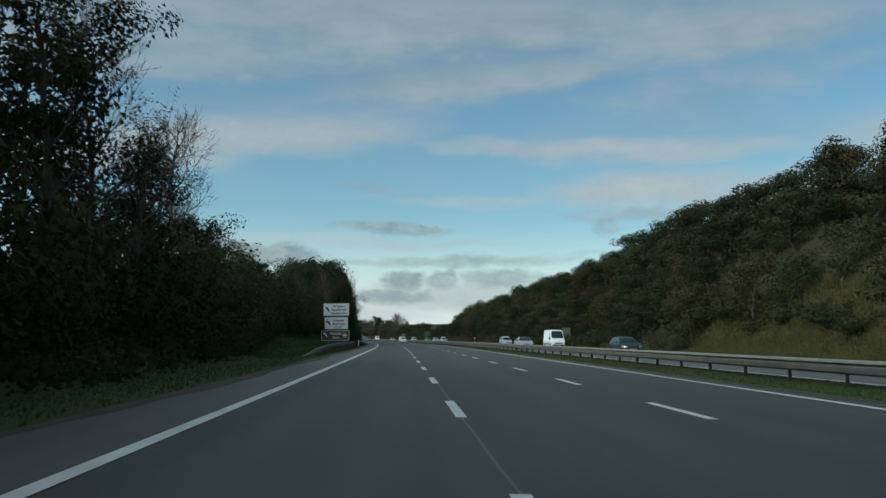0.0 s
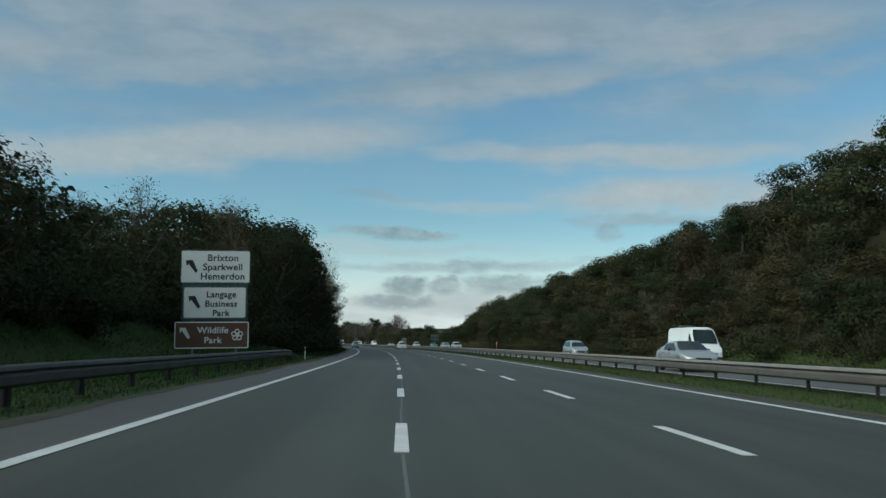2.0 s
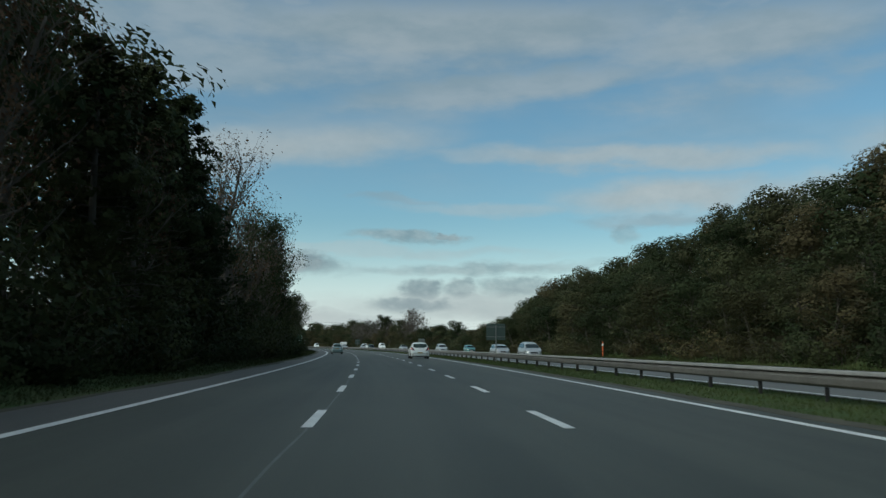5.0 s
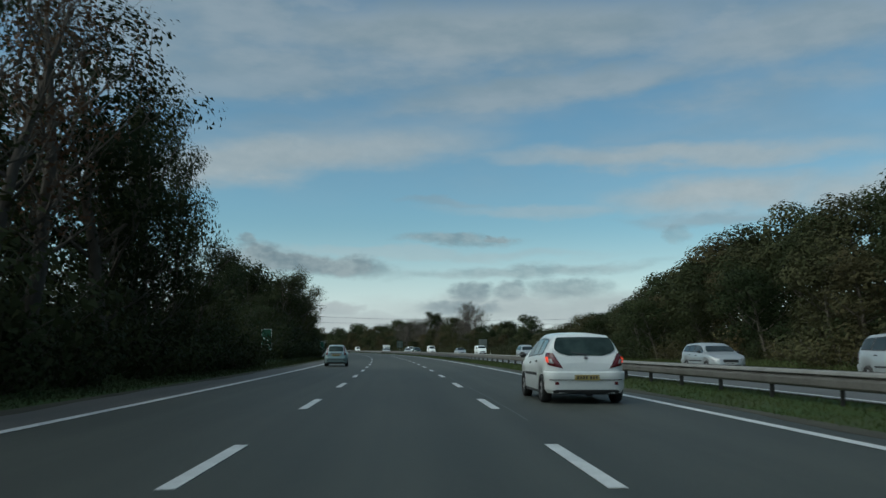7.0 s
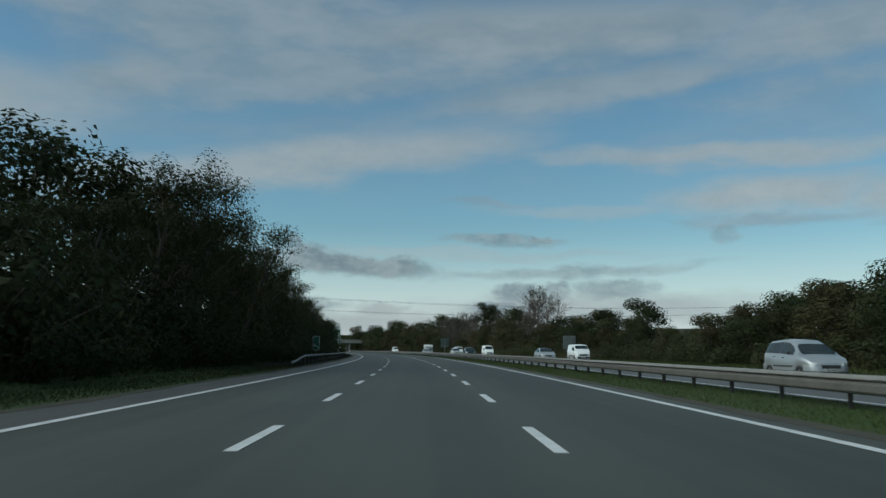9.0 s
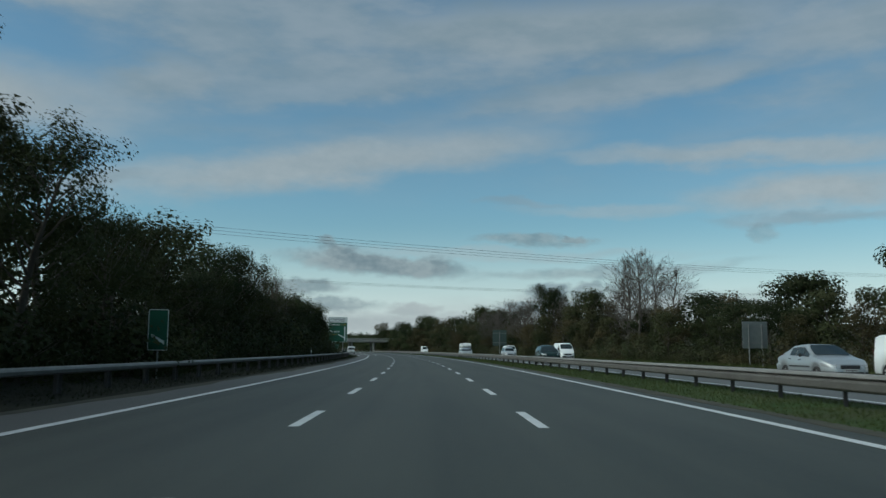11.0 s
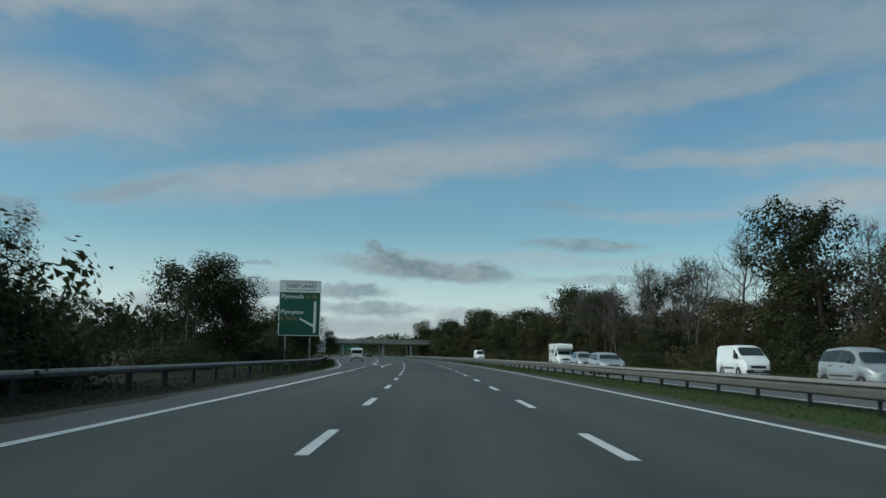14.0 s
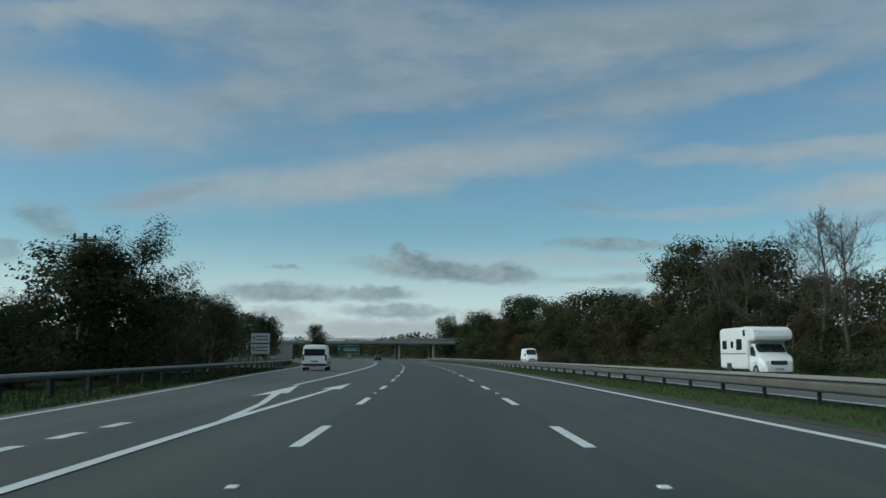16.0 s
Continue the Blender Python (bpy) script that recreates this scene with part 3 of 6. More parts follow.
def bare_tree(name, seed, h, width, label):
    """A leafless tree with a round crown: a leader, and limbs that fork again and again into fine twigs."""
    rng = random.Random(seed)
    wv, wf = [], []
    lead, rad, _ = branch(rng, (0, 0, -0.4), (rng.uniform(-.05, .05), rng.uniform(-.05, .05), 1), h * 0.92 + 0.4, 0.013 * h + 0.03, 0.3, 9)
    tube(lead, rad, 8, wv, wf)

    def fork(p, d, length, r, level):
        d2 = (d + Vector((rng.uniform(-.22, .22), rng.uniform(-.22, .22), rng.uniform(-.04, .16)))).normalized()
        m = p + d * length * 0.5
        e = m + d2 * length * 0.5
        tube([p, m, e], [r, r * 0.82, r * 0.62], 5 if level > 2 else 3, wv, wf)
        if level == 0:
            return
        a = rng.uniform(0, 6.283)
        for i in range(3 if rng.random() < 0.8 else 2):
            q = (e, m.lerp(e, rng.uniform(0.3, 0.9)), p.lerp(m, rng.uniform(0.3, 1.0)))[i]
            side = d2.orthogonal().normalized()
            side.rotate(Matrix.Rotation(a + i * 2.1 + rng.uniform(-.4, .4), 3, d2))
            nd = (d2 + side * (rng.uniform(0.15, 0.4) if i == 0 else rng.uniform(0.55, 1.0)) + Vector((0, 0, 0.10))).normalized()
            fork(q, nd, length * (rng.uniform(0.72, 0.88) if i == 0 else rng.uniform(0.55, 0.75)), max(r * 0.58, 0.009), level - 1)

    n = 15
    for i in range(n):
        f = 0.26 + 0.70 * (i + rng.random()) / n
        k = f * (len(lead) - 1)
        q = lead[int(k)].lerp(lead[min(int(k) + 1, len(lead) - 1)], k - int(k))
        a = i * 2.4 + rng.uniform(-.5, .5)
        ln = width * 0.5 * math.sin(math.pi * min(1.0, 0.20 + 0.78 * (f - 0.26) / 0.74)) ** 0.6 * rng.uniform(0.7, 1.1)
        d = Vector((math.cos(a), math.sin(a), 0.55 + 1.3 * f * f)).normalized()
        fork(q, d, max(ln, 0.9) * 0.37, 0.006 * h * (1.2 - f) + 0.012, 5)
    return tree_thing(name, (wv, wf), BARK_PALE, None, None, label)


def fir(name, seed, h, width, label):
    """A tall evergreen: whorls of drooping boughs hung with dark sprays."""
    rng = random.Random(seed)
    wv, wf, pts = [], [], []
    tube([(0, 0, -0.3), (0.05, 0, h * 0.5), (0, 0.08, h)], [0.24, 0.15, 0.02], 7, wv, wf)
    z = 1.4
    while z < h * 0.98:
        for _ in range(5):
            a = rng.uniform(0, 6.283)
            ln = width * 0.5 * (1 - z / h) ** 0.65 * rng.uniform(0.55, 1.15) + 0.3
            p = Vector((0, 0, z))
            d = Vector((math.cos(a), math.sin(a), 0.15))
            bp = [p, p + d * ln * 0.5, p + d * ln * 0.85 + Vector((0, 0, -0.08 * ln)), p + d * ln + Vector((0, 0, -0.02 * ln))]
            tube(bp, [0.045, 0.03, 0.015, 0.006], 3, wv, wf)
            for _k in range(5):
                pts.append(tuple(p.lerp(bp[3], rng.uniform(0.25, 1.0)) + Vector((0, 0, -0.1 * ln * rng.random()))))
        z += rng.uniform(0.42, 0.62)
    return tree_thing(name, (wv, wf), BARK, leaves(rng, pts, 14, 0.28, 0.17, 0.8), LEAF_DARK, label)


def shrub(name, seed, h, width, n, per, size, label, leaf_material, category="shrub"):
    """A mound of scrub: many stems from the ground, leaves down to the foot."""
    rng = random.Random(seed)
    wv, wf, tips = [], [], []
    for i in range(n):
        a, r = rng.uniform(0, 6.283), math.sqrt(rng.random())
        tip = Vector((math.cos(a) * r * width / 2, math.sin(a) * r * width / 2, h * rng.uniform(0.25, 1.0) * (1.08 - 0.5 * r * r)))
        root = Vector((tip.x * 0.3, tip.y * 0.3, -0.15))
        tube([root, root.lerp(tip, 0.5) + Vector((rng.uniform(-.15, .15), rng.uniform(-.15, .15), 0.15)), tip], [0.025, 0.016, 0.006], 3, wv, wf)
        tips += [tuple(tip), tuple(root.lerp(tip, 0.7)), tuple(root.lerp(tip, 0.4))]
    return tree_thing(name, (wv, wf), BARK, leaves(rng, tips, per, h * 0.13, size), leaf_material, label, category)


OAKS = [broadleaf("oak_tree", 11 + i, 9.0, 7.0, 0.10, 17, 88, 0.085, 0.42, "dark green broadleaf tree on the roadside bank", BARK, LEAF_DARK, 4) for i in range(3)]
GREENS = [broadleaf("ash_tree", 31 + i, 9.0, 6.4, 0.16, 15, 82, 0.085, 0.42, "green broadleaf tree, leaves thinning in autumn", BARK, LEAF_GREEN, 4) for i in range(2)]
BACKS = [broadleaf("backing_tree", 41 + i, 9.0, 7.0, 0.12, 13, 38, 0.18, 0.62, "dark broadleaf tree inside the roadside wood", BARK, LEAF_DARK, 3, 0, 4) for i in range(2)]
THIN = [broadleaf("willow_tree", 61 + i, 10.0, 5.6, 0.20, 18, 5, 0.07, 0.40, "upright tree with thin green leaves and sky between", BARK, LEAF_GREEN, 4, 2, 5) for i in range(2)]
EVERGREENS = [broadleaf("holm_oak", 211, 8.0, 4.8, 0.03, 20, 120, 0.088, 0.50, "dense dark evergreen oak by the roadside", BARK, LEAF_DARK, 4)]
SPARSE = [broadleaf("birch_tree", 51 + i, 12.0, 5.2, 0.25, 20, 5, 0.09, 0.34, "slender tree with pale stems and few autumn leaves", BARK_PALE, LEAF_RED, 4, 2, 5) for i in range(2)]
BARES = [bare_tree("bare_tree", 71 + i, 11.5, 8.0, "bare leafless tree with fine pale twigs") for i in range(2)]
FIRS = [fir("fir_tree", 91 + i, 15.0, 8.0, "tall dark evergreen with drooping boughs") for i in range(2)]
PINES = [broadleaf("pine_tree", 191 + i, 12.0, 7.6, 0.58, 13, 44, 0.15, 0.50, "dark flat-topped pine on a bare trunk", BARK, LEAF_DARK, 3, 0, 5) for i in range(2)]
SCRUBS = [shrub("bramble_scrub", 111 + i, 2.6, 4.2, 24, 20, 0.10, "dark bramble and hawthorn scrub on the verge", LEAF_DARK) for i in range(2)]
HILL = [broadleaf("hillside_tree", 131 + i, 8.0, 6.4, 0.06, 13, 112, 0.165, 0.78, "olive and brown autumn tree on the wooded slope", BARK, (LEAF_GREEN, LEAF_OLIVE, LEAF_DARK, LEAF_GREEN)[i], 1, 0, 3, 1.0) for i in range(4)]
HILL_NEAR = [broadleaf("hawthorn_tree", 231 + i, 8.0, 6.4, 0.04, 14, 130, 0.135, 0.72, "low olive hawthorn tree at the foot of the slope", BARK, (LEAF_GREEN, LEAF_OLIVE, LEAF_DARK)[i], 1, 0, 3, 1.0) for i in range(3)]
BELT = [broadleaf("roadside_tree", 171 + i, 8.0, 6.2, 0.08, 13, 100, 0.16, 0.72, "dark olive tree in the belt beside the road", BARK, (LEAF_GREEN, LEAF_DARK, LEAF_OLIVE)[i], 1, 0, 3, 0.9) for i in range(3)]
BELT_NEAR = [broadleaf("roadside_tree", 241 + i, 8.0, 6.2, 0.04, 14, 120, 0.125, 0.70, "dark olive tree in the belt beside the road", BARK, (LEAF_GREEN, LEAF_DARK, LEAF_OLIVE)[i], 1, 0, 3, 0.9) for i in range(3)]
SLOPE_SCRUB = [shrub("slope_scrub", 151 + i, 2.4, 4.4, 17, 16, 0.15, "brown and olive undergrowth on the bank", (LEAF_GREEN, LEAF_DARK)[i]) for i in range(2)]
FOOT_SCRUB = [shrub("slope_scrub", 161 + i, 2.4, 4.4, 22, 22, 0.09, "brown and olive undergrowth at the foot of the bank", (LEAF_GREEN, LEAF_AUTUMN, LEAF_DARK)[i]) for i in range(3)]
_planted = set()
_pick = random.Random(5)


def plant(kinds, s, o, height, group, widen=1.0, sink=0.1):
    """Stands a tree of about this height on the ground."""
    ob = _pick.choice(kinds)
    x, y, z = at(s, o, float(rise(s, o)) - sink)
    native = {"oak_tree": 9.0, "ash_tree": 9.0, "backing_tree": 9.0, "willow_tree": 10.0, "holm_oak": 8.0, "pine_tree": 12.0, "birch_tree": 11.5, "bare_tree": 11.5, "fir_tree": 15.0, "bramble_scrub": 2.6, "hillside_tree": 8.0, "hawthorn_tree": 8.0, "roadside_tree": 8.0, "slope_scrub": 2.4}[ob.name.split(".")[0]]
    k = height / native
    m = pose(x, y, z, _pick.uniform(-3, 3), _pick.uniform(-3, 3), _pick.uniform(0, 360))
    if ob.name in _planted:
        ob = copy_thing(ob, m)
    else:
        _planted.add(ob.name)
        ob.matrix_basis = m
    w = k * widen * _pick.uniform(0.9, 1.12)
    ob.scale = (w, w, k)
    tagged(ob, group=group)
    return ob


# heights of the left wood's skyline above the road, along s
LEFT_S = [-40, 20, 34, 40, 46, 52, 58, 65, 73, 80, 86, 92, 101, 113, 120, 131, 150, 175, 196, 232, 242, 248.5, 256, 262, 273, 283, 289, 294, 300, 306, 312, 319, 327, 335, 345, 360, 372, 380, 388, 396, 404, 412, 416, 420, 428, 436, 443, 450]
LEFT_Z = [15, 15.5, 12.2, 9.2, 7.3, 6.4, 6.4, 6.4, 8.0, 9.4, 8.8, 8.0, 7.6, 7.2, 8.6, 10.6, 12.6, 14.4, 16.4, 16.4, 15, 11.5, 7.5, 5.2, 4.8, 4.6, 4.9, 5.8, 7.5, 9.0, 10.0, 11.0, 10.8, 10.0, 9.2, 8.6, 7.0, 6.6, 8.3, 9.2, 7.8, 8.9, 8.3, 7.2, 7.6, 7.6, 7.0, 6.0]


def left_top(s):
    return float(np.interp(s, LEFT_S, LEFT_Z))


def left_line(s):
    """How far back the first row of the wood stands."""
    return float(np.interp(s, [-60, 48, 62, 100, 122, 140, 200, 262, 282, 370, 400, 450], [-13.4, -13.8, -16.6, -15.8, -13.4, -12.7, -12.0, -11.9, -13.3, -13.6, -13.6, -12.8]))


s = -24.0
while s < 417:
    o = left_line(s) + _pick.uniform(-0.9, 0.9)
    h = left_top(s) - float(rise(s, o))
    h *= _pick.uniform(0.98, 1.06) if 400 < s < 416 else _pick.uniform(0.76, 1.06)
    if 150 < s < 205:
        kinds = FIRS + SPARSE[:1]
    elif 205 <= s < 237:
        kinds = SPARSE + THIN + SPARSE + OAKS[:1]
    elif 77 < s < 82:
        kinds = GREENS
    elif 402 < s < 416:
        kinds = THIN
        plant(OAKS, s + 1.0, o - 1.0, 5.6, "trees along the near verge", 1.2)
    elif s < 38:
        kinds = SPARSE + OAKS[:1]
    else:
        kinds = OAKS + GREENS[:1]
    plant(kinds, s, o, max(h, 2.5), "trees along the near verge", 1.0 if h > 6 else 1.25)
    if 374 < s < 402:
        plant(BACKS, s + 1.6, o - 1.2, 5.2, "trees along the near verge", 1.2)
    s += _pick.uniform(2.6, 4.4) if h < 9 else _pick.uniform(3.0, 5.0)
s = -24.0
while s < 417:
    o = left_line(s) - _pick.uniform(4.0, 6.5)
    h = (left_top(s) - 1.1) * (-o - 2) / 11.5 * 0.82 + 1.1 - float(rise(s, o))
    if 204 < s < 256:
        h = min(h, 8.5)
    if not 402 < s < 416:
        plant(BACKS, s, o, max(h, 3), "trees along the near verge", 1.05)
    s += _pick.uniform(4.0, 5.6)
s = -20.0
while s < 446:
    o = max(left_line(s) + _pick.uniform(1.0, 2.1), -14.0)
    if 46 < s < 115:
        o = _pick.uniform(-0.4, 0.4) + float(np.interp(s, [46, 60, 75], [-11.8, -12.9, -13.5]))
        plant(SCRUBS, s + 0.8, o + 0.7, _pick.uniform(1.1, 1.7), "scrub under the near trees", 1.3)
    plant(SCRUBS, s, o, _pick.uniform(1.8, 3.2), "scrub under the near trees", 1.1)
    plant(SCRUBS, s + 1.2, o - 2.2, _pick.uniform(3.4, 5.0), "scrub under the near trees", 1.0)
    s += _pick.uniform(3.0, 4.0)

for s, o, h in ((38.0, -15.0, 12.6), (78.0, -22.0, 17.4), (84.0, -27.0, 16.0), (71.0, -21.5, 11.5)):
    plant(BARES, s, o, h, "bare trees above the near verge", 0.95)

for s, o, h in ((252.8, -11.7, 11.4), (247.6, -11.9, 13.2)):
    plant(OAKS, s, o, h, "trees along the near verge", 0.62)
for s, o, h in ((103.0, -13.8, 6.6), (117.5, -13.2, 8.2)):
    plant(SPARSE, s, o, h, "trees along the near verge")

# a close dark clump that ends the wood
s = 417.5
while s < 446:
    z = float(np.interp(s, [416, 420, 426, 432, 437, 440, 444, 447], [6.6, 6.8, 7.8, 7.4, 7.0, 6.5, 5.6, 4.0]))
    plant(EVERGREENS + OAKS[:2], s, -12.7 + _pick.uniform(-0.3, 0.3), (z - 0.3) / 1.08, "trees along the near verge", 1.0)
    plant(BACKS, s + 1.0, -15.4 + _pick.uniform(-0.5, 0.5), (z - 0.2) / 1.02, "trees along the near verge", 1.05)
    s += _pick.uniform(2.2, 2.9)

# beyond the large sign: single trees and low scrub
SIGN_CLUMP = [(484.0, -15.2, 8.1, EVERGREENS), (487.5, -16.0, 6.4, OAKS), (481.0, -16.6, 6.8, BACKS), (491.0, -16.4, 6.0, OAKS), (478.5, -15.8, 5.6, GREENS),
    (475.0, -15.6, 5.4, THIN), (485.0, -18.5, 7.0, BACKS), (494.5, -16.0, 5.0, OAKS), (463.0, -19, 3.6, SPARSE), (466.7, -19.0, 4.2, BARES),
    (500.3, -16.5, 4.2, BARES), (504.0, -17.5, 3.6, SPARSE), (470.0, -26, 4.2, BACKS), (476.0, -28, 4.6, BACKS), (482.0, -29, 4.8, BACKS),
    (488.0, -27, 4.8, BACKS), (496.0, -28, 4.6, BACKS), (504.0, -26, 5.0, BACKS), (512.0, -28, 5.2, BACKS), (464.0, -24, 4.0, BACKS),
    (458.0, -23, 4.4, BACKS)]
EXIT_WOOD = [(524.0, -14.6, 7.0, OAKS), (528.2, -16.6, 7.2, SPARSE), (518.5, -17.2, 3.6, OAKS), (535.1, -16.0, 5.6, OAKS), (543.3, -17.4, 5.4, GREENS),
    (551.6, -19, 6.0, OAKS), (562.7, -21, 6.4, OAKS), (576.5, -23, 7.0, GREENS), (591.6, -25, 7.6, OAKS), (540.6, -14.8, 5.0, OAKS),
    (531.6, -14.2, 5.2, OAKS), (608.2, -28, 8.4, OAKS), (640.0, -16.5, 7.2, EVERGREENS), (627.5, -31, 9, OAKS), (602.0, -34, 9, GREENS),
    (620.0, -38, 10, OAKS), (600.0, -20.5, 6.5, OAKS), (607.0, -22.5, 7.0, BACKS), (615.0, -24.5, 7.4, OAKS), (624.0, -26.5, 7.8, BACKS),
    (634.0, -29.5, 8.2, BACKS)]
EXIT_BACKING = [(646.0, -32.5, 8.6, BACKS), (660.0, -35.5, 9.0, BACKS), (590.0, -19.0, 5.8, BACKS), (650.0, -26.0, 7.0, BACKS), (668.0, -28.5, 7.6, BACKS),
    (684.0, -30.5, 8.0, BACKS), (700.0, -31.5, 8.0, BACKS), (716.0, -32.0, 8.0, BACKS), (509.0, -16.0, 3.2, BACKS), (513.5, -15.2, 3.4, EVERGREENS),
    (516.0, -18.5, 3.8, BACKS), (521.0, -15.6, 5.6, BACKS), (526.0, -18.5, 6.6, BACKS), (531.0, -17.6, 5.6, BACKS), (537.0, -18.2, 5.0, BACKS),
    (544.0, -19.0, 5.0, BACKS), (547.0, -16.8, 4.6, OAKS), (552.0, -17.4, 4.6, BACKS), (558.0, -18.0, 4.8, BACKS), (522.0, -14.8, 6.4, EVERGREENS)]
for s, o, h, kinds in SIGN_CLUMP + EXIT_WOOD + EXIT_BACKING:
    plant(kinds, s, o, h, "trees by the exit", 1.15)
s = 452.0
while s < 560:
    o = -13.2 - 0.10 * max(0, s - 500) - _pick.uniform(0, 2.5)
    plant(SCRUBS, s, o, _pick.uniform(1.2, 2.2) if s < 500 else _pick.uniform(2.0, 3.2), "low scrub behind the barrier", 1.3)
    s += _pick.uniform(2.2, 3.4)

# right: wooded slope, then a belt of trees
RIGHT_S = [-40, 63, 100, 115, 137, 147, 161, 201, 226, 251, 262, 277, 286, 304, 318, 331, 347, 361, 368, 376, 387, 405, 432, 448, 459, 469, 490, 497, 507, 516, 531, 540, 549, 557, 566, 571, 585, 597, 605, 617, 660, 700]
RIGHT_Z = [17, 17.2, 17.8, 17.6, 16.8, 15.7, 15.1, 14.4, 14.0, 13.1, 12.4, 11.9, 12.5, 10.6, 8.6, 6.9, 5.6, 4.8, 6.4, 6.9, 9.1, 9.3, 10.6, 10.4, 11.4, 11.0, 11.0, 11.0, 10.7, 11.8, 11.8, 10.7, 9.4, 9.6, 10.8, 11.6, 12.0, 11.8, 11.7, 11.5, 14, 13.6]


def right_top(s):
    return float(np.interp(s, RIGHT_S, RIGHT_Z))


for row, o0 in enumerate((27.4, 30.0, 32.8, 35.8, 39.2)):
    s = -16.0 + row
    while s < 345:
        o = o0 + _pick.uniform(-1.1, 1.1)
        top = (right_top(s) - 1.1) * (o - 1) / 33.0 + 1.1
        most = float(np.interp(s, [80, 110, 160, 210, 300], [6.6, 6.6, 6.6, 8.0, 10.0])) * (0.75, 0.85, 1, 1, 1)[row]
        h = min((top - float(rise(s, o))) * (0.72, 0.86, 1.0, 1.04, 0.95)[row], most) * (_pick.uniform(0.92, 1.08) if row > 2 else _pick.uniform(0.82, 1.08))
        if h > 1.6 and not (42 < s < 82 and row == 0):
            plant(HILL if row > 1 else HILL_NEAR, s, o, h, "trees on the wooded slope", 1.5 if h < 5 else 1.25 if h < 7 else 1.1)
        s += _pick.uniform(4.8, 7.0) * (0.8 if h < 3 else 1.0)
for row, o0 in enumerate((27.5, 31.0, 34.5)):
    s = 346.0 + row
    while s < 790:
        o = o0 + _pick.uniform(-1.3, 1.3)
        top = (right_top(s) - 1.1) * (o - 1) / 32.0 + 1.1
        if 506 < s < 550:
            top = min(top, 6.8 + 0.5 * row)
        if 416 < s < 459:
            top = min(top, 6.0 + 0.6 * row)
        h = top * (0.62, 0.86, 1.0)[row] * _pick.choice((0.62, 0.8, 0.92, 1.0, 1.08))
        plant(BELT if row else BELT_NEAR, s, o, h, "trees beside the far carriageway", _pick.uniform(0.95, 1.25))
        s += _pick.uniform(4.6, 7.0) * (1.0 if s < 620 else 1.5)
for s, o, h in ((434, 31.5, 13.4), (437.4, 31, 14.9), (442.5, 31, 14.5), (446, 32, 12.6), (451, 33, 12.0), (499, 30, 13.8), (508, 29, 11.4), (514, 30, 12.6), (519.5, 31.5, 13.4), (527, 30, 13.8), (533, 32, 13.4), (546, 30, 12.6), (552, 31, 12.0), (560, 30, 12.6), (565, 30, 12.2), (429, 33, 11.6), (540, 29, 10.6), (478, 30, 11.0)):
    plant(BARES, s, o, h, "bare trees beside the far carriageway")
for s, o, h in ((485, 31, 13.2), (493.5, 31, 13.4), (464, 31, 10.8), (470, 32, 11.0), (579.6, 31, 14.0), (584, 33, 13.6), (535, 31, 10.6), (525, 32, 11.6)):
    plant(PINES, s, o, h, "pines beside the far carriageway")
s = -16.0
while s < 640:
    if not 36 < s < 84:
        plant(FOOT_SCRUB, s, 26.2 + _pick.uniform(-0.8, 0.9), _pick.uniform(1.6, 3.0), "undergrowth beside the far carriageway", 1.15)
    if s < 270:
        plant(SLOPE_SCRUB, s + 2.0, _pick.uniform(37.0, 40.5), _pick.uniform(2.0, 3.2), "undergrowth beside the far carriageway", 1.4)
    if s < 340:
        plant(SLOPE_SCRUB, s + 1.0, 28.8 + _pick.uniform(-0.9, 0.9), _pick.uniform(1.6, 2.6), "undergrowth beside the far carriageway", 1.4)
    s += _pick.uniform(3.6, 4.8)


# far woods on the ridges: one canopy of many sprays
def far_woods(name, spots, seed, label, material=LEAF_GREEN):
    g = np.random.RandomState(seed)
    vs, fs, n = [], [], 0
    cent = []
    for s, o, h in spots:
        x, y, z = at(s, o, float(rise(s, o)))
        for _ in range(7):
            cent.append((x + g.normal(0, 1.6), y + g.normal(0, 1.6), z + h * g.uniform(0.1, 0.9)))
    v, f = leaves(random.Random(seed), cent, 22, 1.15, 0.46)
    top = mesh_ob(name, v, [tuple(map(int, q)) for q in f], material)
    return tagged(top, label, "woodland", kind="stuff")


_g = np.random.RandomState(3)
far_woods("far_woods", [(s + _g.uniform(-4, 4), o + _g.uniform(-5, 5), _g.uniform(7, 12)) for s in range(690, 1240, 11) for o in (28, 36, 46, 62, 85, 120)], 21, "distant autumn woods along the ridge ahead", LEAF_DARK)
far_woods("far_woods", [(s + _g.uniform(-5, 5), o + _g.uniform(-6, 6), _g.uniform(6, 10)) for s in range(520, 1240, 14) for o in (-52, -60, -68, -78, -90, -105, -125, -150, -180, -220)], 22, "distant dark woods on the hillside", LEAF_DARK)
far_woods("far_woods", [(s + _g.uniform(-6, 6), o + _g.uniform(-6, 6), _g.uniform(7, 11)) for s in (820, 860, 900, 950, 1000, 1060, 1130, 1180) for o in range(-46, 200, 8) if not -14 < o < 30 or s > 1100], 23, "distant woods across the end of the valley", LEAF_DARK)


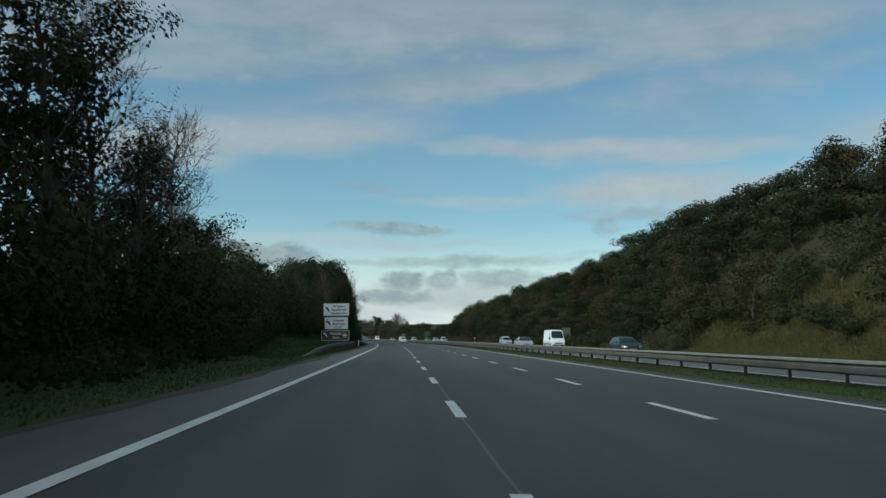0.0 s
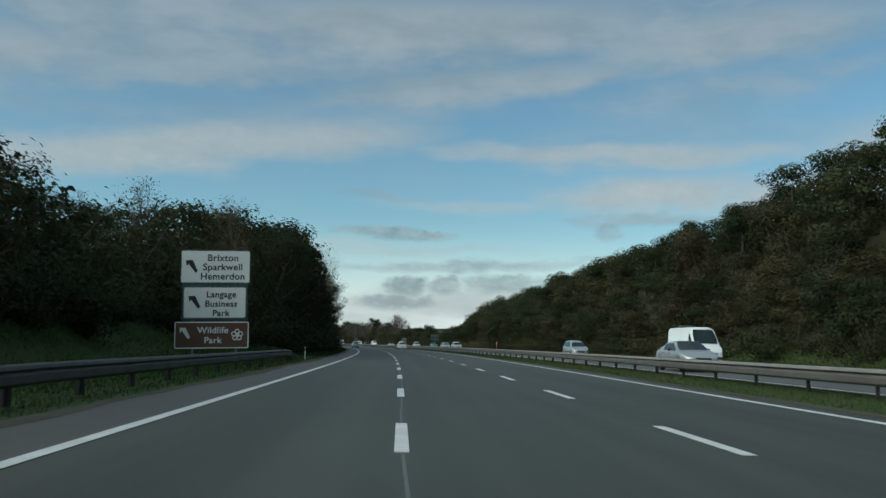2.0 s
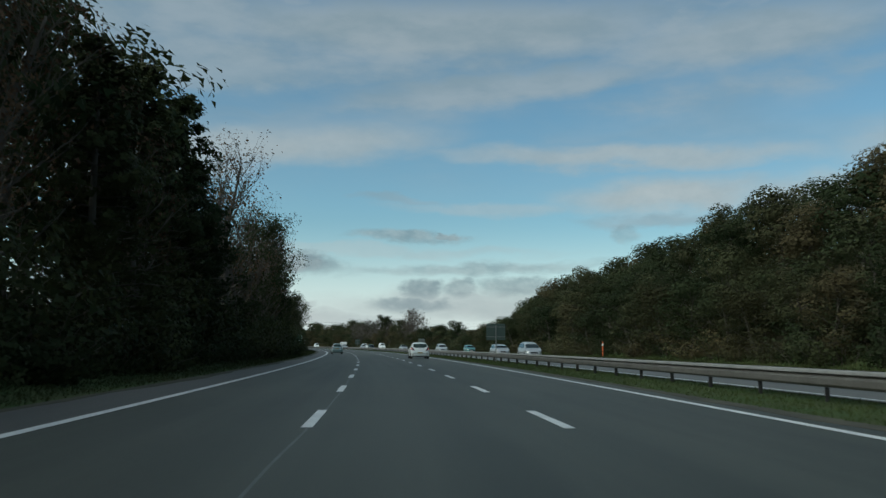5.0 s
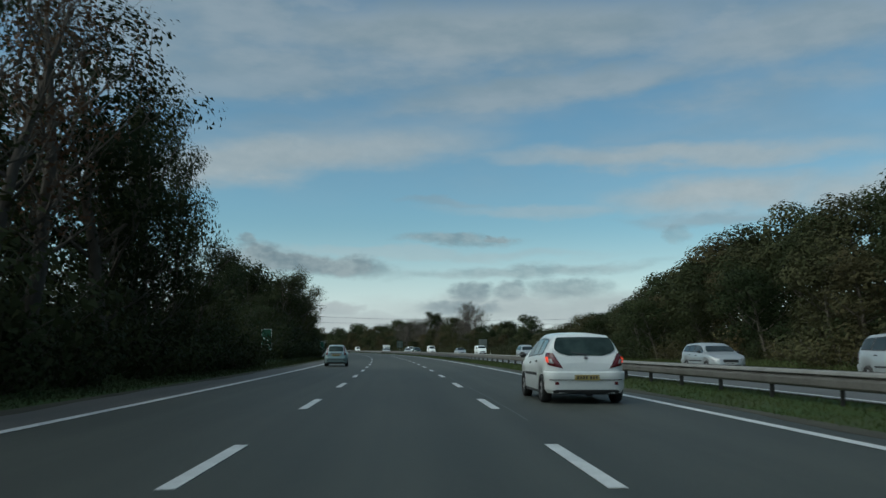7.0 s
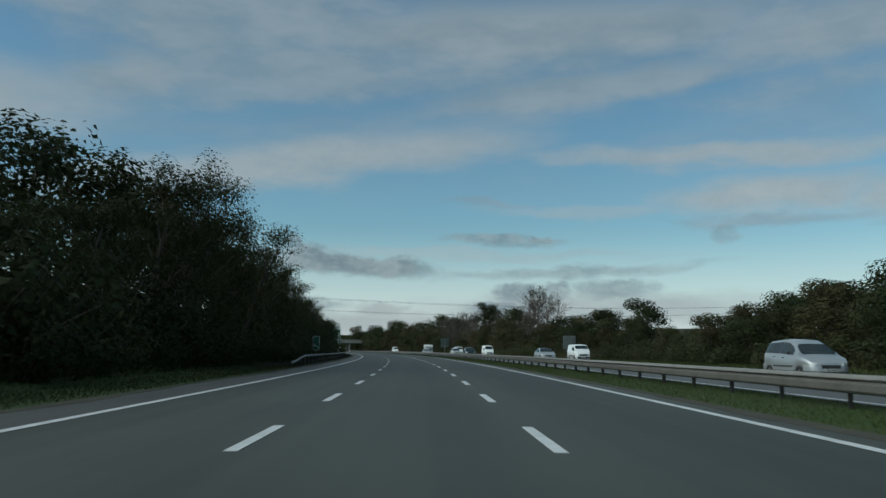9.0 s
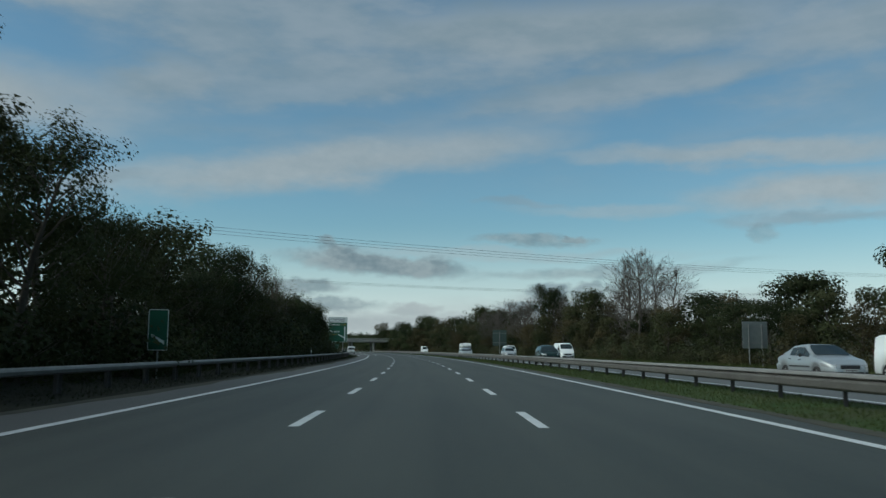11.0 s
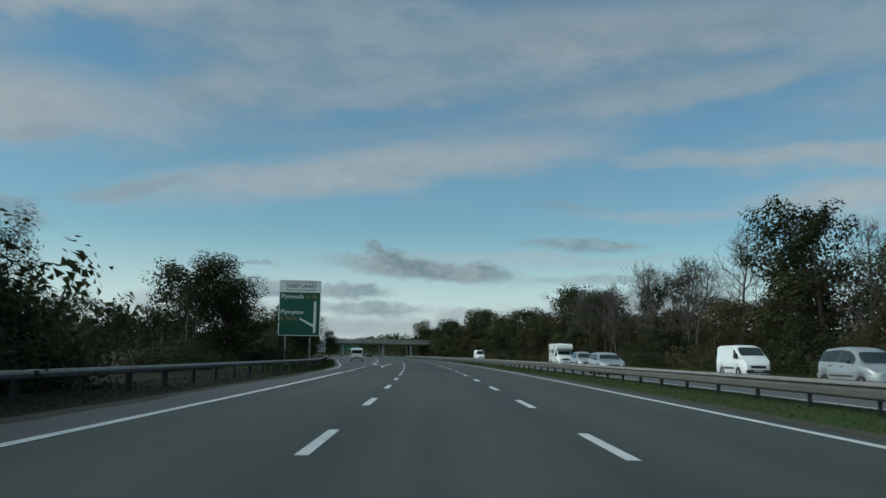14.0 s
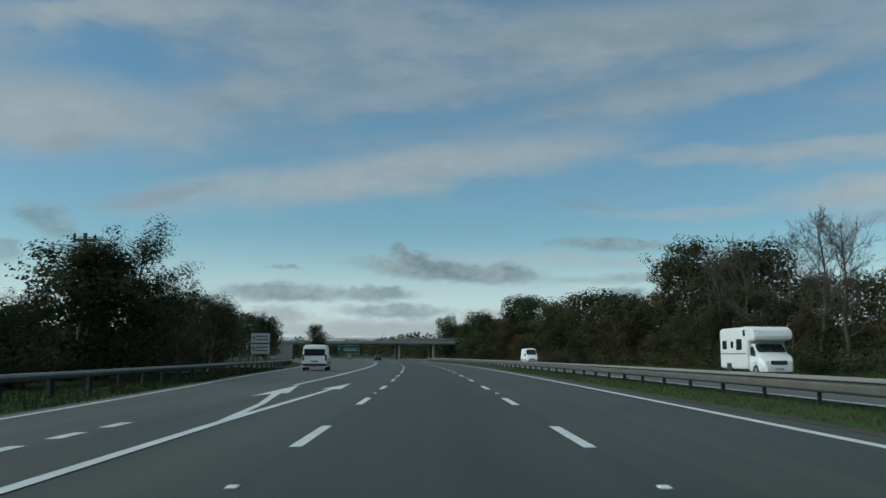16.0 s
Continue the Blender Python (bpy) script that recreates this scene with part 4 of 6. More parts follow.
# brambles that come down to the edge of the near verge, too tangled to count
def scrub_edge(name, s0, s1, seed, label, material=LEAF_DARK):
    g = np.random.RandomState(seed)
    cent = []
    for s in np.arange(s0, s1, 0.42):
        front = float(np.interp(s, [-20, 20, 45, 60, 75, 115, 130, 180, 200, 235, 260, 300, 330, 350], [-8.9, -8.9, -9.6, -11.0, -12.4, -12.6, -10.6, -8.8, -9.6, -10.5, -11.0, -10.2, -10.0, -9.9]))
        tall = 1.5 + 0.7 * math.sin(s * 0.31) * math.sin(s * 0.113 + 1.0) + g.uniform(-0.25, 0.25)
        for _ in range(5):
            back = g.uniform(0.0, 3.2)
            o = front - 0.35 - back
            cent.append(at(s + g.normal(0, 0.3), o, float(rise(s, o)) + tall * min(1.0, 0.25 + 0.4 * back) * g.uniform(0.15, 1.0)))
    v, f = leaves(random.Random(seed), cent, 20, 0.26, 0.085, 0.3)
    return tagged(mesh_ob(name, v, [tuple(map(int, q)) for q in f], material), label, "undergrowth", kind="stuff")


scrub_edge("bramble_edge", -18, 446, 31, "dark tangled brambles and ivy along the verge")


# grass on the verges: real blades in tufts
def grass_strip(name, s0, s1, o0, o1, n, h, seed, label, material=BLADES):
    g = np.random.RandomState(seed)
    s = g.uniform(s0, s1, n)
    o = np.array([g.uniform(o0(q), o1(q)) for q in s]) if callable(o0) else g.uniform(o0, o1, n)
    z = rise(s, o)
    t = np.interp(s, S_ALL, _turn)
    x = np.interp(s, S_ALL, _cx) + o * np.cos(t)
    y = np.interp(s, S_ALL, _cy) + o * np.sin(t)
    c = np.stack([x, y, z - 0.02], 1)
    a = g.uniform(0, 6.283, n)
    w = np.stack([np.cos(a), np.sin(a), np.zeros(n)], 1) * (h * g.uniform(0.07, 0.20, n))[:, None]
    tip = c + np.stack([g.normal(0, 0.4, n) * h, g.normal(0, 0.4, n) * h, h * g.uniform(0.5, 1.3, n)], 1)
    v = np.stack([c - w, c + w, tip], 1).reshape(-1, 3)
    me = bpy.data.meshes.new(name)
    me.vertices.add(len(v))
    me.vertices.foreach_set("co", v.astype(np.float32).ravel())
    me.loops.add(3 * n)
    me.loops.foreach_set("vertex_index", np.arange(3 * n, dtype=np.int32))
    me.polygons.add(n)
    me.polygons.foreach_set("loop_start", np.arange(0, 3 * n, 3, dtype=np.int32))
    me.materials.append(material)
    me.update(calc_edges=True)
    return tagged(new(name, me), label, "grass", kind="stuff")


grass_strip("verge_grass", -10, 130, lambda s: slip_left(s) - 5.0, lambda s: slip_left(s) - 0.15, 44000, 0.10, 1, "short rough green grass on the near verge")
# the tall wood's shadow on this stretch is put in as duller blades
grass_strip("verge_grass", 130, 325, lambda s: slip_left(s) - 4.0, lambda s: slip_left(s) - 0.15, 60000, 0.11, 5, "short dull grass on the near verge, the wood's shade in its colour", BLADES_DULL)
# blades here carry the shade under barrier and trees in their colour
grass_strip("verge_grass", 322, 476, lambda s: slip_left(s) - 3.5, lambda s: slip_left(s) - 0.3, 18000, 0.10, 6, "thin withered grass under the dark barrier, shade in its colour", BLADES_SHADE)
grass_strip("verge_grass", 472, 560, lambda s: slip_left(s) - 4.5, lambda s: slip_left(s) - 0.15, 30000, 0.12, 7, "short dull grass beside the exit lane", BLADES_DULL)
grass_strip("verge_grass", 48, 125, -18, -9, 70000, 0.14, 4, "short rough green grass on the near bank")
grass_strip("median_grass", -5, 560, 6.5, 9.9, 150000, 0.10, 2, "short green grass on the central reserve", BLADES_WORN)
grass_strip("bank_grass", 34, 92, 24.4, 31.0, 40000, 0.34, 8, "rough olive and straw-coloured grass on the far bank", BLADES_STRAW)
grass_strip("bank_grass", -10, 600, 23.3, 27.5, 70000, 0.28, 3, "long yellowed grass on the far bank", BLADES_WORN)


# ---- barriers ----
SLIM_BEAM = [(0.0, 0.185), (0.05, 0.195), (0.082, 0.225), (0.088, 0.290), (0.066, 0.345), (0.03, 0.375), (0.0, 0.38)]
BEAM = [(0.0, 0.0), (0.05, 0.02), (0.08, 0.06), (0.082, 0.19), (0.066, 0.225), (0.030, 0.245), (0.030, 0.262), (0.088, 0.290), (0.066, 0.345), (0.03, 0.375), (0.0, 0.38)]


def beam_mesh(name, path, top, side, material, parent, step=3.0, s0=0.0, s1=1.0, thick=0.008, profile=BEAM):
    """A corrugated rail that follows path(s) -> (offset, height of its top); side: which way its face looks."""
    ss = np.arange(s0, s1 + 0.01, step)
    ring = [(side * x, z - 0.38) for x, z in profile] + [(side * (x - thick * 1.6), z - 0.38) for x, z in reversed(profile)]
    n, verts, faces = len(ring), [], []
    for s in ss:
        o, zt = path(s)
        verts += [at(s, o + x, zt + z) for x, z in ring]
    for i in range(len(ss) - 1):
        for j in range(n):
            k = (j + 1) % n
            faces.append((i * n + j, i * n + k, (i + 1) * n + k, (i + 1) * n + j))
    faces += [tuple(range(n)), tuple((len(ss) - 1) * n + j for j in range(n))]
    return mesh_ob(name, verts, faces, material, parent)


def post_bm(w, d, h):
    """A Z-section steel post."""
    bm = bmesh.new()
    for x, y, a, b in ((0, 0, 0.012, d), (w / 2, d / 2, w, 0.012), (-w / 2, -d / 2, w, 0.012)):
        bmesh.ops.create_cube(bm, size=1, matrix=Matrix.Translation((x, y, h / 2)) @ Matrix.Diagonal((a, b, h, 1)))
    return bm


def barrier(label, path, s0, s1, spacing, faces, steel, post_material, reach=0.11, edge=None, slim=False):
    top = tagged(new("crash_barrier"), label, "barrier")
    for side in faces:
        beam_mesh("rail", lambda s, side=side: (path(s)[0] + side * reach, path(s)[1]), 0, side, steel, top, 3.0, s0, s1, 0.008, SLIM_BEAM if slim else BEAM)
        if edge:
            # added strip over the upper curve, coloured paler as if catching the sky
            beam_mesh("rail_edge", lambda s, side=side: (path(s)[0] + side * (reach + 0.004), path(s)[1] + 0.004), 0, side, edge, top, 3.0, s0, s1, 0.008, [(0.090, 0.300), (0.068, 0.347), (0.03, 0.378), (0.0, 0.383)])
    me = None
    for i in range(int((s1 - s0) / spacing)):
        s = s0 + 0.5 + i * spacing
        o, zt = path(s)
        if me is None:
            ob = part("post", post_bm(0.08, 0.11, 0.95), post_material, top)
            me = ob.data
        else:
            ob = new("post", me)
            ob.parent = top
        ob.matrix_basis = spot(s, o, zt - 0.98)
        if len(faces) == 2:
            if i == 0:
                bm = bmesh.new()
                bmesh.ops.create_cube(bm, size=1, matrix=Matrix.Diagonal((2 * reach, 0.12, 0.09, 1)))
                spacer = part("spacer", bm, post_material, top)
                spacer_mesh = spacer.data
            else:
                spacer = new("spacer", spacer_mesh)
                spacer.parent = top
            spacer.matrix_basis = spot(s, o, zt - 0.17)
    return top


def ramp(s, a, b):
    return float(step01(s, a, a + 9) * step01(s, b, b - 9))


barrier("long grey corrugated steel barrier on the grass central reserve", lambda s: (9.0, 0.69), -12, 690, 3.2, (-1, 1), STEEL, POST, 0.11, STEEL_SKYLIT)
barrier("weathered dark steel crash barrier in front of the grass bank", lambda s: (-8.3 - 0.5 * (1 - ramp(s, 48, 121)), max(0.06, float(np.interp(s, [54, 60.5, 77], [0.02, 0.44, 0.70])) * ramp(s, 40, 121))), 54, 121, 3.2, (1,), STEEL_OLD, POST, 0.07)
barrier("weathered dark steel crash barrier beside the exit lane", lambda s: (slip_left(s) - 1.55, 0.22 + 0.46 * float(step01(s, 330, 340))), 330, 640, 3.2, (1,), STEEL_OLD, POST, 0.07, STEEL_SKYLIT, True)


# ---- signs ----
WHITE_SHEET = mat("white_sheeting", (0.66, 0.69, 0.67), 0.45, second=(0.56, 0.60, 0.58), scale=1.5, fine=20, amount=0.3)
GREEN_SHEET = mat("green_sheeting", (0.006, 0.085, 0.045), 0.45, second=(0.006, 0.066, 0.036), scale=1.5, fine=20, amount=0.4)
TEAL_BACK = mat("dark_teal_backing", (0.03, 0.075, 0.075), 0.5, scale=2)
BROWN_SHEET = mat("brown_sheeting", (0.085, 0.042, 0.024), 0.45, second=(0.07, 0.035, 0.02), scale=1.5, fine=20, amount=0.4)
BLACK_SHEET = mat("black_sheeting", (0.012, 0.013, 0.014), 0.5, scale=4)
YELLOW_SHEET = mat("yellow_sheeting", (0.24, 0.17, 0.025), 0.5, second=(0.18, 0.125, 0.02), scale=4)
GREY_BACK = mat("grey_sign_back", (0.17, 0.19, 0.18), 0.6, 0.3, second=(0.12, 0.14, 0.135), scale=2, fine=12)
GREEN_BACK = mat("green_grey_sign_back", (0.06, 0.09, 0.075), 0.6, 0.1, second=(0.045, 0.07, 0.06), scale=2, fine=12)
ORANGE = mat("orange_plastic", (0.55, 0.12, 0.03), 0.5, second=(0.42, 0.09, 0.03), scale=3)
SIGN_POST = mat("sign_post_steel", (0.22, 0.225, 0.22), 0.5, 0.5, second=(0.15, 0.155, 0.15), scale=3, fine=20)


def plate(w, h, y0, y1, r=0.08, cx=0.0, cz=0.0, ring=0.0):
    """A rounded plate in the xz plane between y0 (front) and y1; ring: leaves only a border of that width."""
    def outline(w, h, r):
        pts = []
        for qx, qz, a in ((1, 1, 0), (-1, 1, 90), (-1, -1, 180), (1, -1, 270)):
            for i in range(5):
                t = radians(a + i * 22.5)
                pts.append((cx + qx * (w / 2 - r) + r * math.cos(t), cz + qz * (h / 2 - r) + r * math.sin(t)))
        return pts
    bm = bmesh.new()
    a = outline(w, h, r)
    fr = [bm.verts.new((x, y0, z)) for x, z in a]
    bk = [bm.verts.new((x, y1, z)) for x, z in a]
    n = len(a)
    if ring:
        b = outline(w - 2 * ring, h - 2 * ring, max(r - ring, 0.01))
        fi = [bm.verts.new((x, y0, z)) for x, z in b]
        bi = [bm.verts.new((x, y1, z)) for x, z in b]
        for i in range(n):
            k = (i + 1) % n
            bm.faces.new((fr[i], fi[i], fi[k], fr[k]))
            bm.faces.new((bk[i], bk[k], bi[k], bi[i]))
            bm.faces.new((fr[i], fr[k], bk[k], bk[i]))
            bm.faces.new((fi[i], bi[i], bi[k], fi[k]))
    else:
        bm.faces.new(fr[::-1])
        bm.faces.new(bk)
        for i in range(n):
            k = (i + 1) % n
            bm.faces.new((fr[i], fr[k], bk[k], bk[i]))
    bmesh.ops.recalc_face_normals(bm, faces=bm.faces[:])
    return bm


def lettering(text, size, x, z, y, material, parent, align="LEFT", bold=0.006, width=None):
    """A line of text as a mesh, facing -y."""
    cu = bpy.data.curves.new("text", "FONT")
    cu.body, cu.size, cu.align_x, cu.extrude, cu.offset, cu.space_character = text, size, align, 0.002, bold, 1.06
    tmp = bpy.data.objects.new("text", cu)
    scene.collection.objects.link(tmp)
    dg = bpy.context.evaluated_depsgraph_get()
    me = bpy.data.meshes.new_from_object(tmp.evaluated_get(dg))
    bpy.data.objects.remove(tmp)
    me.materials.clear()
    me.materials.append(material)
    ob = new("lettering", me)
    ob.parent = parent
    k = 1.0
    if width:
        k = width / max(v.co.x for v in me.vertices) if align == "LEFT" else 1.0
    ob.matrix_basis = pose(x, y, z, 90, 0, 0) @ Matrix.Diagonal((k, 1, 1, 1))
    return ob


def polygon(name, pts, y, material, parent, thick=0.004, label=""):
    bm = bmesh.new()
    fr = [bm.verts.new((x, y, z)) for x, z in pts]
    bk = [bm.verts.new((x, y + thick, z)) for x, z in pts]
    bm.faces.new(fr)
    bm.faces.new(bk[::-1])
    for i in range(len(pts)):
        k = (i + 1) % len(pts)
        bm.faces.new((fr[i], bk[i], bk[k], fr[k]))
    bmesh.ops.triangulate(bm, faces=bm.faces[:])
    bmesh.ops.recalc_face_normals(bm, faces=bm.faces[:])
    return part(name, bm, material, parent, label)


def tube_post(x, z0, z1, r, y, parent, name="post"):
    v, f = [], []
    tube([(x, y, z0), (x, y, z1)], [r, r], 10, v, f)
    return mesh_ob(name, v, f, SIGN_POST, parent, False)


def arrow_pts(x, z, size):
    """An arrow that points up and to the left, its tip at (x, z)."""
    u = size
    return [(x, z), (x + 0.55 * u, z + 0.02 * u), (x + 0.42 * u, z - 0.16 * u), (x + 1.0 * u, z - 0.92 * u), (x + 0.80 * u, z - 1.06 * u), (x + 0.23 * u, z - 0.30 * u), (x + 0.06 * u, z - 0.50 * u)]


def stack_sign():
    top = tagged(new("direction_sign"), "stacked white and brown direction panels with slanting arrows", "road sign")
    for x in (-0.9, 0.9):
        tube_post(x, -1.2, 4.7, 0.05, 0.08, top)
    backing = part("backing_board", plate(2.72, 3.0, 0.025, 0.05, 0.06, 0.0, 3.28), TEAL_BACK, top, "dark teal backing board")
    for w, h, cz, lines, sz in ((2.86, 1.38, 4.06, ("Brixton", "Sparkwell", "Hemerdon"), 0.40), (2.58, 1.32, 2.54, ("Langage", "Business", "Park"), 0.37)):
        p = part("panel", plate(w, h, 0.0, 0.02, 0.07, 0, cz), WHITE_SHEET, top, "white panel with black lettering")
        part("border", plate(w - 0.01, h - 0.01, -0.004, 0.0, 0.07, 0, cz, 0.018), TEAL_BACK, p)
        polygon("arrow", arrow_pts(-w / 2 + 0.2, cz + 0.27, 0.5), -0.006, BLACK_SHEET, p)
        for i, t in enumerate(lines):
            lettering(t, sz, (0.30 if w > 2.7 else 0.26), cz + h / 2 - 0.44 - i * 0.395, -0.004, BLACK_SHEET, p, "CENTER", 0.008)
    p = part("panel", plate(3.05, 1.12, 0.0, 0.02, 0.07, -0.1, 1.17), BROWN_SHEET, top, "brown panel with white lettering")
    part("border", plate(3.05, 1.12, -0.004, 0.0, 0.07, -0.1, 1.17, 0.045), WHITE_SHEET, p)
    polygon("arrow", arrow_pts(-1.42, 1.48, 0.44), -0.006, WHITE_SHEET, p)
    lettering("Wildlife", 0.38, -0.05, 1.25, -0.004, WHITE_SHEET, p, "CENTER", 0.006)
    lettering("Park", 0.38, -0.05, 0.83, -0.004, WHITE_SHEET, p, "CENTER", 0.006)
    # a plain five-petalled flower
    for i in range(5):
        a = radians(90 + 72 * i)
        cx, cz = 0.95 + 0.15 * math.cos(a), 1.17 + 0.15 * math.sin(a)
        ring_pts = [(cx + 0.11 * math.cos(t * 0.6283), cz + 0.11 * math.sin(t * 0.6283)) for t in range(10)]
        polygon("petal", ring_pts, -0.006, WHITE_SHEET, p)
        polygon("petal_centre", [(cx + 0.06 * math.cos(t * 0.6283), cz + 0.06 * math.sin(t * 0.6283)) for t in range(10)], -0.009, BROWN_SHEET, p)
    polygon("flower_centre", [(0.95 + 0.07 * math.cos(t * 0.6283), 1.17 + 0.07 * math.sin(t * 0.6283)) for t in range(10)], -0.011, WHITE_SHEET, p)
    top.matrix_basis = spot(98.3, -9.62, 0.2, 4) @ pose(0, 0, 0, 0, -1.2, 0)
    return top


stack_sign()


def large_sign():
    top = tagged(new("junction_sign"), "large green junction sign with a white heading on two posts", "road sign")
    for x in (-1.2, 1.0):
        tube_post(x, -0.8, 7.0, 0.075, 0.10, top)
    w, h, cz = 3.72, 4.82, 4.95
    p = part("panel", plate(w, h, 0.0, 0.03, 0.12, 0, cz), WHITE_SHEET, top, "white edge and heading panel")
    part("green_panel", plate(w - 0.14, h - 1.12, -0.006, 0.0, 0.07, 0, cz - 0.5), GREEN_SHEET, p, "dark green panel")
    part("heading_frame", plate(2.55, 0.74, -0.006, 0.0, 0.1, 0.05, cz + 1.89, 0.045), BLACK_SHEET, p)
    lettering("DEEP LANE", 0.44, 0.05, cz + 1.75, -0.006, BLACK_SHEET, p, "CENTER", 0.008)
    lettering("Plymouth", 0.50, -1.68, cz + 0.82, -0.010, WHITE_SHEET, p, "LEFT", 0.008, 2.0)
    lettering("A 38", 0.50, 0.52, cz + 0.82, -0.010, YELLOW_SHEET, p, "LEFT", 0.008, 1.0)
    lettering("Plympton", 0.50, -1.68, cz - 0.52, -0.010, WHITE_SHEET, p, "LEFT", 0.008, 2.0)
    lettering("B 3416", 0.50, -1.68, cz - 1.10, -0.010, YELLOW_SHEET, p, "LEFT", 0.008, 1.45)
    polygon("route_line", [(1.25, cz - 2.15), (1.47, cz - 2.15), (1.47, cz + 0.5), (1.36, cz + 0.62), (1.25, cz + 0.5)], -0.012, WHITE_SHEET, p)
    polygon("route_line", [(-0.02, cz - 0.98), (0.02, cz - 0.84), (1.25, cz - 1.44), (1.25, cz - 1.68)], -0.012, WHITE_SHEET, p)
    top.matrix_basis = spot(497, -11.35, 0.0, 3) @ Matrix.Diagonal((1, 1, 1.035, 1))
    return top


large_sign()


def marker_board(s, o, bars, base):
    top = tagged(new("countdown_marker"), "green countdown marker with %s slanting white bar%s on a post" % (("one", "two", "three")[bars - 1], "" if bars == 1 else "s"), "road sign", "countdown markers")
    tube_post(0, -0.6, 2.4, 0.03, 0.05, top)
    p = part("panel", plate(0.72, 1.5, 0, 0.02, 0.06, 0, 1.8), GREEN_SHEET, top)
    part("border", plate(0.72, 1.5, -0.004, 0, 0.06, 0, 1.8, 0.025), WHITE_SHEET, p)
    for i in range(bars):
        z = 1.36 + i * 0.33
        polygon("bar", [(-0.24, z + 0.18), (-0.24, z + 0.30), (0.24, z + 0.03), (0.24, z - 0.09)], -0.006, WHITE_SHEET, p)
    top.matrix_basis = spot(s, o, base, 3)


marker_board(184, -11.0, 3, 0.0)
marker_board(269.7, -9.3, 2, 0.05)
marker_board(360, -9.7, 1, 0.0)


def sign_from_behind(s, o, w, h, z, posts, back, label):
    top = tagged(new("sign_back"), label, "road sign")
    p = part("panel", plate(w, h, -0.01, 0.01, 0.05, 0, z), back, top)
    for q in (-0.3, 0.3):
        bm = bmesh.new()
        bmesh.ops.create_cube(bm, size=1, matrix=Matrix.Translation((0, -0.03, z + q * h)) @ Matrix.Diagonal((w * 0.97, 0.04, 0.05, 1)))
        part("stiffener", bm, SIGN_POST, p)
    part("face", plate(w, h, 0.011, 0.016, 0.05, 0, z), WHITE_SHEET, p, "printed face, turned away")
    for x in posts:
        tube_post(x, -0.5, z + h * 0.4, 0.045, -0.09, top)
    top.matrix_basis = spot(s, o, float(rise(s, o)))


sign_from_behind(214.6, 8.95, 1.5, 1.28, 2.34, (0.0,), GREEN_BACK, "grey-green back of a sign on one post behind the barrier")
sign_from_behind(413.4, 8.9, 1.42, 1.6, 2.42, (0.0,), GREEN_BACK, "grey-green back of a sign in the central reserve")
sign_from_behind(137, 24.9, 1.35, 1.25, 2.5, (-0.35, 0.45), GREY_BACK, "grey back of a sign on two posts by the far verge")
sign_from_behind(390, 25.2, 1.9, 2.0, 2.4, (-0.5, 0.5), GREY_BACK, "grey back of a sign on two posts by the far verge")


def verge_post(s, o, h, material, r, label, band=None):
    top = tagged(new("marker_post"), label, "marker post", "marker posts")
    v, f = [], []
    tube([(0, 0, -0.3), (0, 0, h * 0.97), (0, 0, h)], [r, r, r * 0.7], 8, v, f)
    mesh_ob("post", v, f, material, top)
    if band:
        v, f = [], []
        tube([(0, 0, h * 0.72), (0, 0, h * 0.86)], [r * 1.06, r * 1.06], 8, v, f)
        mesh_ob("reflector_band", v, f, band, top)
    top.matrix_basis = spot(s, o, float(rise(s, o)), 0, _pick.uniform(-2, 2))


verge_post(240, 25.6, 1.7, ORANGE, 0.09, "orange and white marker post by the far verge", WHITE_SHEET)
verge_post(405.1, -9.3, 1.22, GREY_BACK, 0.04, "thin grey marker post with a pale band", WHITE_SHEET)
for s, o in ((118.5, -7.9),):
    verge_post(s, o, 0.8, WHITE_SHEET, 0.04, "small white verge marker post in the grass", BLACK_SHEET)
for s, o in ((131, 24.4), (377, 24.3)):
    verge_post(s, o, 0.9, WHITE_SHEET, 0.05, "small white verge marker post in the grass", BLACK_SHEET)


# two white panels and a green one beside the exit
def small_direction(s, o, panels, label, sheet):
    top = tagged(new("direction_sign"), label, "road sign")
    for x in (-0.7, 0.7):
        tube_post(x, -0.6, 3.2, 0.05, 0.07, top)
    for w, h, z in panels:
        p = part("panel", plate(w, h, 0, 0.02, 0.06, 0, z), sheet, top)
        part("border", plate(w, h, -0.004, 0, 0.06, 0, z, 0.03), BLACK_SHEET if sheet is not GREEN_SHEET else WHITE_SHEET, p)
        for i in range(2):
            polygon("text_bar", [(-w * 0.25, z + 0.12 - i * 0.3), (w * 0.38, z + 0.12 - i * 0.3), (w * 0.38, z + 0.2 - i * 0.3), (-w * 0.25, z + 0.2 - i * 0.3)], -0.006, BLACK_SHEET if sheet is not GREEN_SHEET else WHITE_SHEET, p)
        polygon("arrow", arrow_pts(-w / 2 + 0.1, z + 0.15, 0.3), -0.006, BLACK_SHEET if sheet is not GREEN_SHEET else WHITE_SHEET, p)
    top.matrix_basis = spot(s, o, 0, 4)


DULL_SHEET = mat("dull_white_sheet", (0.36, 0.39, 0.38), 0.6, second=(0.28, 0.31, 0.30), scale=1.5, fine=12)
small_direction(561, -15.0, ((1.75, 0.95, 2.75), (1.75, 0.95, 1.75)), "pair of dull white direction panels beside the exit", DULL_SHEET)
small_direction(652, -10.6, ((4.2, 1.7, 2.4),), "low green direction sign in the nose of the exit", GREEN_SHEET)


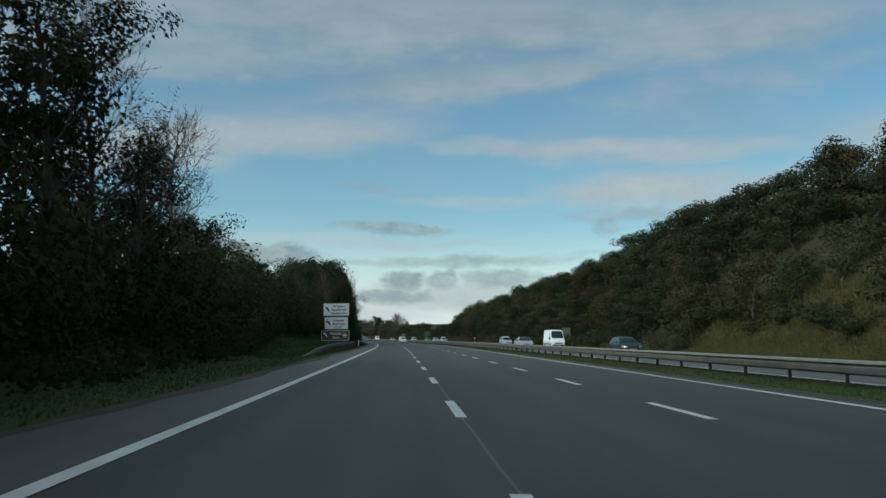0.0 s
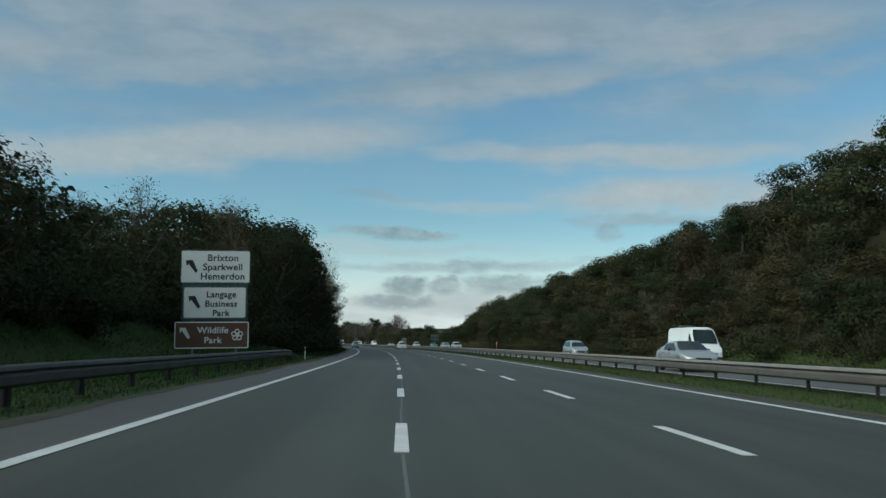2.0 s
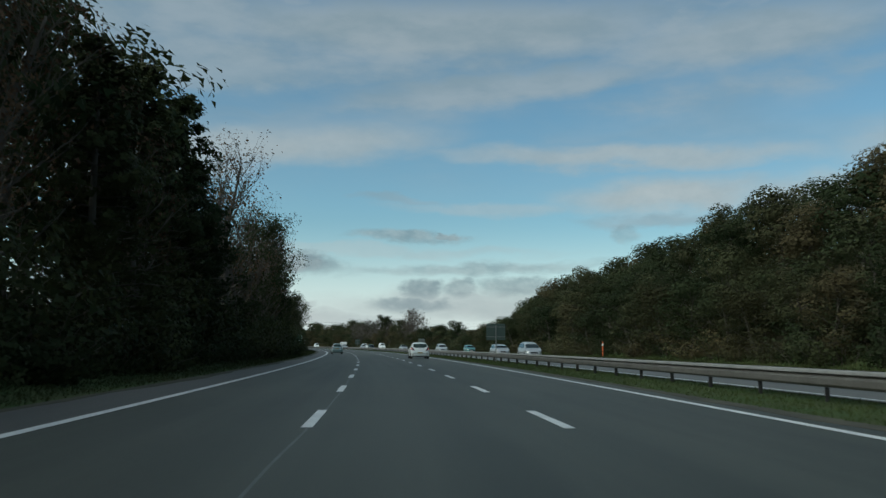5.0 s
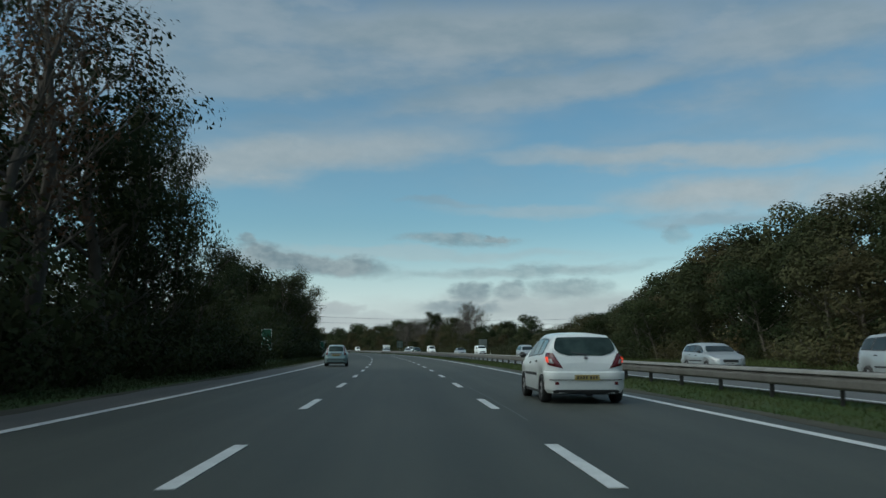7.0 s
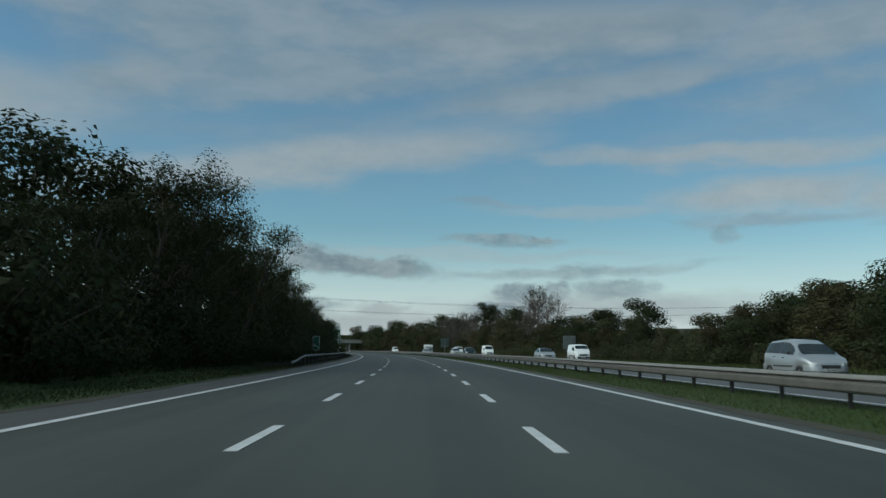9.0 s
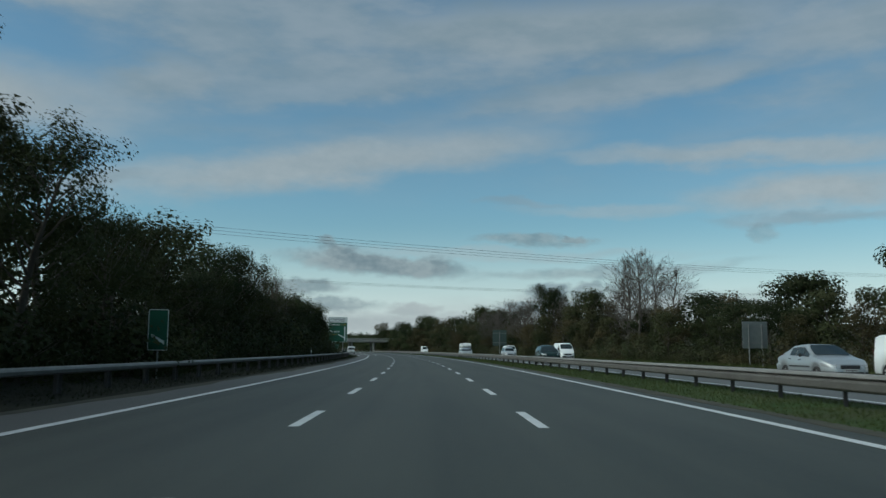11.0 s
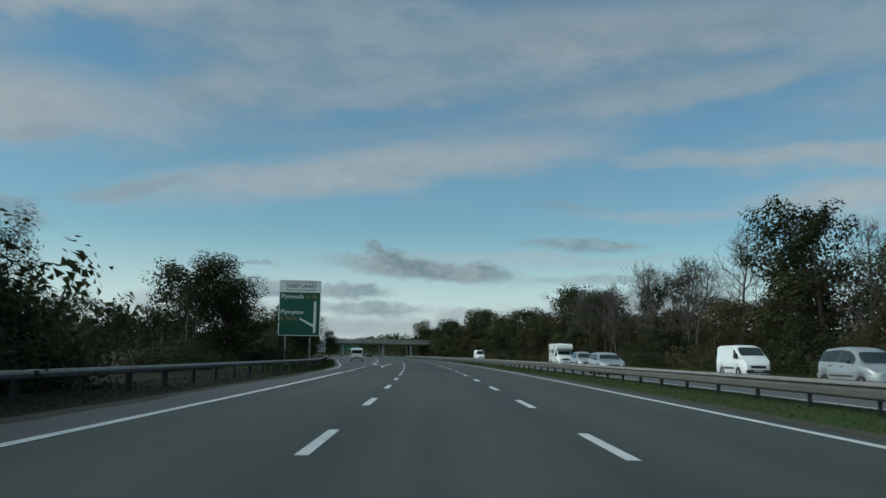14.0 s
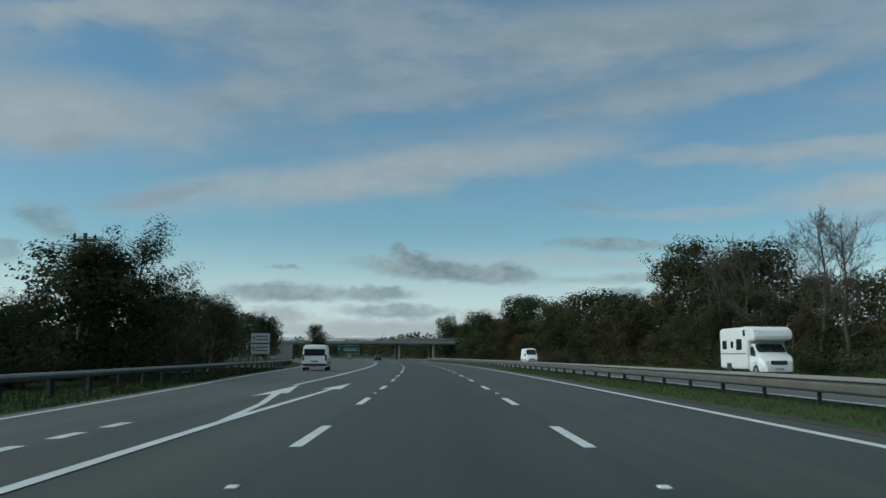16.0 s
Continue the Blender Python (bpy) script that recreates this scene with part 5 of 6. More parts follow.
# ---- bridge over the road ----
def bridge(s):
    top = tagged(new("road_bridge"), "grey concrete road bridge on slender piers", "bridge")
    def block(name, x0, x1, y0, y1, z0, z1, label=""):
        bm = bmesh.new()
        bmesh.ops.create_cube(bm, size=1, matrix=Matrix.Translation(((x0 + x1) / 2, (y0 + y1) / 2, (z0 + z1) / 2)) @ Matrix.Diagonal((x1 - x0, y1 - y0, z1 - z0, 1)))
        bmesh.ops.bevel(bm, geom=bm.edges[:], offset=0.04, segments=1, affect="EDGES")
        return part(name, bm, CONCRETE, top, label)
    block("deck", -34, 44, 0, 10, 5.0, 5.75)
    block("fascia", -34, 44, -0.25, 0.0, 5.25, 6.05, "paler concrete edge beam")
    block("fascia", -34, 44, 10.0, 10.25, 5.25, 6.05)
    for y in (0.1, 9.9):
        for z in (6.3, 6.65, 7.0):
            block("parapet_rail", -34, 44, y - 0.04, y + 0.04, z - 0.05, z + 0.05)
        for x in range(-33, 44, 4):
            block("parapet_post", x - 0.05, x + 0.05, y - 0.06, y + 0.06, 6.0, 7.05)
    for x in (-7.5, 8.9, 20.5):
        for y in (1.5, 8.5):
            v, f = [], []
            tube([(x, y, -0.3), (x, y, 5.02)], [0.5, 0.5], 12, v, f)
            mesh_ob("pier", v, f, CONCRETE, top, True)
    block("abutment", -36, -26, 0.2, 9.8, -0.5, 5.0)
    block("abutment", 34, 46, 0.2, 9.8, -0.5, 5.0)
    top.matrix_basis = spot(757, 0, 0.0, 2)


bridge(757)


# ---- overhead wires and their poles ----
def pole(s, o, h, turn, arm=1.4):
    top = tagged(new("utility_pole"), "dark wooden electricity pole with a crossarm", "utility pole", "electricity poles")
    z0 = float(rise(s, o))
    v, f = [], []
    tube([(0, 0, -0.5), (0, 0, h)], [0.15, 0.10], 10, v, f)
    mesh_ob("shaft", v, f, WOOD_POLE, top, True)
    bm = bmesh.new()
    bmesh.ops.create_cube(bm, size=1, matrix=Matrix.Translation((0, -0.12, h - 0.35)) @ Matrix.Diagonal((2 * arm, 0.11, 0.13, 1)))
    part("crossarm", bm, WOOD_POLE, top)
    for x in (-arm * 0.9, 0, arm * 0.9):
        v, f = [], []
        tube([(x, -0.12, h - 0.3), (x, -0.12, h - 0.14), (x, -0.12, h - 0.05)], [0.05, 0.065, 0.03], 8, v, f)
        mesh_ob("insulator", v, f, WIRE, top)
    top.matrix_basis = spot(s, o, z0, turn)


def span(a, b, sag, label):
    """Three wires side by side through two points given as (s, o, z), and on beyond the second to their pole."""
    pa, pb = Vector(at(*a)), Vector(at(*b))
    d = (pb - pa)
    side = Vector((-d.y, d.x, 0)).normalized()
    for k in (-1.25, 0, 1.25):
        v, f = [], []
        pts = [pa.lerp(pb, u) + side * k + Vector((0, 0, -4 * sag * u * (1 - u))) for u in (i / 16 for i in range(25))]
        tube(pts, [0.008] * 25, 5, v, f)
        tagged(mesh_ob("overhead_wire", v, f, WIRE), label, "wire", "overhead wires")


WIRES = ((355.7, -45, 8.7), (410.0, 55, 8.9)), ((400.4, -45, 9.1), (422.8, 55, 8.1))
for a, b in WIRES:
    span(a, b, 1.3, "thin dark electricity wire crossing high over the road")
    c = Vector(at(*a)).lerp(Vector(at(*b)), 1.5)
    for q in (a, (a[0] + 1.5 * (b[0] - a[0]), a[1] + 1.5 * (b[1] - a[1]), c.z + 3.9)):
        pole(q[0], q[1], q[2] + 0.15 - float(rise(q[0], q[1])), math.degrees(math.atan2(b[0] - a[0], b[1] - a[1])))
pole(523, -16.4, 6.6, 20, 0.5)


# road studs set in the fresh surface
def stud(s, o):
    top = tagged(new("road_stud"), "small pale reflecting road stud set in the asphalt", "road stud", "road studs")
    bm = bmesh.new()
    bmesh.ops.create_cube(bm, size=1, matrix=Matrix.Translation((0, 0, 0.012)) @ Matrix.Diagonal((0.11, 0.13, 0.024, 1)))
    bmesh.ops.bevel(bm, geom=bm.edges[:], offset=0.01, segments=1, affect="EDGES")
    part("casing", bm, WHITE_SHEET, top)
    top.matrix_basis = spot(s, o)


for i in range(7):
    for o in (-HALF, HALF + 0.04):
        stud(473.4 + 18 * i, o)


# wind-blown litter in the grass
def scrap(s, o, size, seed):
    rng = random.Random(seed)
    bm = bmesh.new()
    bmesh.ops.create_icosphere(bm, subdivisions=2, radius=size)
    for v in bm.verts:
        v.co = Vector((v.co.x * 1.3, v.co.y, v.co.z * 0.45)) * rng.uniform(0.65, 1.2)
    top = tagged(new("litter"), "crumpled white paper scrap lying in the grass", "litter")
    part("paper", bm, WHITE_SHEET, top)
    top.matrix_basis = spot(s, o, float(rise(s, o)) + size * 0.3)


for _i, (_a, _b) in enumerate(((241.0, -10.3), (269.1, 7.69), (60.2, -10.1))):
    scrap(_a, _b, 0.05, 40 + _i)


# ---- vehicles, all at rest ----
def paint(name, colour, metal=0.0, coat=0.5):
    return mat(name, colour, 0.32, metal, second=[c * 0.86 for c in colour], scale=0.9, fine=9, amount=0.35, coat=coat)


CAR_WHITE = paint("white_car_paint", (0.76, 0.79, 0.77))
CAR_SILVER = paint("silver_car_paint", (0.36, 0.39, 0.40), 0.35)
CAR_BLUE = paint("pale_blue_car_paint", (0.30, 0.405, 0.415), 0.6)
CAR_DARK = mat("dark_green_car_paint", (0.012, 0.030, 0.028), 0.24, second=(0.009, 0.023, 0.021), scale=0.9, fine=9, amount=0.35, specular=0.35)
CAR_TEAL = paint("teal_car_paint", (0.022, 0.145, 0.135), 0.15)
GLASS = mat("tinted_glass", (0.010, 0.017, 0.018), 0.05, second=(0.024, 0.036, 0.037), scale=1.2, fine=3, amount=0.5, specular=0.5)
GLASS_REAR = mat("dark_rear_glass", (0.014, 0.026, 0.024), 0.12, second=(0.042, 0.066, 0.060), scale=1.8, fine=4, amount=0.8, specular=0.3)
TYRE = mat("tyre_rubber", (0.018, 0.018, 0.018), 0.85, second=(0.03, 0.03, 0.029), scale=6, fine=40)
RIM = mat("alloy_rim", (0.50, 0.51, 0.51), 0.38, 0.35, second=(0.22, 0.22, 0.22), scale=8, fine=30)
TRIM = mat("black_plastic", (0.022, 0.023, 0.024), 0.6, second=(0.035, 0.036, 0.036), scale=6, fine=30)
LAMP_RED = mat("red_lamp", (0.13, 0.010, 0.014), 0.25, second=(0.08, 0.008, 0.01), scale=14, fine=50, coat=0.5)
LAMP_LIT = glow_mat("lit_brake_lamp", (1.0, 0.07, 0.03), 0.55)
LAMP_CLEAR = mat("clear_lamp", (0.5, 0.52, 0.52), 0.12, 0.3, second=(0.3, 0.31, 0.31), scale=14, fine=50, coat=0.8)
PLATE_REAR = mat("yellow_number_plate", (0.38, 0.30, 0.10), 0.45, second=(0.32, 0.25, 0.08), scale=8)
PLATE_SURROUND = mat("pale_plate_surround", (0.42, 0.44, 0.43), 0.4, 0.3, scale=6)
PLATE_FRONT = mat("white_number_plate", (0.6, 0.6, 0.58), 0.45, scale=8)


def hull(name, pts, material, parent, bevel=0.008, label="", smooth=False):
    """A small convex body round the given points."""
    bm = bmesh.new()
    for p in pts:
        bm.verts.new(p)
    r = bmesh.ops.convex_hull(bm, input=bm.verts[:])
    bmesh.ops.delete(bm, geom=[v for v in bm.verts if not v.link_faces], context="VERTS")
    if bevel:
        bmesh.ops.bevel(bm, geom=bm.edges[:], offset=bevel, segments=2, affect="EDGES")
    return part(name, bm, material, parent, label, smooth)


def box_pts(x0, x1, y0, y1, z0, z1):
    return [(x, y, z) for x in (x0, x1) for y in (y0, y1) for z in (z0, z1)]


def wheel(parent, x, y, r, side, rim_mat):
    """Tyre with a spoked rim as its sub-parts. side: 1 for the right-hand wheels."""
    def lathe(profile, n=22):
        v, f, m = [], [], len(profile)
        for i in range(n):
            a = 2 * math.pi * i / n
            v += [(px * side, pr * math.cos(a), pr * math.sin(a)) for px, pr in profile]
        for i in range(n):
            k = (i + 1) % n
            f += [(i * m + j, i * m + j + 1, k * m + j + 1, k * m + j) for j in range(m - 1)]
        return v, f
    w = 0.19
    v, f = lathe([(-w, r * 0.6), (-w, r * 0.93), (-w + 0.03, r), (-0.03, r), (0, r * 0.94), (0.004, r * 0.72), (-0.01, r * 0.64)])
    tyre = mesh_ob("wheel", v, f, TYRE, parent, True)
    tyre.matrix_basis = pose(x, y, r)
    v, f = lathe([(-0.01, r * 0.655), (-0.022, r * 0.60), (-0.07, r * 0.56), (-0.08, 0.02)])
    mesh_ob("rim", v, f, TRIM, tyre, True)
    for i in range(6):
        a = 2 * math.pi * i / 6
        ob = hull("spoke", [(side * q[0], q[1], q[2]) for q in box_pts(-0.05, -0.022, -0.036, 0.036, 0.03, r * 0.63)], rim_mat, tyre, 0)
        ob.matrix_basis = pose(0, 0, 0, math.degrees(a))
    hull("hub_cap", [(side * q[0], q[1], q[2]) for q in box_pts(-0.05, -0.012, -0.05, 0.05, -0.05, 0.05)], rim_mat, tyre, 0.012)
    return tyre


class Shell:
    """A car body lofted from its top line, waist line and plan."""

    def __init__(self, top, belt, plan, axles, wheel_r, lean=0.44, floor=0.22):
        self.top, self.belt, self.plan, self.axles, self.r, self.lean, self.floor = top, belt, plan, axles, wheel_r, lean, floor

    @staticmethod
    def _at(line, y):
        return float(np.interp(y, [p[0] for p in line], [p[1] for p in line]))

    def section(self, y):
        zt, w = self._at(self.top, y), self._at(self.plan, y)
        zw = min(self._at(self.belt, y), zt - 0.03)
        zb = self.floor
        for a in self.axles:
            d = abs(y - a)
            R = self.r + 0.06
            if d < R:
                zb = max(zb, self.r + math.sqrt(R * R - d * d) - 0.01)
        zb = min(zb, zw - 0.1)
        g = max(0.0, zt - zw)
        wr = max(w - 0.05 - self.lean * g, 0.2)
        mid = zb + 0.5 * (zw - zb)
        return [(0, self.floor), (w - 0.22, self.floor), (w - 0.04, zb), (w - 0.008, zb + 0.05), (w, mid), (w - 0.012, zw - 0.05), (w - 0.05, zw),
                (wr + 0.02, zt - min(0.09, 0.25 * g + 0.01)), (wr - 0.07, zt - 0.015), (wr * 0.5, zt + 0.008), (0, zt + 0.015)]

    def body(self, material, parent, label=""):
        y0, y1 = self.top[0][0], self.top[-1][0]
        ys = set(np.linspace(y0, y1, 64).round(3)) | {round(p[0], 3) for p in self.top} | {round(p[0] + e, 3) for p in self.top for e in (0.012, -0.012) if y0 < p[0] + e < y1}
        ys = sorted(ys)
        n, verts, faces = 0, [], []
        for y in ys:
            half = self.section(y)
            ring = half + [(-x, z) for x, z in half[-2:0:-1]]
            n = len(ring)
            verts += [(x, y, z) for x, z in ring]
        for i in range(len(ys) - 1):
            for j in range(n):
                k = (j + 1) % n
                faces.append((i * n + j, (i + 1) * n + j, (i + 1) * n + k, i * n + k))
        faces += [tuple(range(n)), tuple((len(ys) - 1) * n + j for j in reversed(range(n)))]
        ob = mesh_ob("body", verts, faces, material, parent, True)
        ob.data.set_sharp_from_angle(angle=radians(38))
        if label:
            tagged(ob, label)
        return ob

    def side_glass(self, y0, y1, side, parent, lo=0.10, hi=0.90, framed=True):
        if framed:
            frame_ob = self.side_glass(y0 - 0.028, y1 + 0.028, side, parent, lo - 0.05, hi + 0.05, False)
            frame_ob.name = "window_frame"
        ys = np.linspace(y0, y1, 9)
        v, f = [], []
        for y in ys:
            s = self.section(y)
            (xa, za), (xb, zb) = s[6], s[7]
            for u in (lo, 0.5, hi):
                v.append((side * (xa + (xb - xa) * u + (0.008 if framed else 0.004)), y, za + (zb - za) * u + 0.003))
        for i in range(8):
            for j in range(2):
                q = (i * 3 + j, i * 3 + j + 1, (i + 1) * 3 + j + 1, (i + 1) * 3 + j)
                f.append(q if side < 0 else q[::-1])
        return mesh_ob("side_window", v, f, GLASS if framed else TRIM, parent, True)

    def _x(self, y, z):
        sec = self.section(y)[2:9]
        return float(np.interp(z, [q[1] for q in sec], [q[0] for q in sec]))

    def side_patch(self, name, quad, side, material, parent, off=0.012, n=6, thick=0.03):
        """A lamp or panel that follows the body's side: quad holds its corners as (y, z), going round."""
        (ya, za), (yb, zb), (yc, zc), (yd, zd) = quad
        outer, inner = [], []
        for i in range(n + 1):
            u = i / n
            for j in range(n + 1):
                v = j / n
                y = (1 - v) * ((1 - u) * ya + u * yb) + v * ((1 - u) * yd + u * yc)
                z = (1 - v) * ((1 - u) * za + u * zb) + v * ((1 - u) * zd + u * zc)
                x = self._x(y, z)
                nv = Vector((1, -(self._x(y + 0.01, z) - self._x(y - 0.01, z)) / 0.02, -(self._x(y, z + 0.01) - self._x(y, z - 0.01)) / 0.02))
                nv = Vector((1, max(-3, min(3, nv.y)), max(-1, min(1, nv.z)))).normalized()
                p = Vector((x, y, z))
                outer.append(p + nv * off)
                inner.append(p + nv * (off - thick))
        verts = [(side * p.x, p.y, p.z) for p in outer + inner]
        m, f = n + 1, []
        k = m * m
        for i in range(n):
            for j in range(n):
                f.append((i * m + j, (i + 1) * m + j, (i + 1) * m + j + 1, i * m + j + 1))
        for i in range(n):
            for a, b in ((i * m, (i + 1) * m), ((i + 1) * m + n, i * m + n), (n * m + i, n * m + i + 1), (i + 1, i)):
                f.append((a, a + k, b + k, b))
        if side < 0:
            f = [q[::-1] for q in f]
        ob = mesh_ob(name, verts, f, material, parent, True)
        ob.data.set_sharp_from_angle(angle=radians(40))
        return ob

    def rear_line(self, z):
        """The body's outline at height z, from the middle of the tail round the corner and along the side: points and lengths."""
        zs, ys = [q[1] for q in self.top[:6]], [q[0] for q in self.top[:6]]
        y0 = float(np.interp(z, zs, ys))
        pts = [Vector((0.0, y0 - 0.012, z))]
        edge = self._x(y0 + 0.004, z)
        pts += [Vector((edge * 0.5, y0 - 0.008, z)), Vector((edge * 0.9, y0, z))]
        pts += [Vector((self._x(y0 + d, z), y0 + d, z)) for d in (0.02, 0.05, 0.09, 0.14, 0.20, 0.28, 0.38, 0.50, 0.65, 0.80)]
        run = [0.0]
        for a, b in zip(pts, pts[1:]):
            run.append(run[-1] + (b - a).length)
        return pts, run

    def rear_point(self, t, z, off):
        pts, run = self.rear_line(z)
        def on(v):
            return Vector([float(np.interp(v, run, [q[i] for q in pts])) for i in range(3)])
        d = (on(t + 0.03) - on(t - 0.03)).normalized()
        return on(t) + Vector((d.y, -d.x, 0)) * off

    def rear_patch(self, name, quad, side, material, parent, off=0.010, n=8, thick=0.025, label=""):
        """A lamp or panel laid round the rear corner: its corners as (length from the middle, height), going round."""
        (ta, za), (tb, zb), (tc, zc), (td, zd) = quad
        outer, inner = [], []
        for i in range(n + 1):
            u = i / n
            for j in range(n + 1):
                v = j / n
                # the sides bow outwards a little, as moulded lenses do
                bu = u + 0.10 * math.sin(math.pi * u) * (v - 0.5)
                t = (1 - v) * ((1 - bu) * ta + bu * tb) + v * ((1 - bu) * td + bu * tc)
                z = (1 - v) * ((1 - u) * za + u * zb) + v * ((1 - u) * zd + u * zc)
                rim = 0.006 if 0 < i < n and 0 < j < n else 0.0
                outer.append(self.rear_point(t, z, off + rim))
                inner.append(self.rear_point(t, z, off - thick))
        m = n + 1
        k = m * m
        f = [(i * m + j, (i + 1) * m + j, (i + 1) * m + j + 1, i * m + j + 1) for i in range(n) for j in range(n)]
        for i in range(n):
            for a, b in ((i * m, (i + 1) * m), ((i + 1) * m + n, i * m + n), (n * m + i, n * m + i + 1), (i + 1, i)):
                f.append((a, a + k, b + k, b))
        if side < 0:
            f = [q[::-1] for q in f]
        ob = mesh_ob(name, [(side * q.x, q.y, q.z) for q in outer + inner], f, material, parent, True)
        ob.data.set_sharp_from_angle(angle=radians(45))
        return tagged(ob, label) if label else ob

    def rear_bumper(self, profile, reach, material, parent, name="bumper"):
        """A moulding round the whole tail. profile: (how far it stands out, height); reach: its length to either side."""
        ts = np.concatenate([-np.linspace(reach, 0.0, 18), np.linspace(0.0, reach, 18)[1:]])
        v, f, n = [], [], len(profile)
        for t in ts:
            sd = -1 if t < 0 else 1
            fade = float(np.interp(abs(t), [reach - 0.10, reach], [1.0, 0.25]))
            for off, z in profile:
                q = self.rear_point(abs(t), z, off * fade)
                v.append((sd * q.x, q.y, q.z))
        for i in range(len(ts) - 1):
            for j in range(n - 1):
                f.append((i * n + j, i * n + j + 1, (i + 1) * n + j + 1, (i + 1) * n + j))
        ob = mesh_ob(name, v, f, material, parent, True)
        ob.data.set_sharp_from_angle(angle=radians(35))
        return ob

    def top_glass(self, name, ya, yb, parent, inset=0.04, n=9, wide=1.0, sweep=0.0, most=9.0):
        """Windscreen or rear window, laid on the top line between two places."""
        v, f = [], []
        half_most = self._at(self.plan, 0.0) - 0.15
        ys = np.linspace(ya, yb, n)
        for y in ys:
            zt = self._at(self.top, y)
            s = self.section(y)
            u = abs(2 * (y - ya) / (yb - ya) - 1)
            wr = min(max(s[8][0] + 0.03 - inset, 0.1), most) * wide * (1 - (0.03 if most < half_most else 0.10) * u ** 3) * (1 - sweep * max(0.0, 1 - 2 * abs(y - ya) / abs(yb - ya)) ** 3)
            d = (self._at(self.top, y + 0.01) - self._at(self.top, y - 0.01)) / 0.02
            nl = math.hypot(1, d)
            for t in (-1, -0.5, 0, 0.5, 1):
                v.append((t * wr, y - d / nl * 0.018, zt + 0.012 * (1 - t * t) + 1 / nl * 0.018))
        for i in range(n - 1):
            for j in range(4):
                f.append((i * 5 + j, i * 5 + j + 1, (i + 1) * 5 + j + 1, (i + 1) * 5 + j))
        return mesh_ob(name, v, f, GLASS_REAR if name == "rear_window" else GLASS, parent, True)


def number_plate(parent, x, y, z, facing, material):
    """A plate whose characters are plain bars. facing: -1 to the rear, 1 to the front."""
    p = hull("number_plate", box_pts(x - 0.26, x + 0.26, y - 0.008, y + 0.008, z - 0.056, z + 0.056), material, parent, 0.003)
    for i in range(7):
        bx = x - 0.21 + i * 0.06 + (0.03 if i > 3 else 0)
        hull("plate_bar", box_pts(bx, bx + 0.034, y + facing * 0.009, y + facing * 0.011, z - 0.03, z + 0.03), TRIM, p, 0)


def fittings(car, shell, half, mirror_y, mirror_z, handles, colour):
    for side in (-1, 1):
        hull("door_mirror", [(side * (half - 0.06 + q[0]), mirror_y + q[1], mirror_z + q[2]) for q in box_pts(0.06, 0.22, -0.06, 0.05, -0.06, 0.07)], TRIM, car, 0.03, "black door mirror", True)
        for hy, hz in handles:
            hull("door_handle", [(side * (half - 0.02 + q[0]), hy + q[1], hz + q[2]) for q in box_pts(0, 0.032, -0.09, 0.09, -0.02, 0.02)], colour, car, 0.008)
        hull("sill_trim", [(side * (half - 0.06 + q[0]), q[1], q[2]) for q in box_pts(0, 0.05, shell.axles[0] + 0.42, shell.axles[1] - 0.42, 0.2, 0.27)], TRIM, car, 0.012)


PLAN = lambda L0, L1, w: [(L0, w - 0.27), (L0 + 0.05, w - 0.17), (L0 + 0.16, w - 0.075), (L0 + 0.32, w - 0.025), (L0 + 0.6, w), (L1 - 0.75, w), (L1 - 0.45, w - 0.04), (L1 - 0.2, w - 0.13), (L1 - 0.06, w - 0.27), (L1, w - 0.40)]


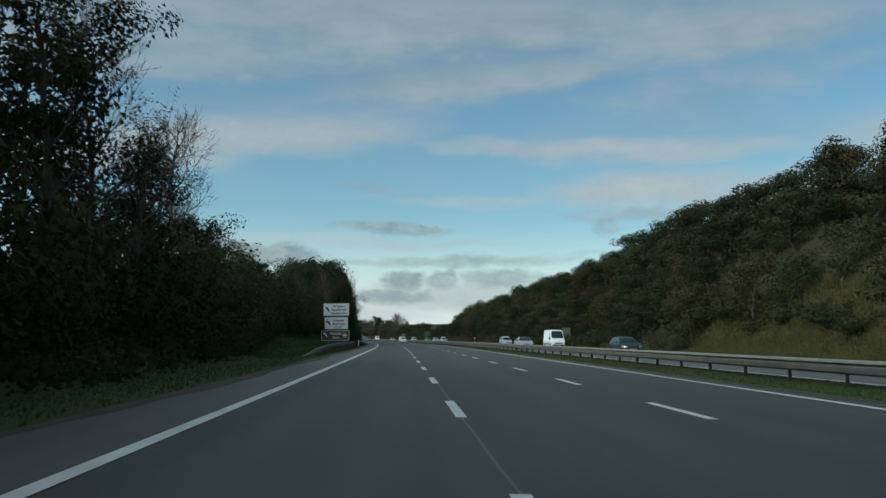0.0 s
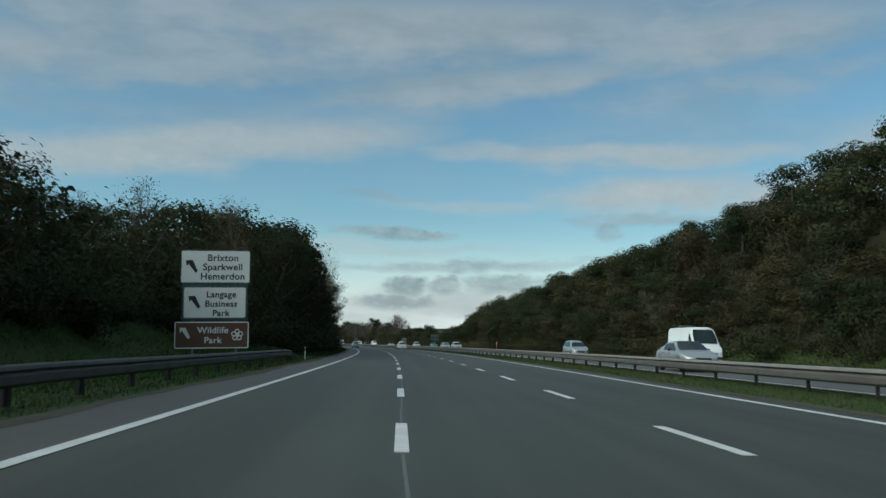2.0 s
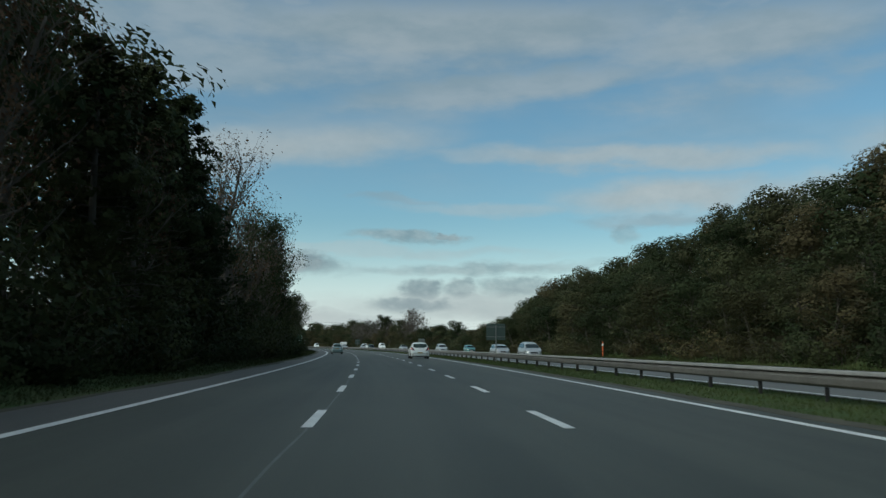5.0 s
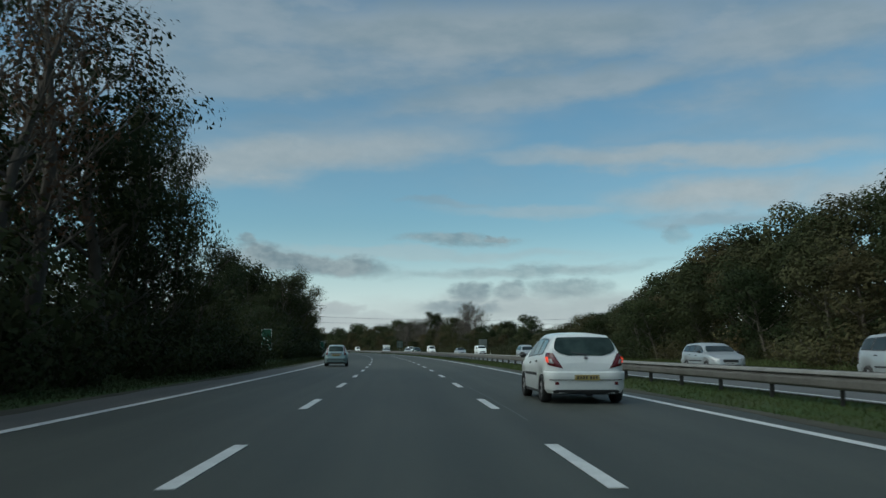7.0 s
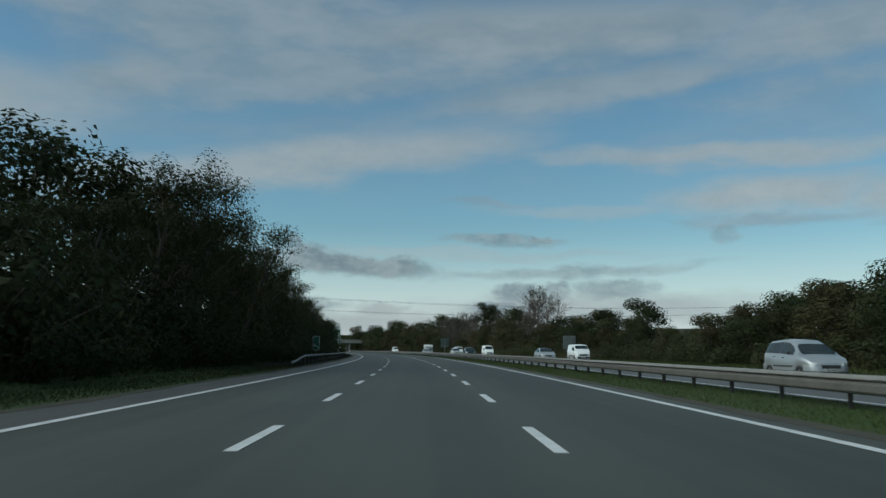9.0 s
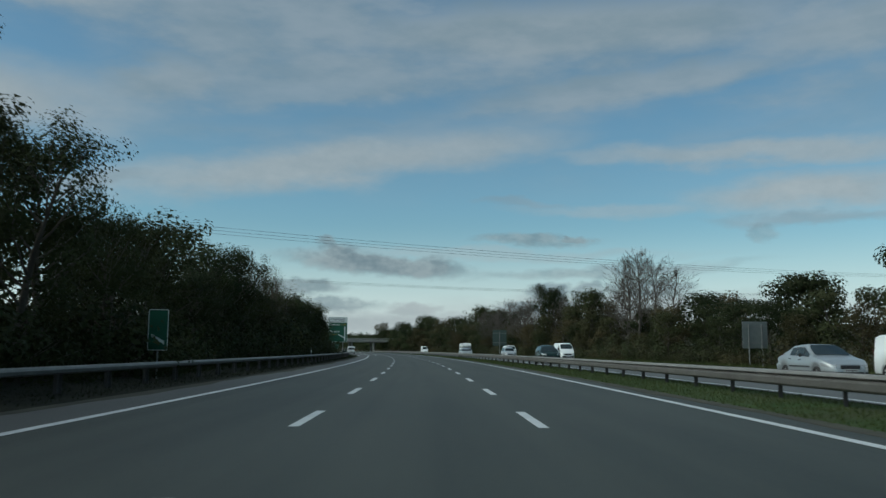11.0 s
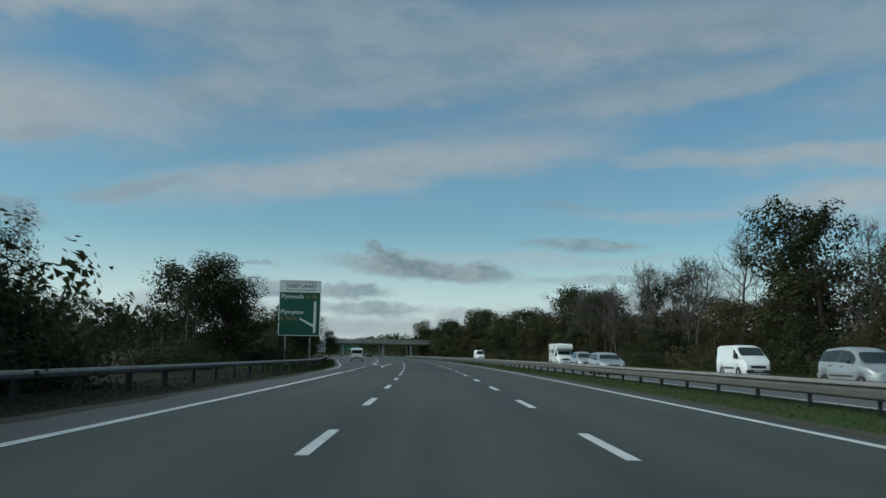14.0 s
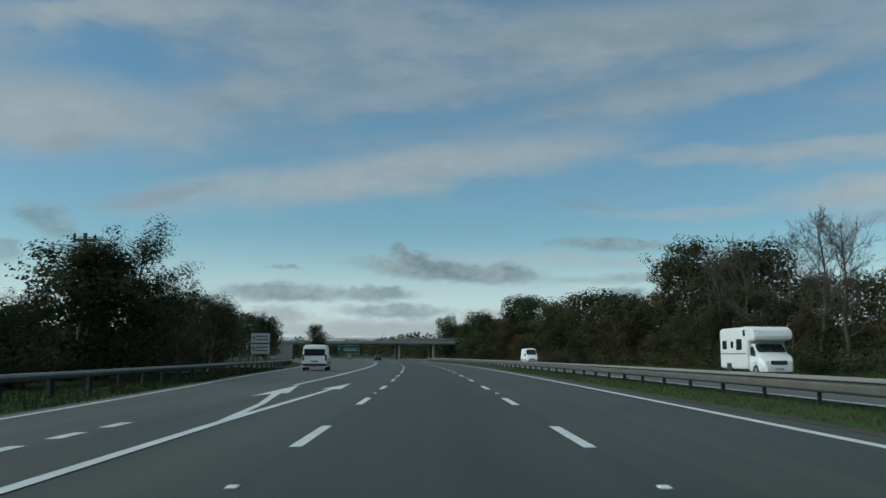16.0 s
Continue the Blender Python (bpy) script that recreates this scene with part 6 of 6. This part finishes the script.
def hatchback(label, colour, top, half, axles, r, belt, rear, side_panes, screens, front_lamps=True, lit=False, name="car", rim=RIM):
    """rear: 'tall' lamps up the pillars, 'corner' lamps at the waist."""
    car = tagged(new(name), label, "car")
    sh = Shell(top, belt, PLAN(top[0][0], top[-1][0], half), axles, r)
    sh.body(colour, car)
    for a, b in side_panes:
        for side in (-1, 1):
            sh.side_glass(a, b, side, car)
    (wa, wb), (ra, rb) = screens
    sh.top_glass("windscreen", wa, wb, car)
    sh.top_glass("rear_window", ra, rb, car, 0.05 if rear == "tall" else 0.0, 9, 1.0, 0.0 if rear == "tall" else 0.36, half - 0.21 if rear == "tall" else half - 0.10)
    y0, y1 = top[0][0], top[-1][0]
    for a in axles:
        for side in (-1, 1):
            wheel(car, side * (half - 0.012), a, r, side, rim)
            hull("wheel_well", [(side * q[0], a + q[1], q[2]) for q in box_pts(half - 0.5, half - 0.1, -r - 0.02, r + 0.02, 0.24, r * 2 + 0.03)], TRIM, car, 0)
    zb = Shell._at(belt, y0)
    for side in (-1, 1):
        X = lambda x: side * x
        if rear == "tall":
            lamp = sh.rear_patch("tail_lamp", [(half - 0.26, 0.78), (half - 0.10, 0.79), (half - 0.185, 1.39), (half - 0.30, 1.38)], side, LAMP_RED, car)
            for q in (0.93, 1.02):
                sh.rear_patch("lamp_lens", [(half - 0.235, q), (half - 0.145, q), (half - 0.15, q + 0.075), (half - 0.24, q + 0.075)], side, LAMP_CLEAR, lamp, 0.022, 4)
        else:
            lamp = sh.rear_patch("tail_lamp", [(half - 0.38, 0.73), (half - 0.04, 0.80), (half + 0.10, 1.06), (half - 0.19, 1.05)], side, LAMP_RED, car)
            sh.rear_patch("lamp_lens", [(half - 0.19, 0.83), (half - 0.08, 0.84), (half - 0.05, 0.93), (half - 0.15, 0.93)], side, LAMP_CLEAR, lamp, 0.022, 4)
            if lit:
                sh.rear_patch("brake_light", [(half - 0.07, 0.85), (half - 0.01, 0.86), (half + 0.02, 0.97), (half - 0.07, 0.97)], side, LAMP_LIT, lamp, 0.023, 4)
        zf = Shell._at(top, y1 - 0.3)
        sh.side_patch("headlamp", [(y1 - 0.50, zf - 0.16), (y1 - 0.05, zf - 0.24), (y1 - 0.07, zf - 0.10), (y1 - 0.58, zf - 0.03)], side, LAMP_CLEAR, car)
        hull("fog_lamp", [(X(half - 0.28 + q[0]), y1 - 0.06 + q[1], q[2]) for q in box_pts(-0.07, 0.07, -0.06, 0.03, 0.32, 0.42)], TRIM, car, 0.015)
    reach = half + axles[0] - y0 - r - 0.20
    sh.rear_bumper([(-0.004, 0.668), (0.046, 0.654), (0.054, 0.63), (0.048, 0.50), (0.036, 0.47), (0.040, 0.36), (0.02, 0.28), (-0.06, 0.25)], reach, colour, car)
    sh.rear_bumper([(0.050, 0.505), (0.053, 0.497), (0.050, 0.489)], reach - 0.16, TRIM, car, "bumper_seam")
    sh.rear_bumper([(0.028, 0.295), (0.026, 0.26), (-0.02, 0.20), (-0.10, 0.19)], half - 0.16, TRIM, car, "diffuser")
    sh.rear_bumper([(0.004, 0.664), (0.006, 0.660), (0.004, 0.655)], half - 0.14, TRIM, car, "tailgate_gap")
    hull("grille", box_pts(-0.36, 0.36, y1 - 0.06, y1 + 0.012, 0.52, 0.66), TRIM, car, 0.012)
    hull("lower_grille", box_pts(-0.48, 0.48, y1 - 0.06, y1 + 0.02, 0.28, 0.42), TRIM, car, 0.012)
    number_plate(car, 0, y0 - (0.035 if rear == "tall" else 0.066), 0.775 if rear == "tall" else 0.545, -1, PLATE_REAR)
    for side in (-1, 1):
        sh.rear_patch("rear_reflector", [(half - 0.29, 0.395), (half - 0.22, 0.395), (half - 0.22, 0.455), (half - 0.29, 0.455)], side, LAMP_RED if rear != "tall" else TRIM, car, 0.045, 3)
        hull("rubbing_strip", [(side * (half - 0.012 + q[0]), q[1], q[2]) for q in box_pts(0, 0.022, axles[0] + 0.46, axles[1] - 0.46, 0.56, 0.62)], TRIM, car, 0.006)
    if rear == "tall":
        hull("plate_surround", [(x, y0 + q, z) for q in (-0.022, 0.03) for x, z in ((-0.34, 0.70), (0.34, 0.70), (0.40, 0.865), (-0.40, 0.865))], PLATE_SURROUND, car, 0.008, "pale surround of the plate")
        hull("tailgate_handle", box_pts(-0.44, 0.44, y0 - 0.026, y0 + 0.03, 0.868, 0.905), TRIM, car, 0.008, "dark strip over the plate")
    number_plate(car, 0, y1 + 0.024, 0.47, 1, PLATE_FRONT)
    hull("high_brake_lamp", box_pts(-0.12, 0.12, rb - 0.02, rb + 0.10, Shell._at(top, rb) - 0.02, Shell._at(top, rb) + 0.028), TRIM, car, 0.01)
    hull("rear_wiper", [(0.0, ra - 0.04, Shell._at(top, ra) + 0.02), (-0.30, ra + 0.02, Shell._at(top, ra + 0.03) + 0.03), (0.0, ra, Shell._at(top, ra) + 0.05), (-0.30, ra + 0.03, Shell._at(top, ra + 0.03) + 0.045), (0.02, ra - 0.01, Shell._at(top, ra) + 0.035)], TRIM, car, 0)
    hull("badge", box_pts(-0.04, 0.04, y0 - 0.012, y0 + 0.06, 0.92, 0.97), RIM, car, 0.01)
    fittings(car, sh, half, screens[0][1] + 0.06 if screens[0][0] > screens[0][1] else screens[0][0] + 0.12, Shell._at(belt, 0.7) + 0.07,
             [(0.05, Shell._at(belt, 0) - 0.12), (-0.78, Shell._at(belt, -0.8) - 0.11)], TRIM if rear != "plain" else colour)
    return car


FIESTA_TOP = [(-1.875, 0.62), (-1.855, 0.90), (-1.825, 0.98), (-1.64, 1.39), (-1.52, 1.435), (-0.7, 1.465), (0.0, 1.44), (0.42, 1.35), (1.12, 0.98), (1.65, 0.87), (1.97, 0.72), (2.045, 0.50)]
small_blue = hatchback("pale metallic blue five-door hatchback in the near lane", CAR_BLUE, FIESTA_TOP, 0.84, (-1.245, 1.245), 0.30, [(-1.9, 0.98), (0.9, 0.90), (2.1, 0.72)], "tall",
                       ((-1.36, -0.38), (-0.31, 0.66)), ((0.50, 1.05), (-1.812, -1.655)))
small_blue.matrix_basis = spot(265.95, -3.99, 0.0, 1.5)
small_blue.scale = (0.92, 1.0, 0.97)
CORSA_TOP = [(-1.905, 0.60), (-1.895, 0.84), (-1.84, 0.97), (-1.60, 1.34), (-1.42, 1.44), (-0.6, 1.49), (0.05, 1.47), (0.48, 1.37), (1.24, 0.98), (1.75, 0.87), (2.0, 0.72), (2.08, 0.50)]
small_white = hatchback("white five-door hatchback with lit red brake lamps", CAR_WHITE, CORSA_TOP, 0.868, (-1.255, 1.255), 0.305, [(-1.95, 1.02), (0.9, 0.92), (2.1, 0.74)], "corner",
                        ((-1.30, -0.74), (-0.64, 0.06), (0.12, 0.70)), ((0.56, 1.17), (-1.83, -1.56)), True, True)
small_white.matrix_basis = spot(227.8, 3.88)

# oncoming traffic
SALOON_TOP = [(-2.25, 0.60), (-2.23, 0.92), (-1.65, 1.02), (-0.95, 1.38), (-0.35, 1.44), (0.15, 1.43), (1.05, 0.98), (1.75, 0.86), (2.15, 0.70), (2.25, 0.50)]
ESTATE_TOP = [(-2.25, 0.62), (-2.23, 0.95), (-1.95, 1.35), (-1.8, 1.42), (-0.6, 1.47), (0.15, 1.44), (0.55, 1.32), (1.1, 0.98), (1.85, 0.86), (2.15, 0.70), (2.25, 0.50)]
MPV_TOP = [(-2.05, 0.65), (-2.03, 1.0), (-1.80, 1.52), (-1.6, 1.60), (-0.5, 1.66), (0.2, 1.62), (0.6, 1.48), (1.35, 1.02), (1.8, 0.90), (2.1, 0.74), (2.2, 0.52)]
SUV_TOP = [(-2.1, 0.68), (-2.08, 1.02), (-1.88, 1.46), (-1.7, 1.56), (-0.5, 1.62), (0.15, 1.58), (0.5, 1.45), (1.15, 1.06), (1.75, 0.97), (1.98, 0.82), (2.06, 0.56)]


def oncoming(label, colour, top, half, s, o, r=0.31, b=0.95):
    saloon = top is SALOON_TOP
    tall = top in (MPV_TOP, SUV_TOP)
    b = 1.02 if tall else 0.94
    panes = ((-0.85, -0.40), (-0.32, 0.28), (0.34, 0.75)) if saloon else ((-1.75, -1.15), (-1.08, -0.35), (-0.27, 0.40), (0.46, 0.85))
    ys = [p[0] for p in top]
    i = max(k for k in range(len(top)) if top[k][1] > 1.3)
    screens = ((top[i][0] + 0.06, top[i + 1][0] - 0.06), (top[2][0] + 0.05, top[3][0] - 0.04) if saloon else (top[1][0] + 0.02, top[2][0] - 0.02))
    car = hatchback(label, colour, top, half, (-1.32, 1.34), r, [(-2.3, b + 0.08), (0.9, b), (2.3, b - 0.2)], "corner", panes, screens)
    car.matrix_basis = spot(s, o, 0.0, 180)
    return car


oncoming("silver saloon car on the far carriageway", CAR_SILVER, SALOON_TOP, 0.88, 102.1, 12.0)
oncoming("dark grey estate car on the far carriageway", CAR_DARK, ESTATE_TOP, 0.88, 72.2, 15.7)
oncoming("silver small car beyond the central barrier", CAR_SILVER, MPV_TOP, 0.85, 141.3, 15.7)
oncoming("silver people carrier beyond the central barrier", CAR_SILVER, MPV_TOP, 0.88, 233.1, 15.7)
oncoming("silver estate car beyond the central barrier", CAR_SILVER, ESTATE_TOP, 0.90, 249.3, 15.7)
oncoming("teal green compact car in the outer far lane", CAR_TEAL, FIESTA_TOP, 0.82, 293.6, 19.4)
oncoming("pale silver people carrier on the far carriageway", CAR_SILVER, MPV_TOP, 0.88, 302.2, 15.7)
oncoming("silver saloon car beyond the grass reserve", CAR_SILVER, SALOON_TOP, 0.88, 361.6, 15.7)
oncoming("dark green off-road estate with bright headlamps", CAR_DARK, SUV_TOP, 0.88, 402.9, 11.9, 0.34)
oncoming("silver people carrier passing the trees", CAR_SILVER, MPV_TOP, 0.88, 452.8, 15.7)
oncoming("silver estate car close to the central barrier", CAR_SILVER, ESTATE_TOP, 0.89, 478.5, 12.0)
oncoming("silver rounded people carrier on the far carriageway", CAR_SILVER, MPV_TOP, 0.90, 503.5, 15.7)


def van(label, L, H, half, s, o, turn, rear_glass=False, colour=CAR_WHITE):
    """A panel van: box body, short sloping bonnet."""
    top_thing = tagged(new("van"), label, "van")
    a, b = -L / 2, L / 2
    cab = b - 0.95
    top = [(a, 0.55), (a + 0.02, H - 0.35), (a + 0.10, H - 0.06), (a + 0.35, H), (cab - 0.95, H), (cab - 0.55, H - 0.12), (cab + 0.22, 1.32), (b - 0.25, 1.08), (b - 0.03, 0.85), (b, 0.52)]
    axles = (a + 0.95, b - 0.95)
    sh = Shell(top, [(a, 1.25), (b, 1.1)], [(a, half - 0.05), (a + 0.1, half), (b - 0.8, half), (b - 0.2, half - 0.1), (b, half - 0.25)], axles, 0.34, 0.10, 0.28)
    sh.body(colour, top_thing)
    sh.top_glass("windscreen", cab - 0.50, cab + 0.17, top_thing)
    for side in (-1, 1):
        sh.side_glass(cab - 0.75, cab - 0.02, side, top_thing, 0.06, 0.80 if H < 2.2 else 0.70)
        hull("door_mirror", [(side * (half + q[0]), cab + 0.05 + q[1], 1.35 + q[2]) for q in box_pts(0.0, 0.2, -0.05, 0.05, -0.14, 0.16)], TRIM, top_thing, 0.03)
        hull("headlamp", [(side * (half - 0.14), b - 0.36, 0.72), (side * (half - 0.42), b - 0.06, 0.74), (side * (half - 0.10), b - 0.42, 1.0), (side * (half - 0.36), b - 0.20, 0.98)], LAMP_CLEAR, top_thing, 0.0)
        hull("tail_lamp", [(side * (half - 0.05 + q[0]), a + q[1], q[2]) for q in box_pts(-0.12, 0.015, -0.015, 0.08, 0.75, 1.25)], LAMP_RED, top_thing, 0.012)
        hull("rubbing_strip", [(side * (half + q[0]), q[1], q[2]) for q in box_pts(-0.02, 0.018, axles[0] + 0.5, axles[1] - 0.5, 0.55, 0.66)], TRIM, top_thing, 0.008)
        for ax in axles:
            wheel(top_thing, side * (half - 0.01), ax, 0.34, side, RIM)
            hull("wheel_well", [(side * q[0], ax + q[1], q[2]) for q in box_pts(half - 0.5, half - 0.1, -0.36, 0.36, 0.28, 0.70)], TRIM, top_thing, 0)
    hull("bumper", box_pts(-half + 0.2, half - 0.2, b - 0.12, b + 0.03, 0.32, 0.52), TRIM, top_thing, 0.02)
    hull("grille", box_pts(-0.45, 0.45, b - 0.08, b + 0.02, 0.62, 0.78), TRIM, top_thing, 0.01)
    hull("rear_bumper", box_pts(-half + 0.05, half - 0.05, a - 0.06, a + 0.1, 0.36, 0.55), TRIM, top_thing, 0.02)
    number_plate(top_thing, 0, b + 0.04, 0.46, 1, PLATE_FRONT)
    number_plate(top_thing, 0, a - 0.02, 0.72, -1, PLATE_REAR)
    if rear_glass:
        hull("rear_window", box_pts(-half + 0.16, half - 0.16, a - 0.006, a + 0.05, 1.12, H - 0.32), GLASS, top_thing, 0.02)
    else:
        hull("vent_plate", [(-half + q[0], cab - 1.55 + q[1], 1.75 + q[2]) for q in box_pts(-0.008, 0.02, -0.35, 0.0, -0.12, 0.12)], GREY_BACK, top_thing, 0.004, "small grey lettered patch")
    top_thing.matrix_basis = spot(s, o, 0.0, turn)
    return top_thing


van("tall white long panel van in the outer far lane", 6.0, 2.55, 1.0, 120.7, 19.4, 180)
van("small white panel van beyond the central barrier", 4.3, 1.86, 0.86, 360.8, 19.4, 180)
van("white panel van with a high roof on the far carriageway", 4.6, 2.1, 0.90, 431.5, 19.4, 180)
van("white panel van on the far carriageway", 4.5, 2.0, 0.90, 473.4, 19.4, 180)
van("distant white van coming under the bridge", 5.2, 2.4, 0.98, 617.6, 19.4, 180)
van("white minibus with a large rear window in the exit lane", 4.8, 1.97, 0.95, 550.0, -8.6, 2, True)
oncoming_dark = hatchback("dark hatchback far ahead in the near lane", CAR_DARK, FIESTA_TOP, 0.84, (-1.245, 1.245), 0.30, [(-1.9, 0.98), (0.9, 0.90), (2.1, 0.72)], "tall",
                          ((-1.42, -0.78), (-0.70, 0.02), (0.08, 0.62)), ((0.50, 1.05), (-1.79, -1.59)))
oncoming_dark.matrix_basis = spot(690, -3.4)


def motorhome(s, o):
    top = tagged(new("motorhome"), "white coachbuilt motorhome with a cab overhang", "motorhome")
    a, b = -3.0, 3.0
    half = 1.1
    sh = Shell([(1.2, 1.4), (1.25, 1.9), (1.6, 1.85), (2.15, 1.35), (2.6, 1.12), (2.92, 0.9), (3.0, 0.55)], [(1.2, 1.2), (3.0, 1.05)], [(1.2, 0.98), (2.4, 0.98), (2.85, 0.86), (3.0, 0.7)], (-9, 2.05), 0.34, 0.12, 0.3)
    sh.body(CAR_WHITE, top, "white cab")
    sh.top_glass("windscreen", 1.62, 2.12, top, 0.02)
    for side in (-1, 1):
        sh.side_glass(1.35, 2.0, side, top, 0.05, 0.9)
    hull("coach_body", box_pts(-half, half, a, 1.35, 0.42, 2.85), CAR_WHITE, top, 0.07)
    hull("cab_overhang", [(x, y, z) for x in (-half + 0.02, half - 0.02) for y, z in ((1.2, 2.0), (1.2, 2.82), (2.3, 2.08), (2.45, 2.25), (2.35, 2.62), (1.9, 2.84))], CAR_WHITE, top, 0.05)
    hull("roof_vent", box_pts(-0.35, 0.35, -1.2, -0.5, 2.84, 2.95), PLATE_FRONT, top, 0.02)
    for side in (-1, 1):
        for y, z, w, h in ((-2.2, 1.85, 0.35, 0.26), (-1.0, 1.85, 0.22, 0.2), (0.1, 1.85, 0.42, 0.32), (0.9, 2.5, 0.16, 0.18)):
            hull("side_window", [(side * (half + q[0]), y + q[1], z + q[2]) for q in box_pts(-0.02, 0.018, -w, w, -h, h)], GLASS, top, 0.015)
        hull("side_stripe", [(side * (half + q[0]), q[1], q[2]) for q in box_pts(-0.02, 0.012, a + 0.1, 1.2, 1.28, 1.34)], GREY_BACK, top, 0)
        for ax in (-1.55, 2.05):
            wheel(top, side * 0.98 if ax > 0 else side * (half + 0.005), ax, 0.34, side, RIM)
            hull("wheel_well", [(side * q[0], ax + q[1], q[2]) for q in box_pts(0.5, 0.9 if ax > 0 else half + 0.004, -0.40, 0.40, 0.30, 0.76)], TRIM, top, 0)
        hull("headlamp", [(side * 0.84, 2.62, 0.74), (side * 0.55, 2.96, 0.74), (side * 0.86, 2.58, 0.98), (side * 0.6, 2.80, 0.98)], LAMP_CLEAR, top, 0)
        hull("door_mirror", [(side * (0.98 + q[0]), 2.0 + q[1], 1.45 + q[2]) for q in box_pts(0.0, 0.22, -0.05, 0.05, -0.18, 0.2)], TRIM, top, 0.03)
    hull("grille", box_pts(-0.45, 0.45, 2.9, 3.015, 0.70, 0.92), TRIM, top, 0.015)
    hull("bumper", box_pts(-0.72, 0.72, 2.8, 3.03, 0.34, 0.56), CAR_WHITE, top, 0.03)
    number_plate(top, 0, 3.04, 0.46, 1, PLATE_FRONT)
    top.matrix_basis = spot(s, o, 0.0, 180)


motorhome(532.8, 19.4)
